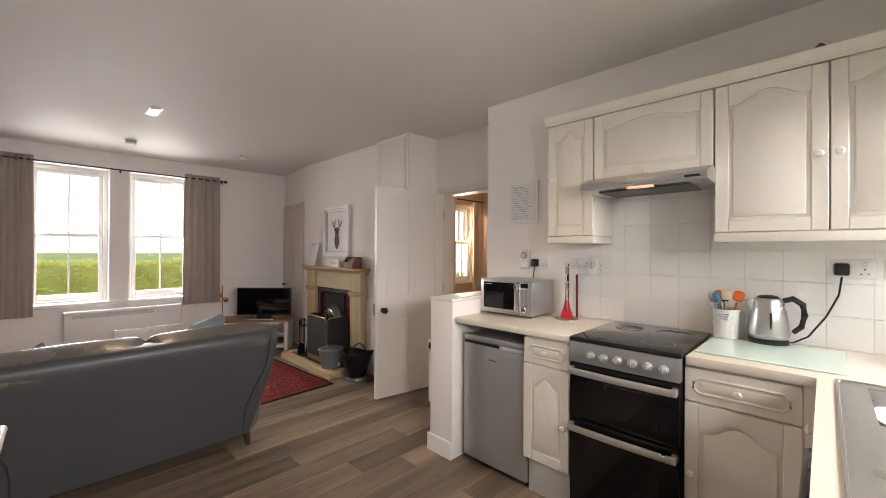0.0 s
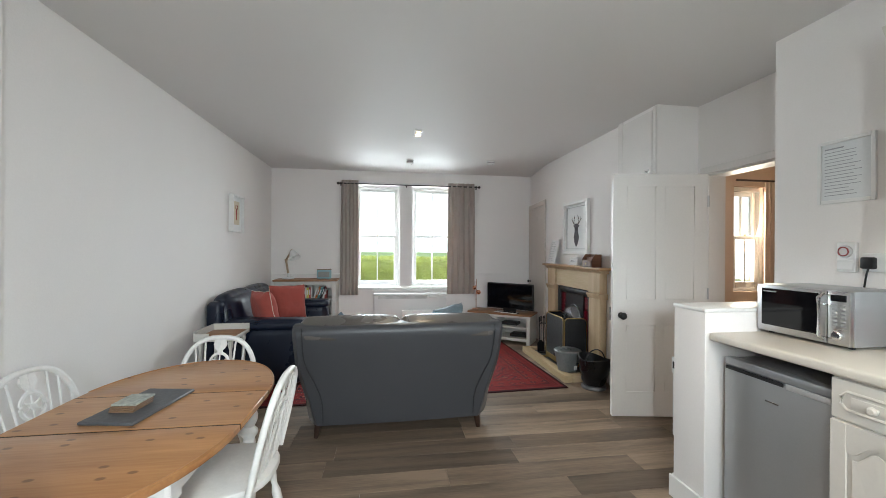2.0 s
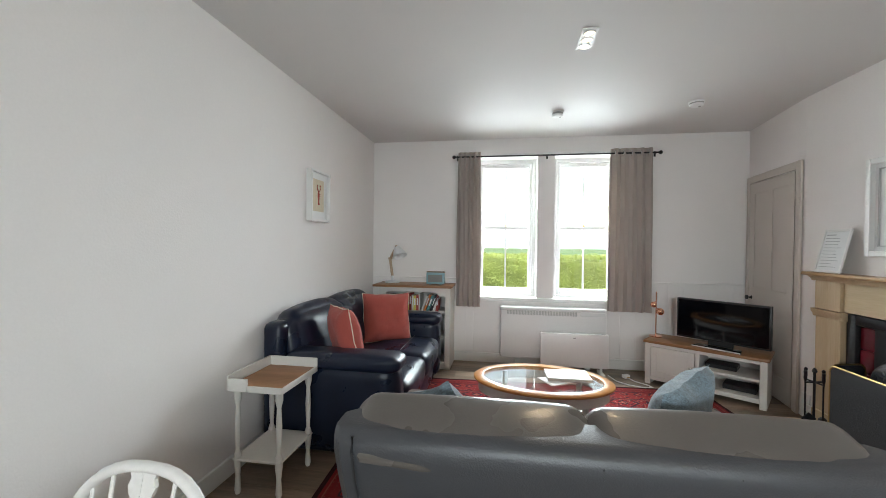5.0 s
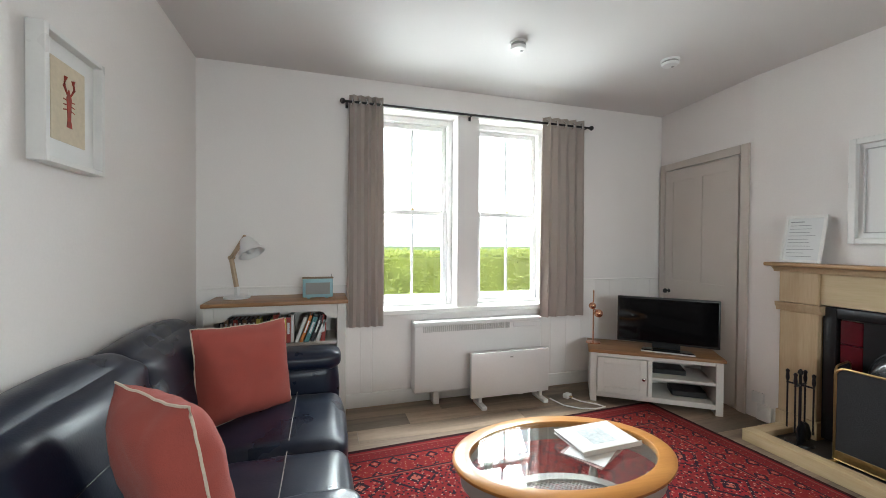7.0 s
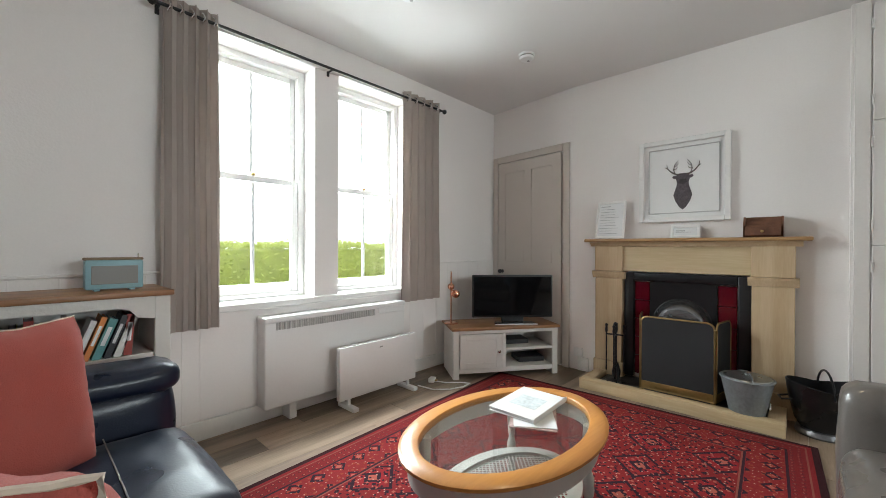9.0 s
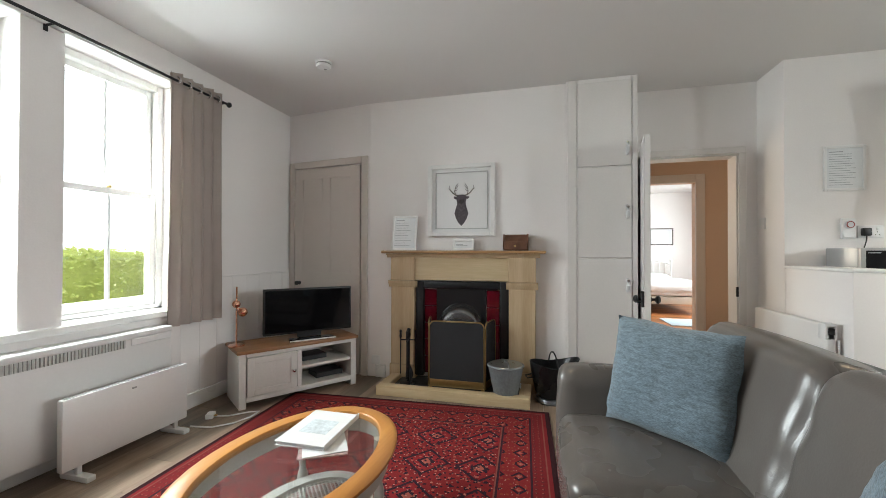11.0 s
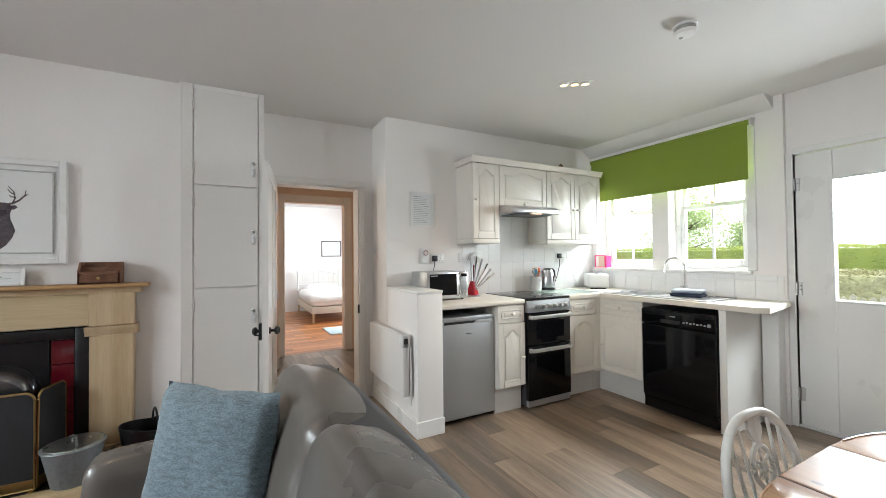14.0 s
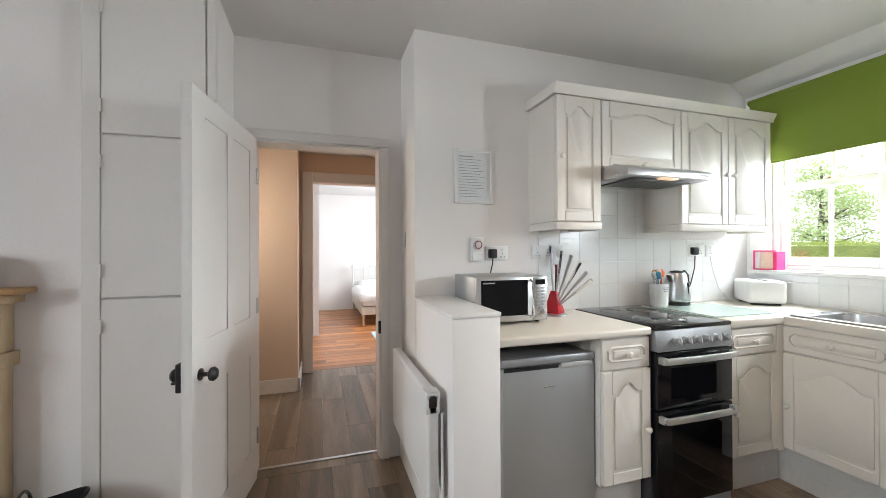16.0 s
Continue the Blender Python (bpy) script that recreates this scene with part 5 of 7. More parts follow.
part("inner_plate", prism(out, "y", -0.032, 0.012), IRON, ins)
tube_pts = [(p[0], -0.034, p[1]) for p in arc]
part("arch_bead", tube([(cx + r, -0.034, 0.08)] + tube_pts + [(cx - r, -0.034, 0.08)], 0.009, 8), IRON, ins)
hood = []
for j in range(7):
    f = j / 6
    hood.append([(cx + (r - 0.005) * (1 - 0.25 * f) * math.cos(math.pi * k / 14), -0.03 - 0.085 * math.sin(f * math.pi / 2), 0.535 + (r - 0.01) * (1 - 0.3 * f) * math.sin(math.pi * k / 14) * (1 - 0.15 * f)) for k in range(15)])
b = bmesh.new()
hv = [[b.verts.new(p) for p in s] for s in hood]
for s, q in zip(hv, hv[1:]):
    for k in range(14):
        b.faces.new((s[k], s[k + 1], q[k + 1], q[k]))
b.faces.new(hv[-1])
part("hood", b, surf("polished_iron", (0.2, 0.2, 0.21), 0.25, 0.9, var=0.15, scale=12, bump=0.02), ins, "polished iron smoke hood")
part("firebox", join(join(box(0.54, 0.56, 0.0, 0.27, 0.06, 0.71, 0), box(0.92, 0.94, 0.0, 0.27, 0.06, 0.71, 0)), join(box(0.54, 0.94, 0.25, 0.27, 0.06, 0.71, 0), box(0.54, 0.94, 0.0, 0.27, 0.695, 0.71, 0))), IRON, ins)
b = bmesh.new()
for k in range(7):
    box(0.585 + k * 0.042, 0.597 + k * 0.042, -0.03, -0.018, 0.12, 0.26, 0.003, bm=b)
box(0.575, 0.87, -0.034, -0.014, 0.255, 0.275, 0.003, bm=b)
box(0.575, 0.87, -0.034, -0.014, 0.105, 0.125, 0.003, bm=b)
part("fire_bars", b, IRON, ins)

he = thing("hearth", 2.628, 5.602, 0, -90, "low hearth of black slate with a yellow pine kerb", "hearth", "", "structure")
part("slab", box(0.09, 1.135, -0.36, 0.0, 0.0, 0.045, 0.003), surf("black_slate", (0.03, 0.03, 0.032), 0.35, var=0.25, scale=7, bump=0.04), he, "black slate slab")
part("kerb_front", box(0.0, 1.225, -0.44, -0.355, 0.0, 0.078, 0.005, 2), wood("waxed_pine_kerb", (0.58, 0.46, 0.29), (0.46, 0.34, 0.19), 0.55, "x", 8, knots=5.0), he)
for a in (0.0, 1.14):
    part("kerb_side", box(a, a + 0.085, -0.355, 0.0, 0.0, 0.078, 0.005, 2), LIMEDY, he)

fs = thing("fire_screen", 2.345, 4.967, 0.045, -90, "three-fold brass-framed fire screen with black mesh", "fire screen")
MESH = surf("black_wire_mesh", (0.02, 0.021, 0.024), 0.5, 0.3, var=0.3, fine=500, bump=0.1)


def screen_fold(w, h, m, nm):
    c = 0.045
    pts = [(-w / 2, 0.0), (w / 2, 0.0), (w / 2, h - c)] + [(w / 2 - c + c * math.cos(a * math.pi / 10), h - c + c * math.sin(a * math.pi / 10)) for a in range(1, 6)] + [(-w / 2 + c - c * math.sin(a * math.pi / 10), h - c + c * math.cos(a * math.pi / 10)) for a in range(0, 5)] + [(-w / 2, h - c)]
    p = part(nm, moved(tube([(q[0], 0, q[1]) for q in pts], 0.0065, 8, closed=True), m), BRASS, fs, "rounded brass frame")
    part("mesh", moved(prism(pts, "y", -0.0015, 0.0015), m), MESH, p)
    part("kick_band", moved(box(-w / 2 + 0.005, w / 2 - 0.005, -0.004, 0.004, 0.0, 0.055, 0.001), m), BRASS, p)


screen_fold(0.455, 0.53, pose(0, 0, 0.02), "front_fold")
screen_fold(0.24, 0.53, pose(0.262, 0.128, 0.02, 0, 0, 78), "side_fold")
screen_fold(0.24, 0.53, pose(-0.262, 0.128, 0.02, 0, 0, -78), "side_fold")
for q in (-0.22, 0.22):
    part("foot", box(q - 0.012, q + 0.012, -0.05, 0.03, 0, 0.02, 0.004), BRASS, fs)

bu = thing("ash_bucket", 2.31, 4.565, 0.045, 20, "galvanised metal ash bucket with a lid", "bucket")
part("pail", turned([(0.085, 0), (0.09, 0.008), (0.136, 0.235), (0.142, 0.24), (0.138, 0.246)], 32), GALV, bu)
part("rim", tube([(0.138 * math.cos(k * 0.2618), 0.138 * math.sin(k * 0.2618), 0.24) for k in range(24)], 0.006, 6, closed=True), GALV, bu)
part("lid", turned([(0.132, 0.243), (0.126, 0.251), (0.05, 0.259), (0.012, 0.261), (0.012, 0.272), (0.02, 0.277), (0.006, 0.284)], 28), surf("bright_galvanised", (0.33, 0.35, 0.35), 0.3, 0.9, var=0.15, scale=10), bu, "shallow domed metal lid")
part("bail", tube([(0.14 * math.cos(a * math.pi / 12), 0.02 - 0.03 * math.sin(a * math.pi / 12), 0.235 + 0.035 * math.sin(a * math.pi / 12)) for a in range(13)], 0.004, 6), GALV, bu)
part("label", box(-0.02, 0.02, -0.118, -0.112, 0.06, 0.1, 0), PAPER, bu)
sc = thing("coal_scuttle", 2.42, 4.225, 0, -75, "black metal coal scuttle beside the hearth", "coal scuttle")
secs = []
for z, rx, ry, tip in ((0.03, 0.09, 0.09, 0), (0.08, 0.12, 0.115, 0), (0.2, 0.15, 0.13, 0.02), (0.28, 0.165, 0.13, 0.06), (0.285, 0.16, 0.125, 0.06), (0.2, 0.14, 0.12, 0.02), (0.06, 0.10, 0.10, 0)):
    secs.append([(rx * math.cos(k * math.pi / 14) + tip * max(0, math.cos(k * math.pi / 14)), ry * math.sin(k * math.pi / 14), z + tip * 0.9 * max(0, math.cos(k * math.pi / 14)) ** 2 + tip * 0.5 * max(0, -math.cos(k * math.pi / 14))) for k in range(28)])
part("hod", loft(secs), surf("satin_black_metal", (0.012, 0.012, 0.013), 0.28, 0.3, var=0.2), sc)
part("base_ring", turned([(0.115, 0), (0.12, 0.01), (0.11, 0.035), (0.09, 0.04)], 28), surf("worn_grey_metal", (0.18, 0.18, 0.19), 0.35, 0.8, var=0.2), sc, "worn grey base ring")
part("handle", tube([(0.02, 0.13 * math.cos(a * math.pi / 12), 0.24 + 0.14 * math.sin(a * math.pi / 12)) for a in range(13)], 0.006, 6), IRON, sc)
part("rear_grip", tube([(-0.14, -0.04, 0.2), (-0.19, -0.035, 0.19), (-0.19, 0.035, 0.19), (-0.14, 0.04, 0.2)], 0.006, 6), IRON, sc)

co = thing("fire_tools", 2.40, 5.40, 0.045, 10, "black iron fireside companion set on the hearth", "fire tools")
part("base", turned([(0.075, 0), (0.07, 0.012), (0.02, 0.02)], 20), IRON, co)
part("stem", rod((0, 0, 0.015), (0, 0, 0.44), 0.008), IRON, co)
part("crossbar", join(rod((-0.07, 0, 0.37), (0.07, 0, 0.37), 0.006), rod((0, -0.07, 0.37), (0, 0.07, 0.37), 0.006)), IRON, co)
part("finial", turned([(0.006, 0), (0.016, 0.015), (0.012, 0.03), (0.003, 0.04)], 12, (0, 0, 0.43)), IRON, co)
for nm, x, y in (("shovel", -0.065, 0.0), ("brush", 0.065, 0.0), ("poker", 0.0, -0.065), ("tongs", 0.0, 0.065)):
    s = part(nm, rod((x, y, 0.08), (x, y, 0.40), 0.005), IRON, co)
    part("grip", turned([(0.007, 0), (0.011, 0.02), (0.008, 0.05), (0.012, 0.065), (0.004, 0.075)], 10, (x, y, 0.38)), IRON, s)
    if nm == "shovel":
        part("blade", prism([(-0.045, 0.0), (0.045, 0.0), (0.05, 0.11), (0.0, 0.15), (-0.05, 0.11)], "y", -0.004, 0.004, 0.002), IRON, s).matrix_basis = pose(x, -0.03, 0.02)
    if nm == "brush":
        part("bristles", turned([(0.028, 0.02), (0.034, 0.06), (0.022, 0.11), (0.01, 0.12)], 14, (x, y, 0)), BLACKP, s)

# on and above the mantel
pic = thing("deer_picture", 2.628, 5.283, 1.305, -90, "white box-framed print of a tartan stag's head", "picture")
w, h, f = 0.60, 0.635, 0.035
b = box(0, f, -0.04, 0, 0, h, 0.003)
box(w - f, w, -0.04, 0, 0, h, 0.003, bm=b)
box(f, w - f, -0.04, 0, h - f, h, 0.003, bm=b)
box(f, w - f, -0.04, 0, 0, f, 0.003, bm=b)
part("frame", b, GLOSS, pic)
# white inner lip, greyed to hold the shadow line round the mount
part("inner_frame", join(join(box(0.065, 0.072, -0.018, -0.006, 0.065, h - 0.065, 0.001), box(w - 0.072, w - 0.065, -0.018, -0.006, 0.065, h - 0.065, 0.001)), join(box(0.072, w - 0.072, -0.018, -0.006, 0.065, 0.072, 0.001), box(0.072, w - 0.072, -0.018, -0.006, h - 0.072, h - 0.065, 0.001))), surf("shadow_grey_mount_lip", (0.5, 0.5, 0.49), 0.6), pic)
part("mount", box(f, w - f, -0.008, 0, f, h - f, 0), surf("white_mount_board", (0.8, 0.8, 0.79), 0.8, var=0.01), pic)
TARTAN = surf("purple_grey_tartan_print", (0.10, 0.085, 0.095), 0.8, var=0.55, scale=60, fine=240, bump=0)
sil = [(0, -0.16), (0.022, -0.14), (0.045, -0.1), (0.058, -0.06), (0.05, -0.03), (0.038, 0.005), (0.036, 0.03), (0.043, 0.055), (0.038, 0.08), (0.02, 0.092)]
sil = sil + [(-x, z) for x, z in sil[::-1] if x]
part("stag_head", prism([(0.30 + x * 1.08, 0.268 + z * 1.1) for x, z in sil], "y", -0.0095, -0.0082), TARTAN, pic, "printed stag head")
ANTLER = surf("brown_antler_print", (0.13, 0.11, 0.10), 0.8, var=0.4, scale=40)
for s in (-1, 1):
    part("ear", prism([(0.30 + s * x, z) for x, z in ((0.034, 0.335), (0.055, 0.328), (0.072, 0.342), (0.064, 0.355), (0.038, 0.352))][::s], "y", -0.0095, -0.0082), TARTAN, pic, "printed stag ear")
    b = tube([(0.30 + s * x, -0.0088, z) for x, z in ((0.025, 0.36), (0.05, 0.366), (0.078, 0.385), (0.1, 0.412), (0.118, 0.425))], [0.006, 0.006, 0.005, 0.004, 0.002], 5)
    for line in (((0.05, 0.366), (0.062, 0.40), (0.055, 0.435), (0.03, 0.47)), ((0.06, 0.42), (0.042, 0.43), (0.028, 0.452)), ((0.092, 0.40), (0.105, 0.42), (0.108, 0.45)), ((0.06, 0.405), (0.044, 0.405), (0.034, 0.418))):
        tube([(0.30 + s * x, -0.0088, z) for x, z in line], [0.004] + [0.0032] * (len(line) - 2) + [0.0018], 5, bm=b)
    part("antler", b, ANTLER, pic)
part("face_shade", prism([(0.272, 0.30), (0.30, 0.285), (0.328, 0.30), (0.322, 0.325), (0.278, 0.325)], "y", -0.0102, -0.0096), surf("dark_stag_print", (0.05, 0.042, 0.046), 0.8, var=0.4, scale=60), pic)
notice("mantel_notice", pose(2.535, 5.615, 1.18, -13, 0, -90), 0.235, 0.32, "white-framed printed sheet leaning on the wall above the mantel", 11)
notice("mantel_card", pose(2.57, 5.05, 1.18, -8, 0, -90), 0.19, 0.095, "small white printed card on the mantel shelf", 2, "card")
bx = thing("wooden_box", 2.60, 4.605, 1.179, -90, "small reddish wooden desk tidy on the mantel shelf", "wooden box")
b = box(0.0, 0.205, -0.11, -0.10, 0, 0.075, 0.002)
box(0.0, 0.205, -0.01, 0.0, 0, 0.135, 0.002, bm=b)
for q in (0.0, 0.195):
    prism([(-0.11, 0), (-0.11, 0.08), (-0.07, 0.135), (0, 0.135), (0, 0)], "x", q, q + 0.01, bm=b)
box(0.0, 0.205, -0.11, 0.0, 0.0, 0.008, 0.001, bm=b)
part("case", b, BOXWD, bx)
part("drawer", box(0.012, 0.193, -0.116, -0.108, 0.008, 0.062, 0.002), BOXWD, bx)
part("pull", moved(turned([(0.005, 0), (0.01, 0.01), (0.004, 0.014)], 10), pose(0.10, -0.115, 0.035, 90)), BRASS, bx)
part("divider", box(0.011, 0.194, -0.06, -0.05, 0.01, 0.105, 0.001), BOXWD, bx)

# ---- window end ----
def curtain(x0, x1, label, folds, seed):
    t = thing("curtain", 0, 6.755, 0, 0, label, "curtain", "curtains at the sash windows")
    rng = random.Random(seed)
    n = folds * 12
    b = bmesh.new()
    cols = []
    for j in range(15):
        z = 0.645 + (2.41 - 0.645) * j / 14
        row = []
        for k in range(n + 1):
            u = k / n
            amp = 0.024 + 0.008 * math.sin(j * 0.5 + seed)
            ph = u * folds * 2 * math.pi + 0.25 * math.sin(j * 0.45 + k * 0.05 + seed)
            spread = 1.0 + 0.06 * (1 - j / 14)
            xm = (x0 + x1) / 2
            row.append((xm + (x0 + (x1 - x0) * u - xm) * spread + 0.008 * math.sin(2 * ph), amp * math.sin(ph) * (0.75 + 0.25 * math.sin(u * 9 + seed)), z))
        cols.append(row)
    front = [[b.verts.new(p) for p in r] for r in cols]
    back = [[b.verts.new((p[0], p[1] + 0.004, p[2])) for p in r] for r in cols]
    for g in (front, back):
        for r, q in zip(g, g[1:]):
            for k in range(n):
                b.faces.new((r[k], r[k + 1], q[k + 1], q[k]))
    for k in range(n):
        b.faces.new((front[0][k], front[0][k + 1], back[0][k + 1], back[0][k]))
        b.faces.new((front[-1][k], front[-1][k + 1], back[-1][k + 1], back[-1][k]))
    bmesh.ops.recalc_face_normals(b, faces=b.faces)
    c = part("cloth", b, CURT, t)
    for k in range(folds):
        q = x0 + (x1 - x0) * (k + 0.5) / folds
        ring = [(q + 0.004 * math.sin(a), 0.028 * math.cos(a * math.pi / 8), 2.357 + 0.028 * math.sin(a * math.pi / 8)) for a in range(16)]
        part("eyelet", tube(ring, 0.005, 6, closed=True), CHROME, c, "chrome eyelet ring")
    return t


curtain(-0.30, -0.035, "gathered taupe eyelet curtain hanging beside the window", 5, 2)
curtain(1.36, 1.79, "wider taupe eyelet curtain hanging beside the window", 5, 7)
pole = thing("curtain_pole", 0, 6.755, 2.357, 0, "thin black metal curtain pole", "curtain pole")
part("bar", rod((-0.33, 0, 0), (1.85, 0, 0), 0.009), BLACKP, pole)
for q in (-0.345, 1.865):
    part("finial", moved(turned([(0.008, -0.02), (0.02, -0.008), (0.022, 0.004), (0.012, 0.018), (0.002, 0.022)], 14), pose(q, 0, 0, 0, 90, 0)), BLACKP, pole)
for q in (-0.31, 0.70, 1.83):
    part("bracket", join(rod((q, 0, 0), (q, 0.074, 0.0), 0.006), box(q - 0.01, q + 0.01, 0.066, 0.074, -0.03, 0.03, 0.002)), BLACKP, pole)

sh = thing("storage_heater", 0.205, 6.825, 0, 0, "wide white storage heater below the window", "heater")
part("case", box(0, 1.13, -0.12, 0.0, 0.10, 0.655, 0.012, 3), HEATW, sh)
part("top_cap", box(-0.004, 1.134, -0.126, 0.0, 0.628, 0.668, 0.012, 3), WHITEP, sh)
for k in range(46):
    part("grille_slat", box(0.07 + k * 0.0165, 0.08 + k * 0.0165, -0.1285, -0.118, 0.585, 0.632, 0), surf("pale_grey_vent", (0.5, 0.5, 0.48), 0.5), sh)
part("control_panel", box(0.86, 1.12, -0.128, -0.12, 0.59, 0.632, 0.003), WHITEP, sh)
for q in (0.16, 0.92):
    part("foot", box(q, q + 0.05, -0.11, -0.01, 0.0, 0.10, 0.003), WHITEP, sh)
ch = thing("panel_convector", 0.632, 6.60, 0, 0, "slim white freestanding convector heater on two feet", "heater")
part("panel", box(0, 0.692, -0.04, 0.0, 0.07, 0.427, 0.007, 2), HEATW, ch)
part("vent", box(0.02, 0.672, -0.032, -0.008, 0.424, 0.4285, 0), surf("grey_vent", (0.32, 0.32, 0.31), 0.5), ch)
part("logo", box(0.335, 0.36, -0.042, -0.039, 0.375, 0.385, 0), surf("grey_vent", (0.32, 0.32, 0.31)), ch)
for q in (0.06, 0.60):
    part("foot", join(box(q, q + 0.045, -0.115, 0.08, 0.0, 0.03, 0.008, 2), box(q + 0.01, q + 0.035, -0.03, -0.01, 0.02, 0.08, 0.003)), WHITEP, ch)
solid("extension_cable", tube([(1.31, 6.52, 0.02), (1.36, 6.40, 0.006), (1.45, 6.31, 0.006), (1.56, 6.27, 0.006), (1.66, 6.28, 0.006), (1.63, 6.34, 0.006), (1.54, 6.43, 0.006), (1.50, 6.52, 0.01)], 0.005, 6), WHITEP, "loose white extension cable on the floor", "cable")
pl = thing("adaptor_plug", 1.49, 6.54, 0, 25, "white adaptor plug lying on the floor", "plug")
part("body", box(-0.035, 0.035, -0.025, 0.025, 0.0, 0.035, 0.008, 2), WHITEP, pl)
part("pins", box(-0.012, 0.012, -0.045, -0.025, 0.012, 0.02, 0.001), BRASS, pl)

# television on its stand
st = thing("tv_stand", 1.635, 6.435, 0, -35.7, "white painted corner television stand with an oak top", "tv stand")
CREAMP = surf("off_white_furniture_paint", (0.66, 0.64, 0.60), 0.5, var=0.03, scale=5)
part("top", box(-0.015, 0.955, -0.015, 0.40, 0.405, 0.43, 0.005, 2), wood("oak_stand_top", (0.33, 0.16, 0.065), (0.2, 0.09, 0.035), 0.4, "x", 8), st, "oak plank top")
for nm, q in (("side", (0.0, 0.05, 0.0, 0.39, 0, 0.405)), ("side", (0.89, 0.94, 0.0, 0.39, 0, 0.405)), ("bottom", (0.05, 0.89, 0.0, 0.39, 0.045, 0.085)), ("rail", (0.05, 0.89, 0.0, 0.39, 0.375, 0.405)), ("back", (0.05, 0.89, 0.37, 0.39, 0.085, 0.375)), ("divider", (0.425, 0.46, 0.0, 0.37, 0.085, 0.375))):
    part(nm, box(*q, 0.003), CREAMP, st)
part("shelf", box(0.46, 0.89, 0.005, 0.37, 0.222, 0.245, 0.003), CREAMP, st)
d = part("door", box(0.055, 0.42, -0.004, 0.014, 0.088, 0.372, 0.003), CREAMP, st)
bb = box(0.055, 0.105, -0.012, -0.004, 0.088, 0.372, 0.002)
box(0.37, 0.42, -0.012, -0.004, 0.088, 0.372, 0.002, bm=bb)
box(0.105, 0.37, -0.012, -0.004, 0.088, 0.135, 0.002, bm=bb)
box(0.105, 0.37, -0.012, -0.004, 0.325, 0.372, 0.002, bm=bb)
part("door_frame", bb, CREAMP, d)
part("knob", moved(turned([(0.006, 0), (0.013, 0.014), (0.004, 0.02)], 12), pose(0.395, -0.012, 0.225, 90)), CHROME, d)
lx = Matrix.Translation((1.635, 6.435, 0)) @ pose(0, 0, 0, 0, 0, -35.7)
for nm, x0, x1, y0, y1, z, hh in (("set_top_box", 0.62, 0.86, 0.1, 0.28, 0.086, 0.045), ("disc_player", 0.48, 0.72, 0.12, 0.3, 0.246, 0.04)):
    bm = moved(box(x0, x1, y0, y1, z, z + hh, 0.003), lx)
    solid(nm, bm, BLACKP, "black media box on the stand's open shelf", "media player")
tv = thing("television", 2.215, 6.235, 0.43, -43, "flat black television showing dark reflections", "television")
part("screen_case", box(-0.367, 0.367, -0.012, 0.035, 0.045, 0.425, 0.005, 2), BLACKP, tv)
part("screen", box(-0.353, 0.353, -0.0145, -0.011, 0.062, 0.411, 0.001), surf("dark_screen_glass", (0.004, 0.004, 0.005), 0.06, bump=0, spec=0.25), tv, "glossy dark screen")
part("stand_bar", prism([(-0.19, -0.14), (0.19, -0.14), (0.17, -0.02), (-0.17, -0.02)], "z", 0.0, 0.012, 0.003), BLACKG, tv, "gloss black stand")
part("stand_edge", box(-0.188, 0.188, -0.1435, -0.1395, 0.002, 0.013, 0.001), surf("bright_silver_plastic", (0.7, 0.7, 0.71), 0.3, 0.2), tv, "silver front edge")
part("neck", box(-0.1, 0.1, -0.01, 0.02, 0.01, 0.06, 0.003), BLACKP, tv)
cl = thing("copper_lamp", 1.79, 6.60, 0.43, 0, "small copper table lamp with two ball heads", "lamp")
part("base", turned([(0.06, 0), (0.06, 0.008), (0.012, 0.012)], 24), COPPER, cl)
part("stem", rod((0, 0, 0.01), (0, 0, 0.46), 0.006), COPPER, cl)
for x, z, r in ((-0.035, 0.33, 0.03), (0.03, 0.26, 0.036)):
    g = bmesh.new()
    bmesh.ops.create_uvsphere(g, u_segments=20, v_segments=12, radius=r, matrix=Matrix.Translation((x, -0.03, z)))
    q = part("ball_shade", g, COPPER, cl, "round copper shade")
    part("arm", rod((0, 0, z + 0.03), (x, -0.03, z + r * 0.8), 0.005), COPPER, q)
solid("skirting_socket", box(2.615, 2.632, 5.755, 5.84, 0.12, 0.20, 0.004), WHITEP, "white socket low on the wall beside the fireplace", "socket")

# bookcase
bc = thing("bookcase", -1.19, 6.45, 0, 0, "white painted bookcase with a wooden top, half full of books", "bookcase")
part("top", box(-0.012, 0.872, -0.015, 0.37, 0.88, 0.905, 0.005, 2), PINEX, bc, "oak plank top")
for q in (0.0, 0.80):
    part("side", box(q, q + 0.06, 0.0, 0.365, 0, 0.88, 0.004), CREAMP, bc)
part("back", box(0.06, 0.80, 0.35, 0.365, 0.0, 0.88, 0), CREAMP, bc)
part("plinth", box(0.06, 0.80, 0.0, 0.35, 0.0, 0.08, 0.003), CREAMP, bc)
for z in (0.33, 0.605):
    part("shelf", box(0.06, 0.80, 0.015, 0.35, z, z + 0.022, 0.002), CREAMP, bc)
rail = [(0.06, 0.88), (0.06, 0.78), (0.12, 0.79), (0.15, 0.825), (0.18, 0.835), (0.68, 0.835), (0.71, 0.825), (0.74, 0.79), (0.80, 0.78), (0.80, 0.88)]
part("shaped_rail", prism(rail, "y", 0.0, 0.018, 0), CREAMP, bc)
rng = random.Random(4)
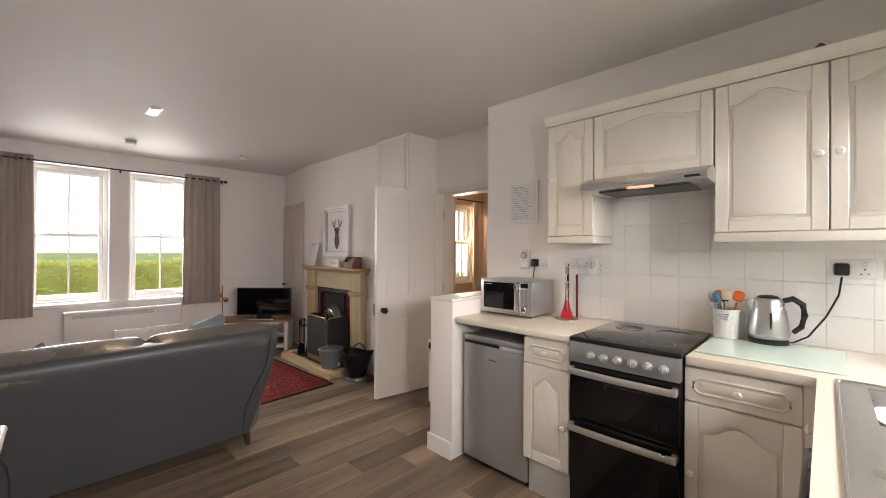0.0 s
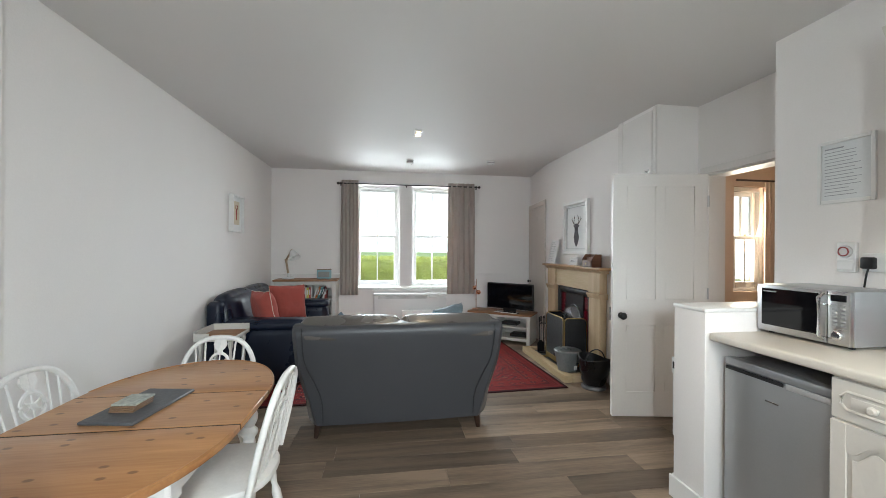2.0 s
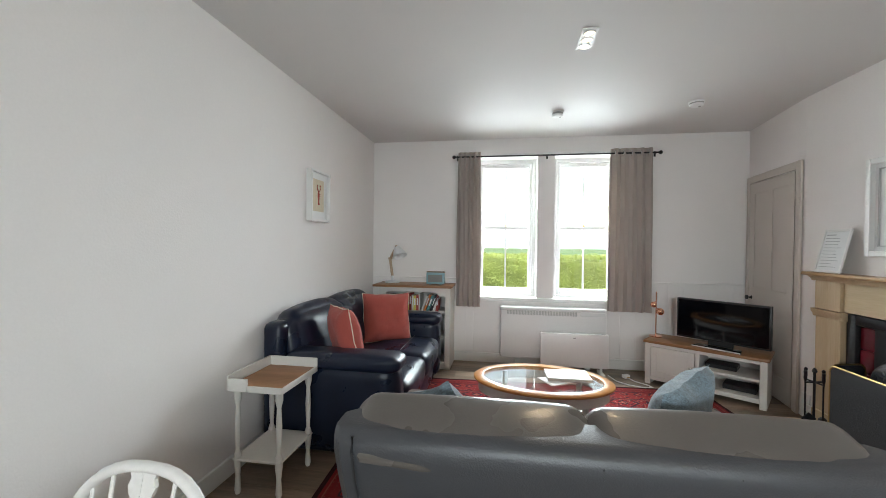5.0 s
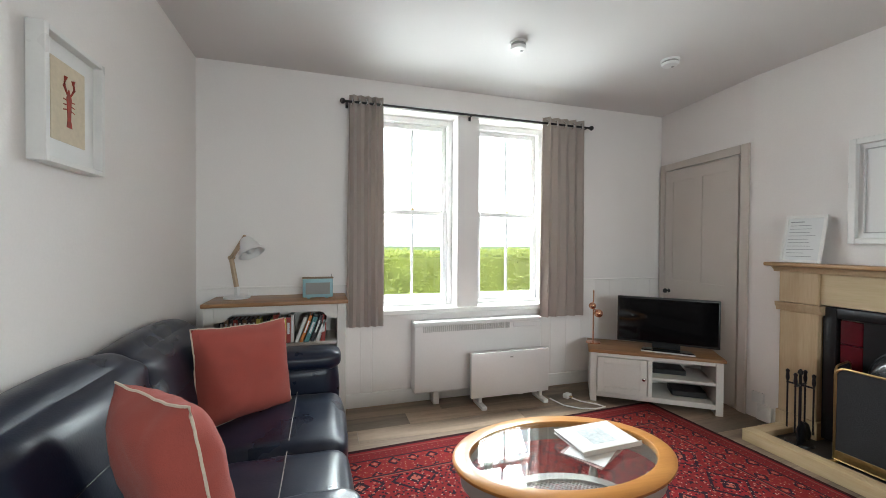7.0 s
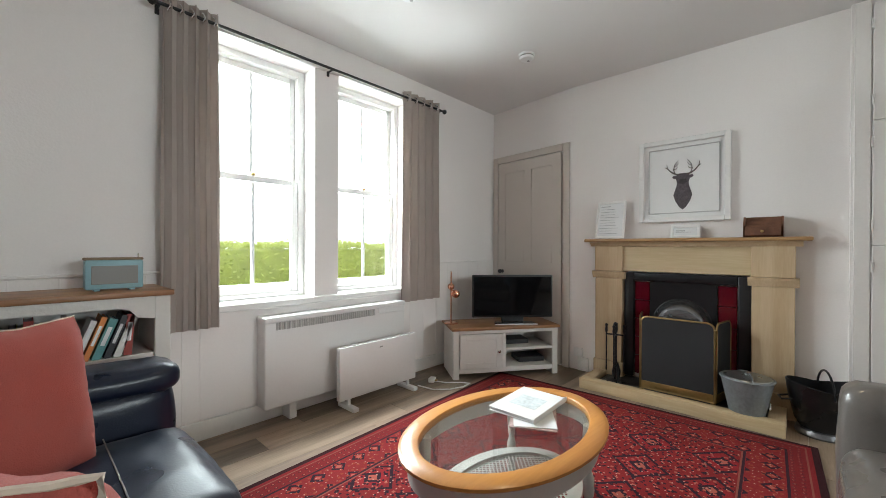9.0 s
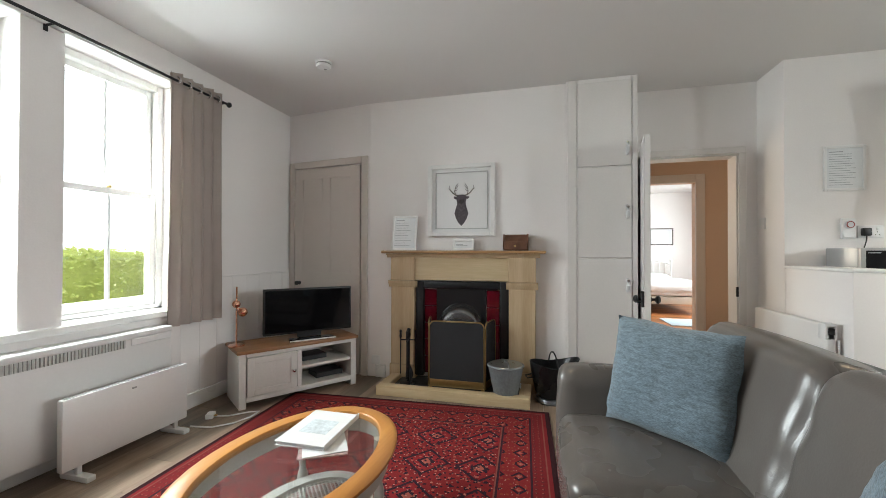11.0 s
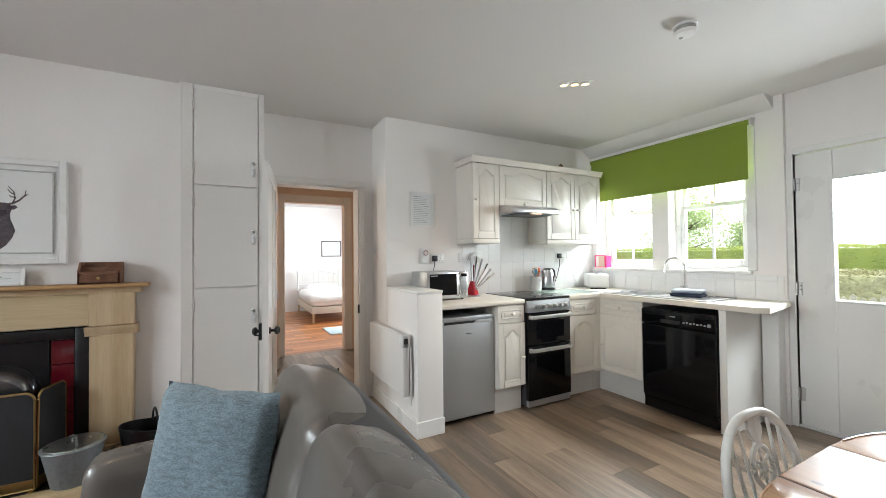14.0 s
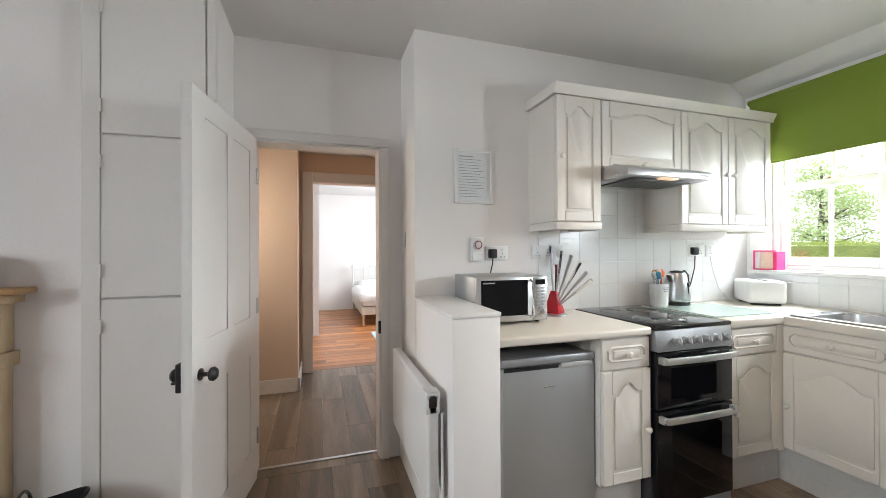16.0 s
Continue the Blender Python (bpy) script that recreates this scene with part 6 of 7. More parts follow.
COVERS = [surf("book_cover_" + nm, c, 0.45, var=0.05, scale=20) for nm, c in (("orange", (0.6, 0.2, 0.04)), ("blue", (0.1, 0.2, 0.32)), ("black", (0.02, 0.02, 0.025)), ("white", (0.65, 0.64, 0.6)), ("yellow", (0.55, 0.5, 0.1)), ("red", (0.3, 0.04, 0.03)), ("teal", (0.08, 0.24, 0.24)), ("brown", (0.16, 0.09, 0.05)))]


def book(x, z, th, h, d, lean, mat):
    t = thing("book", -1.19 + x, 6.475, z, 0, "upright paperback book on the bookcase shelf", "book", "books on the bookcase")
    m = pose(0, 0, 0, 0, lean, 0)
    part("cover", moved(join(join(box(0, 0.003, 0, d, 0, h, 0), box(th - 0.003, th, 0, d, 0, h, 0)), box(0.003, th - 0.003, 0, 0.003, 0, h, 0)), m), mat, t)
    part("pages", moved(box(0.003, th - 0.003, 0.003, d - 0.004, 0.003, h - 0.004, 0), m), PAPER, t)
    part("spine_label", moved(box(th * 0.25, th * 0.75, -0.001, 0.0, h * 0.35, h * 0.8, 0), m), PAPER, t)


x = 0.36
while x < 0.52:
    th, h = rng.uniform(0.016, 0.03), rng.uniform(0.16, 0.195)
    book(x, 0.628, th, h, rng.uniform(0.12, 0.15), 0, rng.choice(COVERS))
    x += th + 0.001
x = 0.53
for k in range(6):
    th, h = rng.uniform(0.018, 0.03), rng.uniform(0.165, 0.19)
    book(x, 0.629, th, h, 0.13, 20 if k < 5 else 4, COVERS[(3, 0, 6, 2, 3, 5)[k]])
    x += th + 0.010
x = 0.08
while x < 0.72:
    th, h = rng.uniform(0.016, 0.034), rng.uniform(0.17, 0.22)
    book(x, 0.353, th, h, rng.uniform(0.12, 0.15), 0, rng.choice(COVERS))
    x += th + 0.001
fb = thing("flat_books", -1.10, 6.50, 0.628, 0, "dark books lying flat on the bookcase shelf", "books")
part("lower_book", box(0, 0.19, 0, 0.14, 0.0, 0.03, 0.002), COVERS[2], fb)
part("upper_book", box(0.01, 0.18, 0.005, 0.135, 0.031, 0.06, 0.002), COVERS[1], fb)
for k in range(9):
    th = 0.024
    book(0.085 + k * 0.0265, 0.628 if k > 7 else 0.69, th, 0.105 if k < 8 else 0.165, 0.12, 0, COVERS[(2, 7, 2, 5, 2, 7, 2, 7, 4)[k]])

dl = thing("desk_lamp", -1.045, 6.69, 0.906, -38, "jointed wooden desk lamp with a white metal shade", "lamp")
part("base", turned([(0.082, 0), (0.085, 0.012), (0.06, 0.02), (0.03, 0.026)], 28), WHITEP, dl, "round white base")
part("post", box(-0.014, 0.014, -0.012, 0.012, 0.02, 0.08, 0.003), WHITEP, dl)
ASH = wood("pale_ash", (0.56, 0.43, 0.30), (0.40, 0.28, 0.18), 0.5, "z", 12)
part("lower_arm", moved(box(-0.014, 0.014, -0.011, 0.011, 0, 0.23, 0.003), pose(0, 0, 0.06, 0, -14, 0)), ASH, dl)
part("upper_arm", moved(box(-0.012, 0.012, -0.011, 0.011, -0.02, 0.20, 0.003), pose(-0.052, 0, 0.275, 0, 40, 0)), ASH, dl)
part("joint", rod((-0.05, -0.02, 0.278), (-0.05, 0.02, 0.278), 0.013), ASH, dl)
s = turned([(0.03, 0), (0.042, -0.018), (0.084, -0.12), (0.08, -0.119), (0.038, -0.02), (0.01, -0.004)], 28)
part("shade", moved(s, pose(0.075, 0, 0.41, 0, -32, 0)), WHITEP, dl, "white conical metal shade")
g = bmesh.new()
bmesh.ops.create_uvsphere(g, u_segments=16, v_segments=10, radius=0.03, matrix=Matrix.Translation((0.115, 0, 0.335)))
part("bulb", g, WHITEP, dl)
ra = thing("radio", -0.615, 6.54, 0.906, 0, "pale blue table radio with a grey grille", "radio")
BLUER = surf("pale_blue_case", (0.26, 0.43, 0.48), 0.4)
part("case", box(0, 0.20, 0, 0.08, 0.008, 0.135, 0.008, 2), BLUER, ra)
part("grille", box(0.02, 0.18, -0.003, 0.001, 0.03, 0.11, 0.002), surf("grey_speaker_cloth", (0.28, 0.28, 0.27), 0.8, var=0.2, fine=400), ra)
part("handle", box(-0.004, 0.204, 0.02, 0.06, 0.134, 0.146, 0.004), surf("tan_strap", (0.25, 0.17, 0.1), 0.6), ra, "tan strap handle")
part("antenna", rod((0.19, 0.06, 0.13), (0.19, 0.06, 0.165), 0.003), CHROME, ra)
for q in (0.03, 0.15):
    part("foot", box(q, q + 0.02, 0.01, 0.07, 0.0, 0.01, 0.001), BLUER, ra)

# lobster picture on the long wall
lp = thing("lobster_picture", LX + 0.001, 5.205, 1.535, 90, "white deep-framed print of a red lobster", "picture")
w, h, f = 0.335, 0.42, 0.018
b = box(0, f, -0.05, 0, 0, h, 0.002)
box(w - f, w, -0.05, 0, 0, h, 0.002, bm=b)
box(f, w - f, -0.05, 0, h - f, h, 0.002, bm=b)
box(f, w - f, -0.05, 0, 0, f, 0.002, bm=b)
part("frame", b, GLOSS, lp)
part("mount", box(f, w - f, -0.02, 0, f, h - f, 0), surf("white_mount_board", (0.8, 0.8, 0.79)), lp)
part("print", box(0.075, w - 0.075, -0.0215, -0.019, 0.085, h - 0.07, 0), surf("cream_print_paper", (0.66, 0.57, 0.43), 0.8), lp)
LOB = surf("lobster_red_print", (0.32, 0.05, 0.03), 0.8, var=0.3, scale=60)
b = prism([(0.155, 0.14), (0.185, 0.14), (0.178, 0.165), (0.182, 0.24), (0.168, 0.27), (0.155, 0.24), (0.16, 0.165)], "y", -0.023, -0.0212)
for s in (-1, 1):
    tube([(0.168 + s * 0.01, -0.022, 0.25), (0.168 + s * 0.028, -0.022, 0.275), (0.168 + s * 0.02, -0.022, 0.305)], [0.003, 0.005, 0.008], 5, bm=b)
    for k in range(3):
        tube([(0.168 + s * 0.01, -0.022, 0.2 + k * 0.015), (0.168 + s * 0.03, -0.022, 0.195 + k * 0.018)], 0.002, 4, bm=b)
part("lobster", b, LOB, lp)

# ---- seating ----
def cushion(name, m, w, h, th, mat, label, piping=None, seed=1, group=""):
    """A square scatter cushion with pinched corners, lying in local xz, facing -y."""
    t = new(name)
    t.matrix_basis = m
    tagged(t, label, "cushion", group)
    n = 22
    b = bmesh.new()
    sides = []
    edge = []
    for s in (-1, 1):
        g = []
        for j in range(n + 1):
            row = []
            for k in range(n + 1):
                u, v = 2 * k / n - 1, 2 * j / n - 1
                pin = 1 - 0.05 * (1 - u * u) * abs(v) ** 3
                pin2 = 1 - 0.05 * (1 - v * v) * abs(u) ** 3
                d = th / 2 * ((1 - u ** 4) * (1 - v ** 4)) ** 0.55
                p = Vector((u * w / 2 * pin2, s * d, v * h / 2 * pin))
                p += 0.012 * noise.noise_vector(Vector((u * 1.6 + seed, v * 1.6, s * 0.7))) + 0.005 * noise.noise_vector(Vector((u * 5 + seed, v * 5, s)))
                row.append(p)
            g.append(row)
        sides.append(g)
    for j in range(n + 1):
        for k in range(n + 1):
            if j in (0, n) or k in (0, n):
                mid = (sides[0][j][k] + sides[1][j][k]) / 2
                sides[0][j][k] = sides[1][j][k] = mid
    for gi, g in enumerate(sides):
        vs = [[b.verts.new(p) for p in r] for r in g]
        for r, q in zip(vs, vs[1:]):
            for k in range(n):
                b.faces.new((r[k], r[k + 1], q[k + 1], q[k]))
    bmesh.ops.remove_doubles(b, verts=b.verts, dist=1e-5)
    bmesh.ops.recalc_face_normals(b, faces=b.faces)
    part("cover", b, mat, t)
    if piping:
        g = sides[0]
        loop = [g[0][k] for k in range(n)] + [g[j][n] for j in range(n)] + [g[n][k] for k in range(n, 0, -1)] + [g[j][0] for j in range(n, 0, -1)]
        part("piping", tube(loop, 0.0037, 6, closed=True), piping, t, "cream corded piping")
    return t


def facing(centre, normal, lean=0.0):
    """A pose whose -y looks along normal."""
    nrm = Vector(normal).normalized()
    yv = -nrm
    xv = yv.cross(Vector((0, 0, 1))).normalized()
    zv = xv.cross(yv)
    m = Matrix((xv, yv, zv)).transposed().to_4x4()
    return Matrix.Translation(centre) @ m @ pose(0, 0, 0, 0, lean, 0)


# two-seater with its back to the kitchen
gs = thing("leather_sofa", 1.185, 4.21, 0, 181, "two-seat grey leather sofa seen from its smooth back", "sofa")
W, D = 1.42, 0.88
# darker leather puts the shade of the back panel's relief into its seams
SEAMDK = surf("shaded_seam_leather", (0.03, 0.031, 0.034), 0.45, var=0.1)
secs = []
for z, hw, yb, yf in ((0.10, 0.612, 0.695, 0.55), (0.12, 0.618, 0.70, 0.55), (0.28, 0.655, 0.732, 0.57), (0.42, 0.69, 0.765, 0.60), (0.52, 0.714, 0.79, 0.63), (0.58, 0.722, 0.806, 0.66), (0.68, 0.728, 0.835, 0.71), (0.76, 0.731, 0.857, 0.74), (0.79, 0.731, 0.86, 0.745), (0.812, 0.731, 0.854, 0.74), (0.83, 0.73, 0.84, 0.735), (0.838, 0.726, 0.81, 0.72)):
    c = W / 2
    r = 0.03
    secs.append([(c - hw + r, yf, z), (c + hw - r, yf, z), (c + hw, yf + r, z), (c + hw, yb - r, z), (c + hw - r, yb, z), (c + hw * 0.5, yb + 0.012, z), (c, yb + 0.016, z), (c - hw * 0.5, yb + 0.012, z), (c - hw + r, yb, z), (c - hw, yb - r, z), (c - hw, yf + r, z)])
# the shell takes the shaded copy of the sofa leather
part("back_shell", loft(secs), GREYBACK, gs, "smooth grey leather back, its shade held in the colour")
for s in (-1, 1):
    c = W / 2
    part("seam", tube([(c + s * 0.664, 0.861, 0.822), (c + s * 0.664, 0.866, 0.78), (c + s * 0.662, 0.847, 0.69), (c + s * 0.655, 0.821, 0.60), (c + s * 0.64, 0.802, 0.535), (c + s * 0.595, 0.782, 0.44), (c + s * 0.555, 0.754, 0.33), (c + s * 0.545, 0.735, 0.26), (c + s * 0.545, 0.71, 0.13)], 0.0045, 6), SEAMDK, gs, "seam line darkened for the shade of the panel's relief")
part("cross_seam", tube([(W / 2 - 0.655, 0.853, 0.78), (W / 2 - 0.36, 0.866, 0.78), (W / 2, 0.871, 0.78), (W / 2 + 0.36, 0.866, 0.78), (W / 2 + 0.655, 0.853, 0.78)], 0.003, 6), GREYBACK, gs)
for q in (-0.32, 0.0, 0.32):
    part("stitch", tube([(W / 2 + q, 0.8745 - abs(q) * 0.014, 0.797), (W / 2 + q, 0.8715 - abs(q) * 0.014, 0.765)], 0.0025, 5), SEAMDK, gs)
part("base", box(0.05, W - 0.05, 0.03, 0.62, 0.11, 0.28, 0.02, 3), GREYLTH, gs)
for k in range(2):
    x0 = 0.13 + k * 0.58
    part("seat_cushion", soft_box(x0 + 0.003, x0 + 0.577, -0.005, 0.58, 0.27, 0.465, 0.022, 0.05, 8, wrinkle=0.004), GREYLTH, gs)
    b = soft_box(x0 - 0.125 + 0.12 * k, x0 + 0.585 + 0.12 * k, 0.0, 0.25, 0.0, 0.50, 0.022, 0.06, 14, wrinkle=0.0012)
    mid = W / 2
    for v in b.verts:
        near = math.exp(-abs(v.co.x - mid) / 0.07)
        v.co.y += 0.005 * near * math.sin(v.co.z * 38 + v.co.x * 20)
        v.co.y *= 0.66 + 0.40 * v.co.z / 0.5
    part("back_cushion", moved(b, pose(0, 0.478, 0.405, -17.5)), GREYLTH, gs)
for k, s in ((0, -1), (1, 1)):
    x0 = 0.0 if k == 0 else W - 0.13
    b = soft_box(x0, x0 + 0.13, -0.005, 0.74, 0.11, 0.645, 0.012, 0.045, 8, wrinkle=0.004)
    for v in b.verts:
        v.co.y = min(v.co.y, 0.675 + 0.235 * (v.co.z - 0.1))
        v.co.x += s * 0.15 * (v.co.z - 0.62)
        v.co.z += 0.12 * max(0, v.co.y - 0.45) / 0.27 * (1 if v.co.z > 0.4 else 0)
    part("arm", b, GREYLTH, gs)
    gx = x0 + (0.008 if k == 0 else 0.122)
    part("gathers", tube([(gx + s * 0.15 * (0.2 + 0.02 * q - 0.62), 0.003 + 0.003 * (q % 2), 0.2 + 0.02 * q) for q in range(20)], [0.005 + 0.006 * (q % 2) for q in range(20)], 6), GREYLTH, gs, "puckered leather seam")
for x, y in ((0.13, 0.655), (W - 0.13, 0.655), (0.1, 0.08), (W - 0.1, 0.08)):
    q = 0.03 if x > W / 2 else -0.03
    part("leg", rod((x + q * 0.6, y, 0.0), (x, y, 0.13), 0.016, 0.03, 14), DARKWD, gs, "tapered dark wooden leg")

cushion("blue_cushion", facing((0.86, 3.83, 0.685), (-0.76, 0.63, 0.2), 2), 0.45, 0.42, 0.15, BLUEC, "heathered blue square cushion leaning on the grey sofa's arm", None, 3, "blue sofa cushions")
cushion("blue_cushion", facing((0.03, 3.74, 0.645), (0.6, 0.75, 0.3), 25), 0.38, 0.38, 0.13, BLUEC, "heathered blue square cushion in the corner of the grey sofa", None, 8, "blue sofa cushions")

# navy sofa along the wall
ns = thing("leather_sofa", -0.40, 4.57, 0, 90, "dark navy leather two-seat sofa against the wall", "sofa")
W = 1.68
part("base", box(0.03, W - 0.03, 0.03, 0.86, 0.05, 0.26, 0.02, 3), NAVY, ns)
part("back_frame", box(0.02, W - 0.02, 0.76, 0.905, 0.05, 0.84, 0.05, 4), NAVY, ns)
for k in range(2):
    x0 = 0.20 + k * 0.64
    part("seat_cushion", soft_box(x0 + 0.002, x0 + 0.638, -0.015, 0.62, 0.24, 0.445, 0.022, 0.055, 10, wrinkle=0.003), NAVY, ns)
    part("seat_seam", tube([(x0 + 0.045 + 0.055 * q, 0.215, 0.4655 + 0.0005 * q * (10 - q) / 5) for q in range(11)], 0.0022, 5), surf("pale_stitching", (0.3, 0.28, 0.26), 0.8), ns, "pale stitched seam")
    b = soft_box(x0 - 0.08, x0 + 0.70, 0.0, 0.22, 0.0, 0.50, 0.035, 0.10, 14, wrinkle=0.003)
    for v in b.verts:
        near = math.exp(-abs(v.co.x - W / 2) / 0.08)
        v.co.y += 0.008 * near * math.sin(v.co.z * 40 + v.co.x * 15)
    part("back_cushion", moved(b, pose(0, 0.60, 0.42, -14)), NAVY, ns)
    seam = []
    for q in range(-9, 10):
        ux = abs(q / 10) ** 1.25
        seam.append((x0 + 0.31 + 0.39 * q / 10, -0.035 * (1 - ux * ux) * 0.995 - 0.0005, 0.265))
    part("back_seam", moved(tube(seam, 0.003, 5), pose(0, 0.60, 0.42, -14)), surf("black_leather_seam", (0.004, 0.005, 0.008), 0.5), ns)
for k in range(2):
    x0 = 0.0 if k == 0 else W - 0.20
    b = soft_box(x0, x0 + 0.20, 0.0, 0.80, 0.04, 0.61, 0.015, 0.075, 9, wrinkle=0.003)
    part("arm", b, NAVY, ns)
    part("arm_pad", soft_box(x0 - 0.008, x0 + 0.208, -0.012, 0.74, 0.56, 0.662, 0.012, 0.04, 7, wrinkle=0.004), NAVY, ns)
for x, y in ((0.1, 0.08), (W - 0.1, 0.08), (0.1, 0.8), (W - 0.1, 0.8)):
    part("foot", rod((x, y, 0), (x, y, 0.06), 0.03, 0.035), DARKWD, ns)
cushion("coral_cushion", facing((-0.845, 5.83, 0.665), (0.585, -0.79, 0.22), 2), 0.46, 0.45, 0.16, CORAL, "coral cotton cushion with cream piping in the navy sofa's corner", PIPING, 5, "coral sofa cushions")
cushion("coral_cushion", facing((-0.845, 4.865, 0.705), (0.73, 0.65, 0.2), 3), 0.385, 0.44, 0.165, CORAL, "coral cotton cushion with cream piping slumped on the navy sofa", PIPING, 9, "coral sofa cushions")

# corner side table beside the navy sofa
sd = thing("side_table", -1.20, 4.165, 0, 0, "small white side table with a wooden top and gallery", "side table")
part("top", box(0.0, 0.30, 0.0, 0.37, 0.575, 0.595, 0.004), PINEX, sd, "wooden inset top")
b = bmesh.new()
box(-0.01, 0.0, -0.01, 0.38, 0.565, 0.65, 0.003, bm=b)
box(0.0, 0.31, 0.37, 0.38, 0.565, 0.65, 0.003, bm=b)
box(0.0, 0.11, -0.01, 0.0, 0.565, 0.635, 0.003, bm=b)
box(0.11, 0.31, -0.01, 0.0, 0.565, 0.60, 0.003, bm=b)
box(0.30, 0.31, 0.0, 0.37, 0.565, 0.60, 0.003, bm=b)
part("gallery", b, CREAMP, sd)
for x, y in ((0.03, 0.03), (0.27, 0.03), (0.03, 0.34), (0.27, 0.34)):
    part("leg", turned([(0.012, 0), (0.017, 0.02), (0.012, 0.1), (0.02, 0.17), (0.02, 0.21), (0.011, 0.24), (0.016, 0.38), (0.011, 0.48), (0.02, 0.52), (0.02, 0.575)], 14, (x, y, 0)), CREAMP, sd, "turned white leg")
part("lower_shelf", box(0.01, 0.29, 0.01, 0.36, 0.185, 0.20, 0.003), CREAMP, sd)

# oval coffee table
CX, CY = 0.515, 5.165
ct = thing("coffee_table", CX, CY, 0, -4, "oval glass-topped coffee table with an oak rim and cane shelf", "coffee table")


def oval(a, b, z, n=48):
    return [(a * math.cos(2 * math.pi * k / n), b * math.sin(2 * math.pi * k / n), z) for k in range(n)]


def oval_ring(prof, mat, name, label=""):
    """A ring swept from (a, b, z) ovals, closed on itself."""
    bm = bmesh.new()
    rs = [[bm.verts.new(p) for p in oval(*q)] for q in prof]
    for r, q in zip(rs, rs[1:] + rs[:1]):
        for k in range(48):
            bm.faces.new((r[k], r[(k + 1) % 48], q[(k + 1) % 48], q[k]))
    bmesh.ops.recalc_face_normals(bm, faces=bm.faces)
    return part(name, bm, mat, ct, label)


A, B = 0.49, 0.335
oval_ring([(A - 0.075, B - 0.075, 0.398), (A - 0.07, B - 0.07, 0.405), (A - 0.015, B - 0.015, 0.407), (A, B, 0.398), (A, B, 0.388), (A - 0.012, B - 0.012, 0.378), (A - 0.075, B - 0.075, 0.378)], OAKY, "rim", "orange oak rim")
oval_ring([(A - 0.035, B - 0.035, 0.378), (A - 0.035, B - 0.035, 0.305), (A - 0.05, B - 0.05, 0.305), (A - 0.05, B - 0.05, 0.378)], CREAMP, "apron", "white painted apron")
part("glass", loft([oval(A - 0.07, B - 0.07, 0.392), oval(A - 0.07, B - 0.07, 0.40)]), TABLEGLASS, ct, "clear glass inset", False)
for a in (40, 140, 220, 320):
    x, y = 0.36 * math.cos(radians(a)) * 1.0, 0.30 * math.sin(radians(a)) * 1.0
    part("leg", turned([(0.014, 0), (0.02, 0.02), (0.014, 0.06), (0.022, 0.10), (0.022, 0.16), (0.013, 0.19), (0.02, 0.26), (0.024, 0.31), (0.022, 0.375)], 16, (x, y, 0)), CREAMP, ct, "turned white leg")
oval_ring([(0.36, 0.25, 0.13), (0.36, 0.25, 0.155), (0.31, 0.20, 0.155), (0.31, 0.20, 0.13)], CREAMP, "shelf_rim")
CANE = surf("white_cane", (0.7, 0.7, 0.66), 0.6)
b = bmesh.new()
for s in (-1, 1):
    for k in range(-30, 31):
        q = k * 0.016
        pts = []
        for i in range(-40, 41):
            p = i * 0.01
            x, y = (p - s * q) * 0.7071, (p * s + q) * 0.7071
            if (x / 0.315) ** 2 + (y / 0.205) ** 2 < 1:
                pts.append((x, y))
        if len(pts) > 1:
            (xa, ya), (xb, yb) = pts[0], pts[-1]
            d = Vector((xb - xa, yb - ya, 0))
            nn = Vector((-d.y, d.x, 0)).normalized() * 0.0028
            z = 0.143 + 0.0015 * s
            vs = [b.verts.new(v) for v in (Vector((xa, ya, z)) + nn, Vector((xa, ya, z)) - nn, Vector((xb, yb, z)) - nn, Vector((xb, yb, z)) + nn)]
            b.faces.new(vs)
tagged(part("cane_weave", b, CANE, ct, "open white cane weave", False), kind="stuff")
bk = thing("magazine", CX + 0.12, CY - 0.04, 0.408, 28, "folded printed leaflet lying on the glass table top", "magazine")
part("cover", box(-0.13, 0.10, -0.09, 0.09, 0.0, 0.004, 0.001), surf("leaflet_print", (0.42, 0.3, 0.28), 0.4, var=0.6, scale=30, fine=60), bk)
part("page", moved(box(-0.12, 0.09, -0.08, 0.085, 0.004, 0.007, 0.001), pose(0, 0, 0, 0, 0, 6)), PAPER, bk)
fo = thing("folder", CX + 0.18, CY + 0.02, 0.4165, 2, "white ring folder lying on the glass table top", "folder")
part("lower_cover", box(-0.15, 0.15, -0.105, 0.105, 0.0, 0.003, 0.001), WHITEP, fo)
part("pages", box(-0.145, 0.14, -0.10, 0.10, 0.003, 0.013, 0.001), PAPER, fo)
part("upper_cover", moved(box(-0.15, 0.15, -0.105, 0.105, 0.0, 0.003, 0.001), pose(0, 0, 0.014, 1.0, 0, 0)), WHITEP, fo, "white plastic cover")
part("cover_print", moved(box(-0.06, 0.06, -0.06, 0.06, 0.003, 0.0035, 0), pose(0, 0, 0.014, 1.0, 0, 0)), surf("pastel_print", (0.62, 0.68, 0.7), 0.4, var=0.25, scale=14), fo)
part("spine", box(-0.153, 0.153, -0.108, -0.103, 0.0, 0.022, 0.002), WHITEP, fo)

# ---- dining ----
TX, TY0, TY1, TZ = -0.525, 2.13, 2.47, 0.725
dt = thing("dining_table", TX, 2.30, 0, 0, "oval pine extending dining table on white turned legs", "dining table")


def half_oval(y0, out, a, semi, n=22):
    return [(a * math.cos(math.pi * k / n), y0 + out * semi * math.sin(math.pi * k / n)) for k in range(n + 1)]


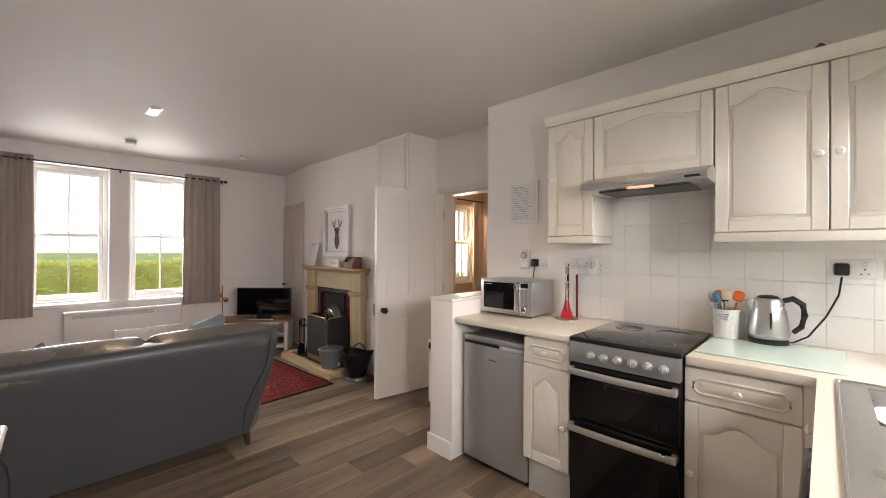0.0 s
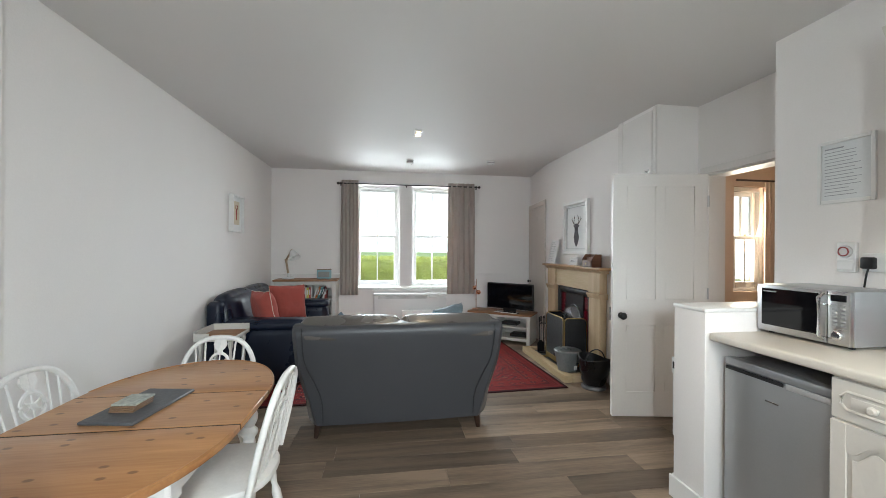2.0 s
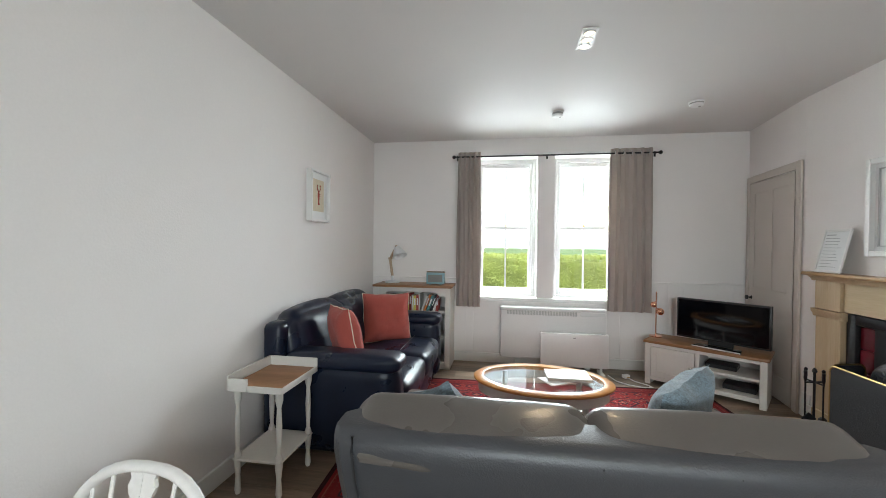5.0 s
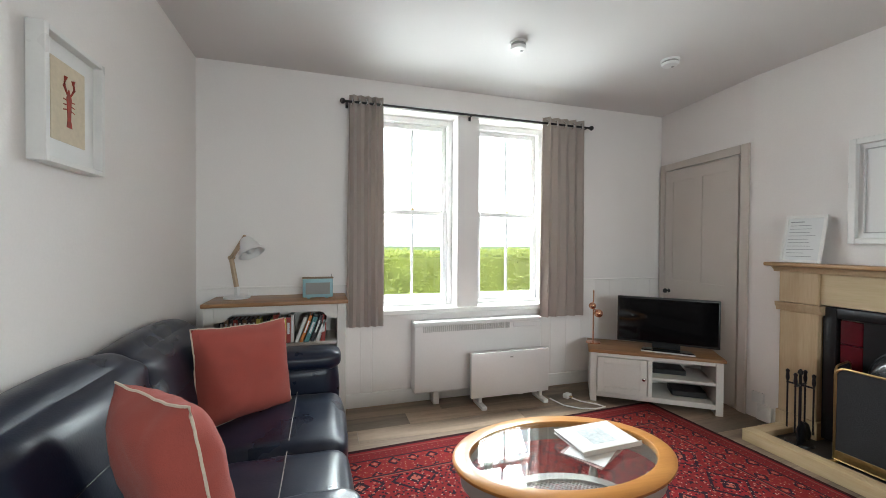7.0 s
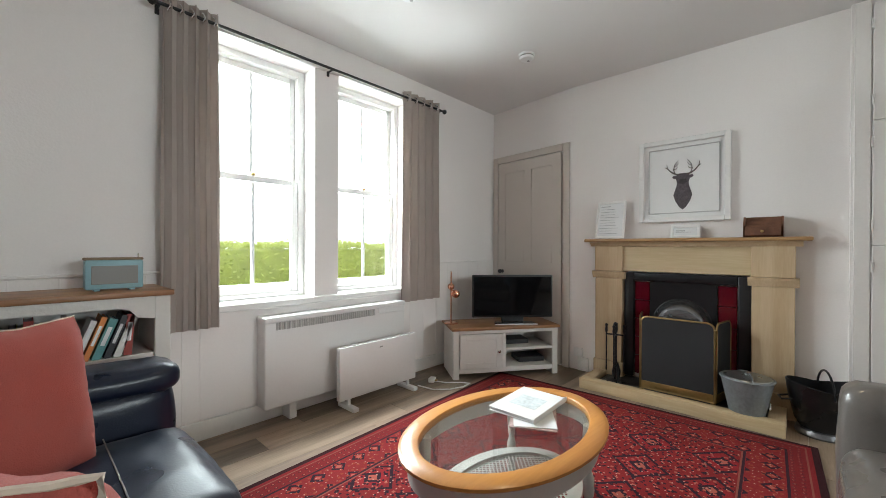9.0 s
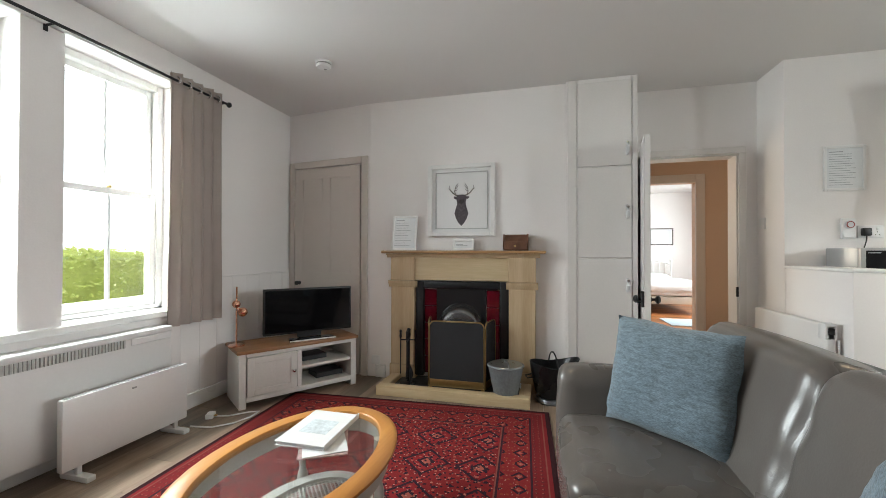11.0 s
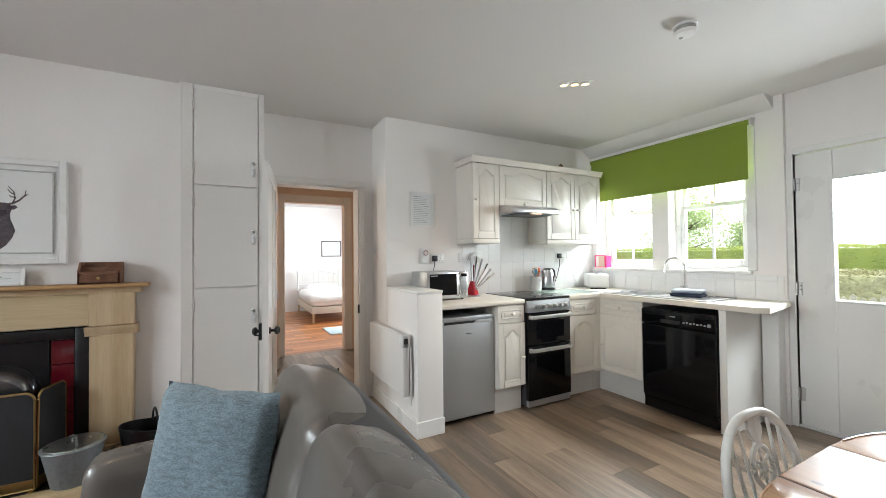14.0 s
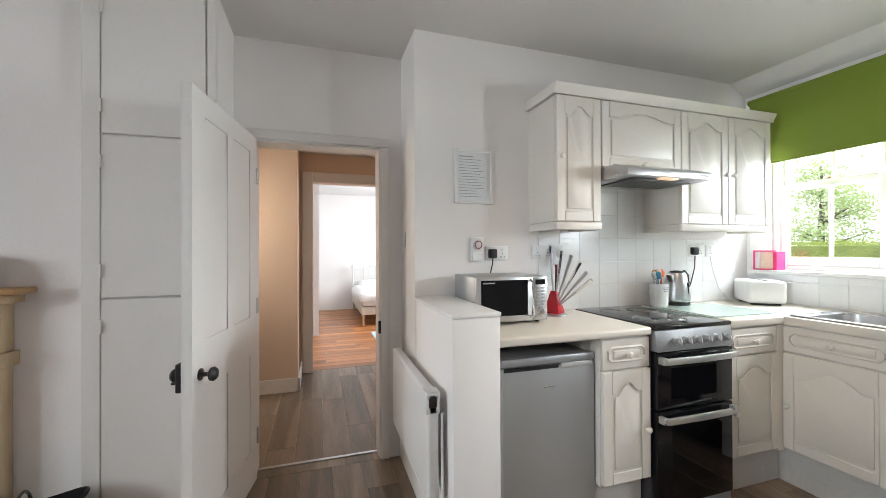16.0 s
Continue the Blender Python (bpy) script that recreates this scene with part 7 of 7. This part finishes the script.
a = 0.385
far, near = half_oval(0.172, 1, a, 0.515), half_oval(-0.172, -1, a, 0.54)
part("top_end", prism(far, "z", TZ - 0.026, TZ, 0.006), PINE, dt, "rounded pine end")
part("top_end", prism(near[::-1], "z", TZ - 0.026, TZ, 0.006), PINE, dt, "rounded pine end")
part("top_leaf", box(-a, a, -0.167, 0.167, TZ - 0.026, TZ, 0.003), PINE, dt, "middle pine leaf")
for rim in (far, near):
    part("edge_bead", tube([(x * 0.985, q - math.copysign(0.006, q), TZ + 0.0005) for x, q in rim[1:-1]], 0.0035, 6), PINE, dt)
# dark brown strips draw the shadow inside the gaps beside the leaf
for y in (-0.17, 0.17):
    part("joint", box(-a + 0.002, a - 0.002, y - 0.0028, y + 0.0028, TZ - 0.02, TZ - 0.0012, 0), surf("table_gap_shade", (0.04, 0.02, 0.01), 0.8), dt)
part("apron", join(join(box(-0.27, -0.25, -0.42, 0.42, TZ - 0.12, TZ - 0.027, 0.003), box(0.25, 0.27, -0.42, 0.42, TZ - 0.12, TZ - 0.027, 0.003)), join(box(-0.25, 0.25, -0.42, -0.40, TZ - 0.12, TZ - 0.027, 0.003), box(-0.25, 0.25, 0.40, 0.42, TZ - 0.12, TZ - 0.027, 0.003))), GLOSS, dt)
for x in (-0.235, 0.235):
    for y in (-0.385, 0.385):
        b = turned([(0.022, 0), (0.03, 0.03), (0.024, 0.07), (0.03, 0.11), (0.042, 0.3), (0.026, 0.42), (0.04, 0.44), (0.04, 0.455), (0.024, 0.475), (0.036, 0.5), (0.04, 0.53), (0.03, 0.56), (0.042, 0.572), (0.042, 0.585)], 20, (x, y, 0))
        box(x - 0.042, x + 0.042, y - 0.042, y + 0.042, 0.585, TZ - 0.027, 0.012, 1, bm=b)
        part("leg", b, GLOSS, dt, "turned white leg")
tr = thing("slate_mat", -0.58, 2.34, TZ, -9, "grey slate table mat in the middle of the table", "table mat")
part("slab", box(-0.10, 0.10, -0.17, 0.17, 0.0, 0.012, 0.003), surf("grey_slate", (0.085, 0.088, 0.095), 0.55, var=0.15, scale=12, bump=0.05), tr)
cs = thing("coasters", -0.60, 2.31, TZ + 0.0125, -4, "stack of square printed coasters on the slate mat", "coasters")
for k in range(4):
    part("coaster", moved(box(-0.045, 0.045, -0.055, 0.055, 0.0, 0.007, 0.001), pose(0.002 * k, 0.001 * k, 0.0078 * k, 0, 0, (k * 7) % 5 - 2)), surf("coaster_print" if k == 3 else "coaster_board", (0.35, 0.37, 0.33) if k == 3 else (0.2, 0.12, 0.07), 0.4, var=0.4 if k == 3 else 0.1, scale=30), cs)

CHAIRW = surf("white_painted_chair", (0.76, 0.745, 0.72), 0.45, var=0.06, scale=12, bump=0.02)


def wheelback(x, y, turn, label):
    """A painted wheel-back Windsor chair facing local -y."""
    t = thing("dining_chair", x, y, 0, turn, label, "chair", "chairs round the table")
    seat = []
    for k in range(28):
        q = 2 * math.pi * k / 28
        e = 0.78
        seat.append((0.215 * math.copysign(abs(math.cos(q)) ** e, math.cos(q)) * (1 - 0.10 * math.sin(q)), 0.195 * math.copysign(abs(math.sin(q)) ** e, math.sin(q))))
    part("seat", prism(seat, "z", 0.405, 0.44, 0.012), CHAIRW, t)

    def back(z):
        return 0.155 + (z - 0.44) * 0.22
    hoop = []
    for k in range(25):
        q = math.pi * k / 24
        z = 0.43 + 0.405 * math.sin(q) ** 0.75
        hoop.append((-0.232 * math.copysign(abs(math.cos(q)) ** 0.8, math.cos(q)) * (0.86 + 0.14 * math.sin(q)), back(z), z))
    part("hoop", tube(hoop, 0.0135, 10), CHAIRW, t, "steam-bent back hoop")

    def top_at(x):
        best = min((p for p in hoop if p[2] > 0.6), key=lambda p: abs(p[0] - x))
        return best[2]
    for s in (-1, 1):
        for f in (0.072, 0.115, 0.158):
            z = top_at(s * f * 1.15)
            part("spindle", rod((s * f * 0.85, back(0.43), 0.43), (s * f * 1.15, back(z), z), 0.006, 0.005, 8), CHAIRW, t)
    b = bmesh.new()
    for s in (-1, 1):
        prof = [(0.012, 0.435), (0.032, 0.47), (0.02, 0.55), (0.013, 0.61), (0.024, 0.637)]
        prism([(s * 0.002, 0.435)] + [(s * p[0], p[1]) for p in prof] + [(s * 0.002, 0.637)], "y", -0.005, 0.005, 0, bm=b)
        prof = [(0.022, 0.743), (0.012, 0.757), (0.03, 0.778), (0.036, 0.795), (0.03, 0.812), (0.036, 0.828)]
        prism([(s * 0.0005, 0.743)] + [(s * p[0], p[1]) for p in prof] + [(s * 0.0005, 0.828)], "y", -0.005, 0.005, 0, bm=b)
    ring = [(0.05 * math.cos(k * math.pi / 12), 0.0, 0.69 + 0.056 * math.sin(k * math.pi / 12)) for k in range(24)]
    tube(ring, 0.008, 6, bm=b, closed=True)
    for k in range(6):
        q = math.pi * k / 3 + 0.5
        rod((0, 0, 0.69), (0.05 * math.cos(q), 0, 0.69 + 0.056 * math.sin(q)), 0.004, n=6, bm=b)
    rod((0, -0.006, 0.69), (0, 0.006, 0.69), 0.014, n=12, bm=b)
    for v in b.verts:
        v.co.y += back(v.co.z)
    part("wheel_splat", b, CHAIRW, t, "pierced wheel splat")
    feet = {}
    for sx in (-1, 1):
        for sy in (-1, 1):
            p, q = Vector((sx * 0.13, sy * 0.12, 0.41)), Vector((sx * 0.195, sy * 0.185, 0.0))
            ln = (q - p).length
            lg = turned([(0.013, 0), (0.016, 0.05), (0.011, 0.1), (0.02, 0.2), (0.02, 0.24), (0.012, 0.28), (0.019, 0.34), (0.012, ln)], 12)
            m = Matrix.Translation(q) @ (p - q).to_track_quat("Z", "Y").to_matrix().to_4x4()
            part("leg", moved(lg, m), CHAIRW, t, "turned leg")
            feet[sx, sy] = q + (p - q) * 0.42
    for sx in (-1, 1):
        part("stretcher", rod(feet[sx, -1], feet[sx, 1], 0.009), CHAIRW, t)
    part("cross_stretcher", rod((feet[-1, -1] + feet[-1, 1]) / 2, (feet[1, -1] + feet[1, 1]) / 2, 0.009), CHAIRW, t)
    return t


ch = wheelback(-0.575, 2.84, 0, "white painted wheel-back chair at the table's far end")
c2 = copy_thing(ch, pose(-0.875, 2.48, 0, 0, 0, 84))
tagged(c2, "white painted wheel-back chair between table and wall")
c3 = copy_thing(ch, pose(-0.275, 2.38, 0, 0, 0, -92))
tagged(c3, "white painted wheel-back chair tucked under the table's open side")
c4 = copy_thing(ch, pose(-0.51, 1.80, 0, 0, 0, 178))
tagged(c4, "white painted wheel-back chair at the table's kitchen end")

# ---- on the ceiling ----
WARMBULB = emit("warm_lamp_glow", (1.0, 0.6, 0.25), 2.2)


def spot_bar(x, y, turn, label, watts):
    t = thing("ceiling_spotlight", x, y, CH, turn, label, "ceiling light", "ceiling spotlights")
    part("plate", box(-0.12, 0.12, -0.045, 0.045, -0.006, 0.0, 0.002), WHITEP, t)
    for k in (-1, 0, 1):
        ring = part("ring", tube([(k * 0.075 + 0.03 * math.cos(a * math.pi / 10), 0.03 * math.sin(a * math.pi / 10), -0.008) for a in range(20)], 0.005, 6, closed=True), STEEL, t)
        part("bulb", turned([(0.026, -0.004), (0.025, 0.0)], 18, (k * 0.075, 0, -0.006)), WARMBULB, ring, "lit warm bulb")
    lamp("spotlight_glow", "SPOT", look((x, y, CH - 0.03), (x, y, 0)), watts, (1.0, 0.74, 0.46), cone=130)
    return t


spot_bar(1.355, 1.59, 55, "recessed bar of three lit warm spotlights over the kitchen", 34)
spot_bar(0.70, 4.70, 90, "recessed bar of three lit warm spotlights over the sofas", 18)


def alarm(x, y, r, h, label, name="smoke_alarm"):
    t = thing(name, x, y, CH, 0, label, "smoke alarm", "ceiling alarms")
    part("base", turned([(r, -0.012), (r, 0.0)], 32), WHITEP, t)
    part("vents", turned([(r * 0.86, -h * 0.62), (r * 0.86, -0.012)], 32), surf("grey_vent", (0.32, 0.32, 0.31)), t, "dark vent gap")
    part("cover", turned([(r * 0.3, -h), (r * 0.8, -h * 0.92), (r * 0.93, -h * 0.6)], 32), WHITEP, t)
    part("button", turned([(0.01, -h - 0.003), (0.01, -h + 0.002)], 14, (r * 0.4, 0, 0)), surf("grey_vent", (0.32, 0.32, 0.31)), t)
    return t


alarm(0.70, 5.97, 0.055, 0.05, "round white smoke alarm near the window")
alarm(0.565, 1.60, 0.06, 0.055, "round white smoke alarm over the kitchen floor")
alarm(1.81, 5.86, 0.06, 0.04, "shallow white heat detector on the ceiling")

# ---- rug ----
RW, RD = 2.92, 2.03
rug = thing("rug", 0.66, 5.19, 0.0, 2.6, "red and navy patterned oriental rug under the coffee table", "rug")
rm = bpy.data.materials.new("oriental_rug_wool")
rm.use_nodes = True
n, l = rm.node_tree.nodes, rm.node_tree.links
bs = n["Principled BSDF"]
bs.inputs["Roughness"].default_value = 0.95
bs.inputs["Specular IOR Level"].default_value = 0.15
tc = n.new("ShaderNodeTexCoord")
sep = n.new("ShaderNodeSeparateXYZ")
l.new(tc.outputs["Object"], sep.inputs[0])


def math_node(op, a, b=None):
    m = n.new("ShaderNodeMath")
    m.operation = op
    for i, v in enumerate((a, b)):
        if v is None:
            continue
        if isinstance(v, (int, float)):
            m.inputs[i].default_value = v
        else:
            l.new(v, m.inputs[i])
    return m.outputs[0]


ex = math_node("SUBTRACT", RW / 2, math_node("ABSOLUTE", sep.outputs[0]))
ey = math_node("SUBTRACT", RD / 2, math_node("ABSOLUTE", sep.outputs[1]))
edge = math_node("MINIMUM", ex, ey)
ramp = n.new("ShaderNodeValToRGB")
ramp.color_ramp.interpolation = "CONSTANT"
BANDS = [(0.0, (0.03, 0.008, 0.01)), (0.03, (0.17, 0.014, 0.016)), (0.05, (0.2, 0.06, 0.045)), (0.057, (0.155, 0.013, 0.015)), (0.13, (0.03, 0.012, 0.018)), (0.142, (0.18, 0.016, 0.017)), (0.30, (0.03, 0.012, 0.018)), (0.312, (0.2, 0.06, 0.045)), (0.319, (0.17, 0.014, 0.015))]
mr = n.new("ShaderNodeMapRange")
mr.inputs[2].default_value = 0.5
l.new(edge, mr.inputs[0]), l.new(mr.outputs[0], ramp.inputs[0])
while len(ramp.color_ramp.elements) < len(BANDS):
    ramp.color_ramp.elements.new(0.5)
for e, (d, c) in zip(ramp.color_ramp.elements, BANDS):
    e.position, e.color = d / 0.5, (*c, 1)


def motif(scale, lo, hi, colour, base, rnd=0.0, metric="EUCLIDEAN", ring=None, band=None):
    vo = n.new("ShaderNodeTexVoronoi")
    vo.voronoi_dimensions, vo.distance = "2D", metric
    vo.inputs["Scale"].default_value, vo.inputs["Randomness"].default_value = scale, rnd
    l.new(tc.outputs["Object"], vo.inputs["Vector"])
    r = n.new("ShaderNodeValToRGB")
    r.color_ramp.interpolation = "CONSTANT"
    r.color_ramp.elements[0].position, r.color_ramp.elements[0].color = 0.0, (1, 1, 1, 1) if not ring else (0, 0, 0, 1)
    r.color_ramp.elements[1].position, r.color_ramp.elements[1].color = hi, (0, 0, 0, 1)
    if ring:
        e = r.color_ramp.elements.new(lo)
        e.color = (1, 1, 1, 1)
    l.new(vo.outputs["Distance"], r.inputs[0])
    mx = n.new("ShaderNodeMixRGB")
    mx.inputs[2].default_value = (*colour, 1)
    shape = r.outputs[0]
    if band:
        shape = math_node("MULTIPLY", shape, math_node("MULTIPLY", math_node("GREATER_THAN", edge, band[0]), math_node("LESS_THAN", edge, band[1])))
    l.new(shape, mx.inputs[0]), l.new(base, mx.inputs[1])
    return mx.outputs[0]


col = ramp.outputs[0]
FIELD, MAIN, OUTER = (0.325, 9.0), (0.145, 0.298), (0.06, 0.128)
NAVYW, SALMON, CREAMW, CRIMSON, RUST = (0.022, 0.010, 0.017), (0.30, 0.085, 0.06), (0.40, 0.25, 0.19), (0.21, 0.015, 0.018), (0.22, 0.04, 0.022)
# field: rows of hooked medallions, dark outlines round bright hearts
col = motif(3.2, 0.36, 0.43, NAVYW, col, 0.05, "MANHATTAN", True, FIELD)
col = motif(3.2, 0.17, 0.30, CRIMSON, col, 0.05, "MANHATTAN", True, FIELD)
col = motif(3.2, 0, 0.17, NAVYW, col, 0.05, "MANHATTAN", None, FIELD)
col = motif(3.2, 0, 0.09, SALMON, col, 0.05, "MANHATTAN", None, FIELD)
col = motif(12, 0, 0.16, NAVYW, col, 0.35, "MANHATTAN", None, FIELD)
col = motif(17, 0, 0.11, SALMON, col, 0.8, "CHEBYCHEV", None, FIELD)
col = motif(27, 0, 0.12, CREAMW, col, 0.9, "MANHATTAN", None, FIELD)
col = motif(31, 0, 0.17, NAVYW, col, 1.0, "CHEBYCHEV", None, FIELD)
# main border: rosettes on crimson; guard stripes: small regular diamonds
col = motif(8.5, 0.2, 0.36, NAVYW, col, 0.1, "MANHATTAN", True, MAIN)
col = motif(8.5, 0, 0.13, SALMON, col, 0.1, "MANHATTAN", None, MAIN)
col = motif(24, 0, 0.16, RUST, col, 0.7, "CHEBYCHEV", None, MAIN)
col = motif(29, 0, 0.10, CREAMW, col, 0.8, "MANHATTAN", None, MAIN)
col = motif(30, 0.16, 0.30, (0.07, 0.012, 0.016), col, 0.1, "MANHATTAN", True, OUTER)
col = motif(30, 0, 0.15, SALMON, col, 0.2, "MANHATTAN", None, OUTER)
fz = n.new("ShaderNodeTexNoise")
fz.inputs["Scale"].default_value = 300
bz = n.new("ShaderNodeTexNoise")
bz.inputs["Scale"].default_value = 3
mm = n.new("ShaderNodeMixRGB")
mm.blend_type = "MULTIPLY"
mm.inputs[0].default_value = 0.5
l.new(col, mm.inputs[1])
gm = math_node("ADD", fz.outputs[0], bz.outputs[0])
l.new(gm, mm.inputs[2]), l.new(mm.outputs[0], bs.inputs["Base Color"])
l.new(tc.outputs["Object"], fz.inputs[0]), l.new(tc.outputs["Object"], bz.inputs[0])
bp = n.new("ShaderNodeBump")
bp.inputs["Strength"].default_value, bp.inputs["Distance"].default_value = 0.6, 0.004
l.new(fz.outputs[0], bp.inputs["Height"]), l.new(bp.outputs[0], bs.inputs["Normal"])
part("carpet", box(-RW / 2, RW / 2, -RD / 2, RD / 2, 0.0, 0.009, 0.003), rm, rug)

# ---- tiles ----
ts = thing("wall_tiles", 0, 0, 0, 0, "white glazed square tiles above the worktop", "tiling", "", "structure")
part("grout", join(join(box(RX - 0.004, RX, 0.0, 1.80, WT, 1.485, 0), box(RX - 0.004, RX, 0.985, 1.57, 1.485, 1.79, 0)), box(0.755, RX - 0.004, 0.0, 0.004, WT, 1.148, 0)), GROUT, ts)
P = 0.15
side = mesh_of("tile", box(-0.005, 0, -P + 0.0006, -0.0006, 0.0012, P - 0.0012, 0.0012), TILE)
backt = mesh_of("tile", box(-P + 0.0012, -0.0012, 0, 0.006, 0.0012, P - 0.0012, 0.0016), TILE)
cut = mesh_of("tile", box(-P + 0.0012, -0.0012, 0, 0.006, 0.0012, 0.044, 0.0016), TILE)


def tile(me, x, y, z):
    ob = new("tile", me)
    ob.parent = ts
    ob.location = (x, y, z)


for r in range(4):
    top = WT + (r + 1) * P
    for k in range(12):
        if top <= 1.486 or 0.98 < 1.8 - k * P and 1.8 - (k + 1) * P < 1.575 and 1.8 - k * P <= 1.66 and top < 1.8:
            if r < 3 or 0.9 < 1.8 - (k + 1) * P:
                tile(side, RX - 0.002, 1.8 - k * P, WT + r * P)
for r in (4, 5):
    if WT + (r + 1) * P < 1.86:
        for k in range(2, 6):
            tile(side, RX - 0.002, 1.8 - k * P, WT + r * P - (0.0))
for k in range(12):
    tile(backt, RX - 0.006 - k * P, 0.002, WT)
    tile(cut, RX - 0.006 - k * P, 0.002, WT + P)

# ---- floors ----
fl = structure("floor", prism([(LX, -0.3), (3.10, -0.3), (3.10, WY), (LX, WY)], "z", -0.12, -0.006), PLINTH, "grey-brown oak-effect plank floor", "floor")
PW, PL = 0.18, 1.22
plank = mesh_of("plank", box(0, PL - 0.0012, 0, PW - 0.0012, -0.006, 0.0, 0.0008), PLANK, False)


def cut_plank(w, d, mat):
    return mesh_of("plank", box(0, w - 0.0012, 0, d - 0.0012, -0.006, 0.0, 0.0008), mat, False)


def lay(parent, x0, x1, y0, y1, pw, pl, full, mat, seed):
    rng = random.Random(seed)
    y = y0
    while y < y1 - 0.01:
        d = min(pw, y1 - y)
        x = x0 - rng.uniform(0.1, 0.95) * pl
        while x < x1 - 0.01:
            a, c = max(x, x0), min(x + pl, x1)
            if c - a > 0.02:
                whole = abs(c - a - pl) < 1e-4 and abs(d - pw) < 1e-4
                ob = new("plank", full if whole else cut_plank(c - a, d, mat))
                ob.location = (a, y, 0)
                ob.parent = parent
            x += pl
        y += pw


lay(fl, LX, 2.97, -0.04, WY, PW, PL, plank, PLANK, 1)
fh = structure("floor_hall", box(3.10, 5.04, 1.99, 4.1, -0.12, -0.006, 0), PLINTH, "grey-brown oak-effect plank hall floor", "floor")
lay(fl, 2.97, 3.07, 2.583, 3.56, PW, PL, plank, PLANK, 2)
lay(fh, 3.07, 5.04, 1.99, 4.1, PW, PL, plank, PLANK, 3)
fb = bpy.data.objects["floor_bedroom"]
board = mesh_of("plank", box(0, 1.6 - 0.003, 0, 0.13 - 0.003, -0.006, 0.0, 0.001), BEDPLANK, False)
rng = random.Random(4)
k = 0
while 5.04 + k * 0.13 < 9.55:
    y = 0.45 - rng.uniform(0.2, 1.3)
    while y < 4.05:
        a, c = max(y, 0.45), min(y + 1.6, 4.05)
        if c - a > 0.03:
            ob = new("plank", board if c - a > 1.59 else mesh_of("plank", box(0, c - a - 0.003, 0, 0.127, -0.006, 0.0, 0.001), BEDPLANK, False))
            ob.matrix_basis = pose(5.17 + k * 0.13, a, 0, 0, 0, 90)
            ob.parent = fb
        y += 1.6
    k += 1
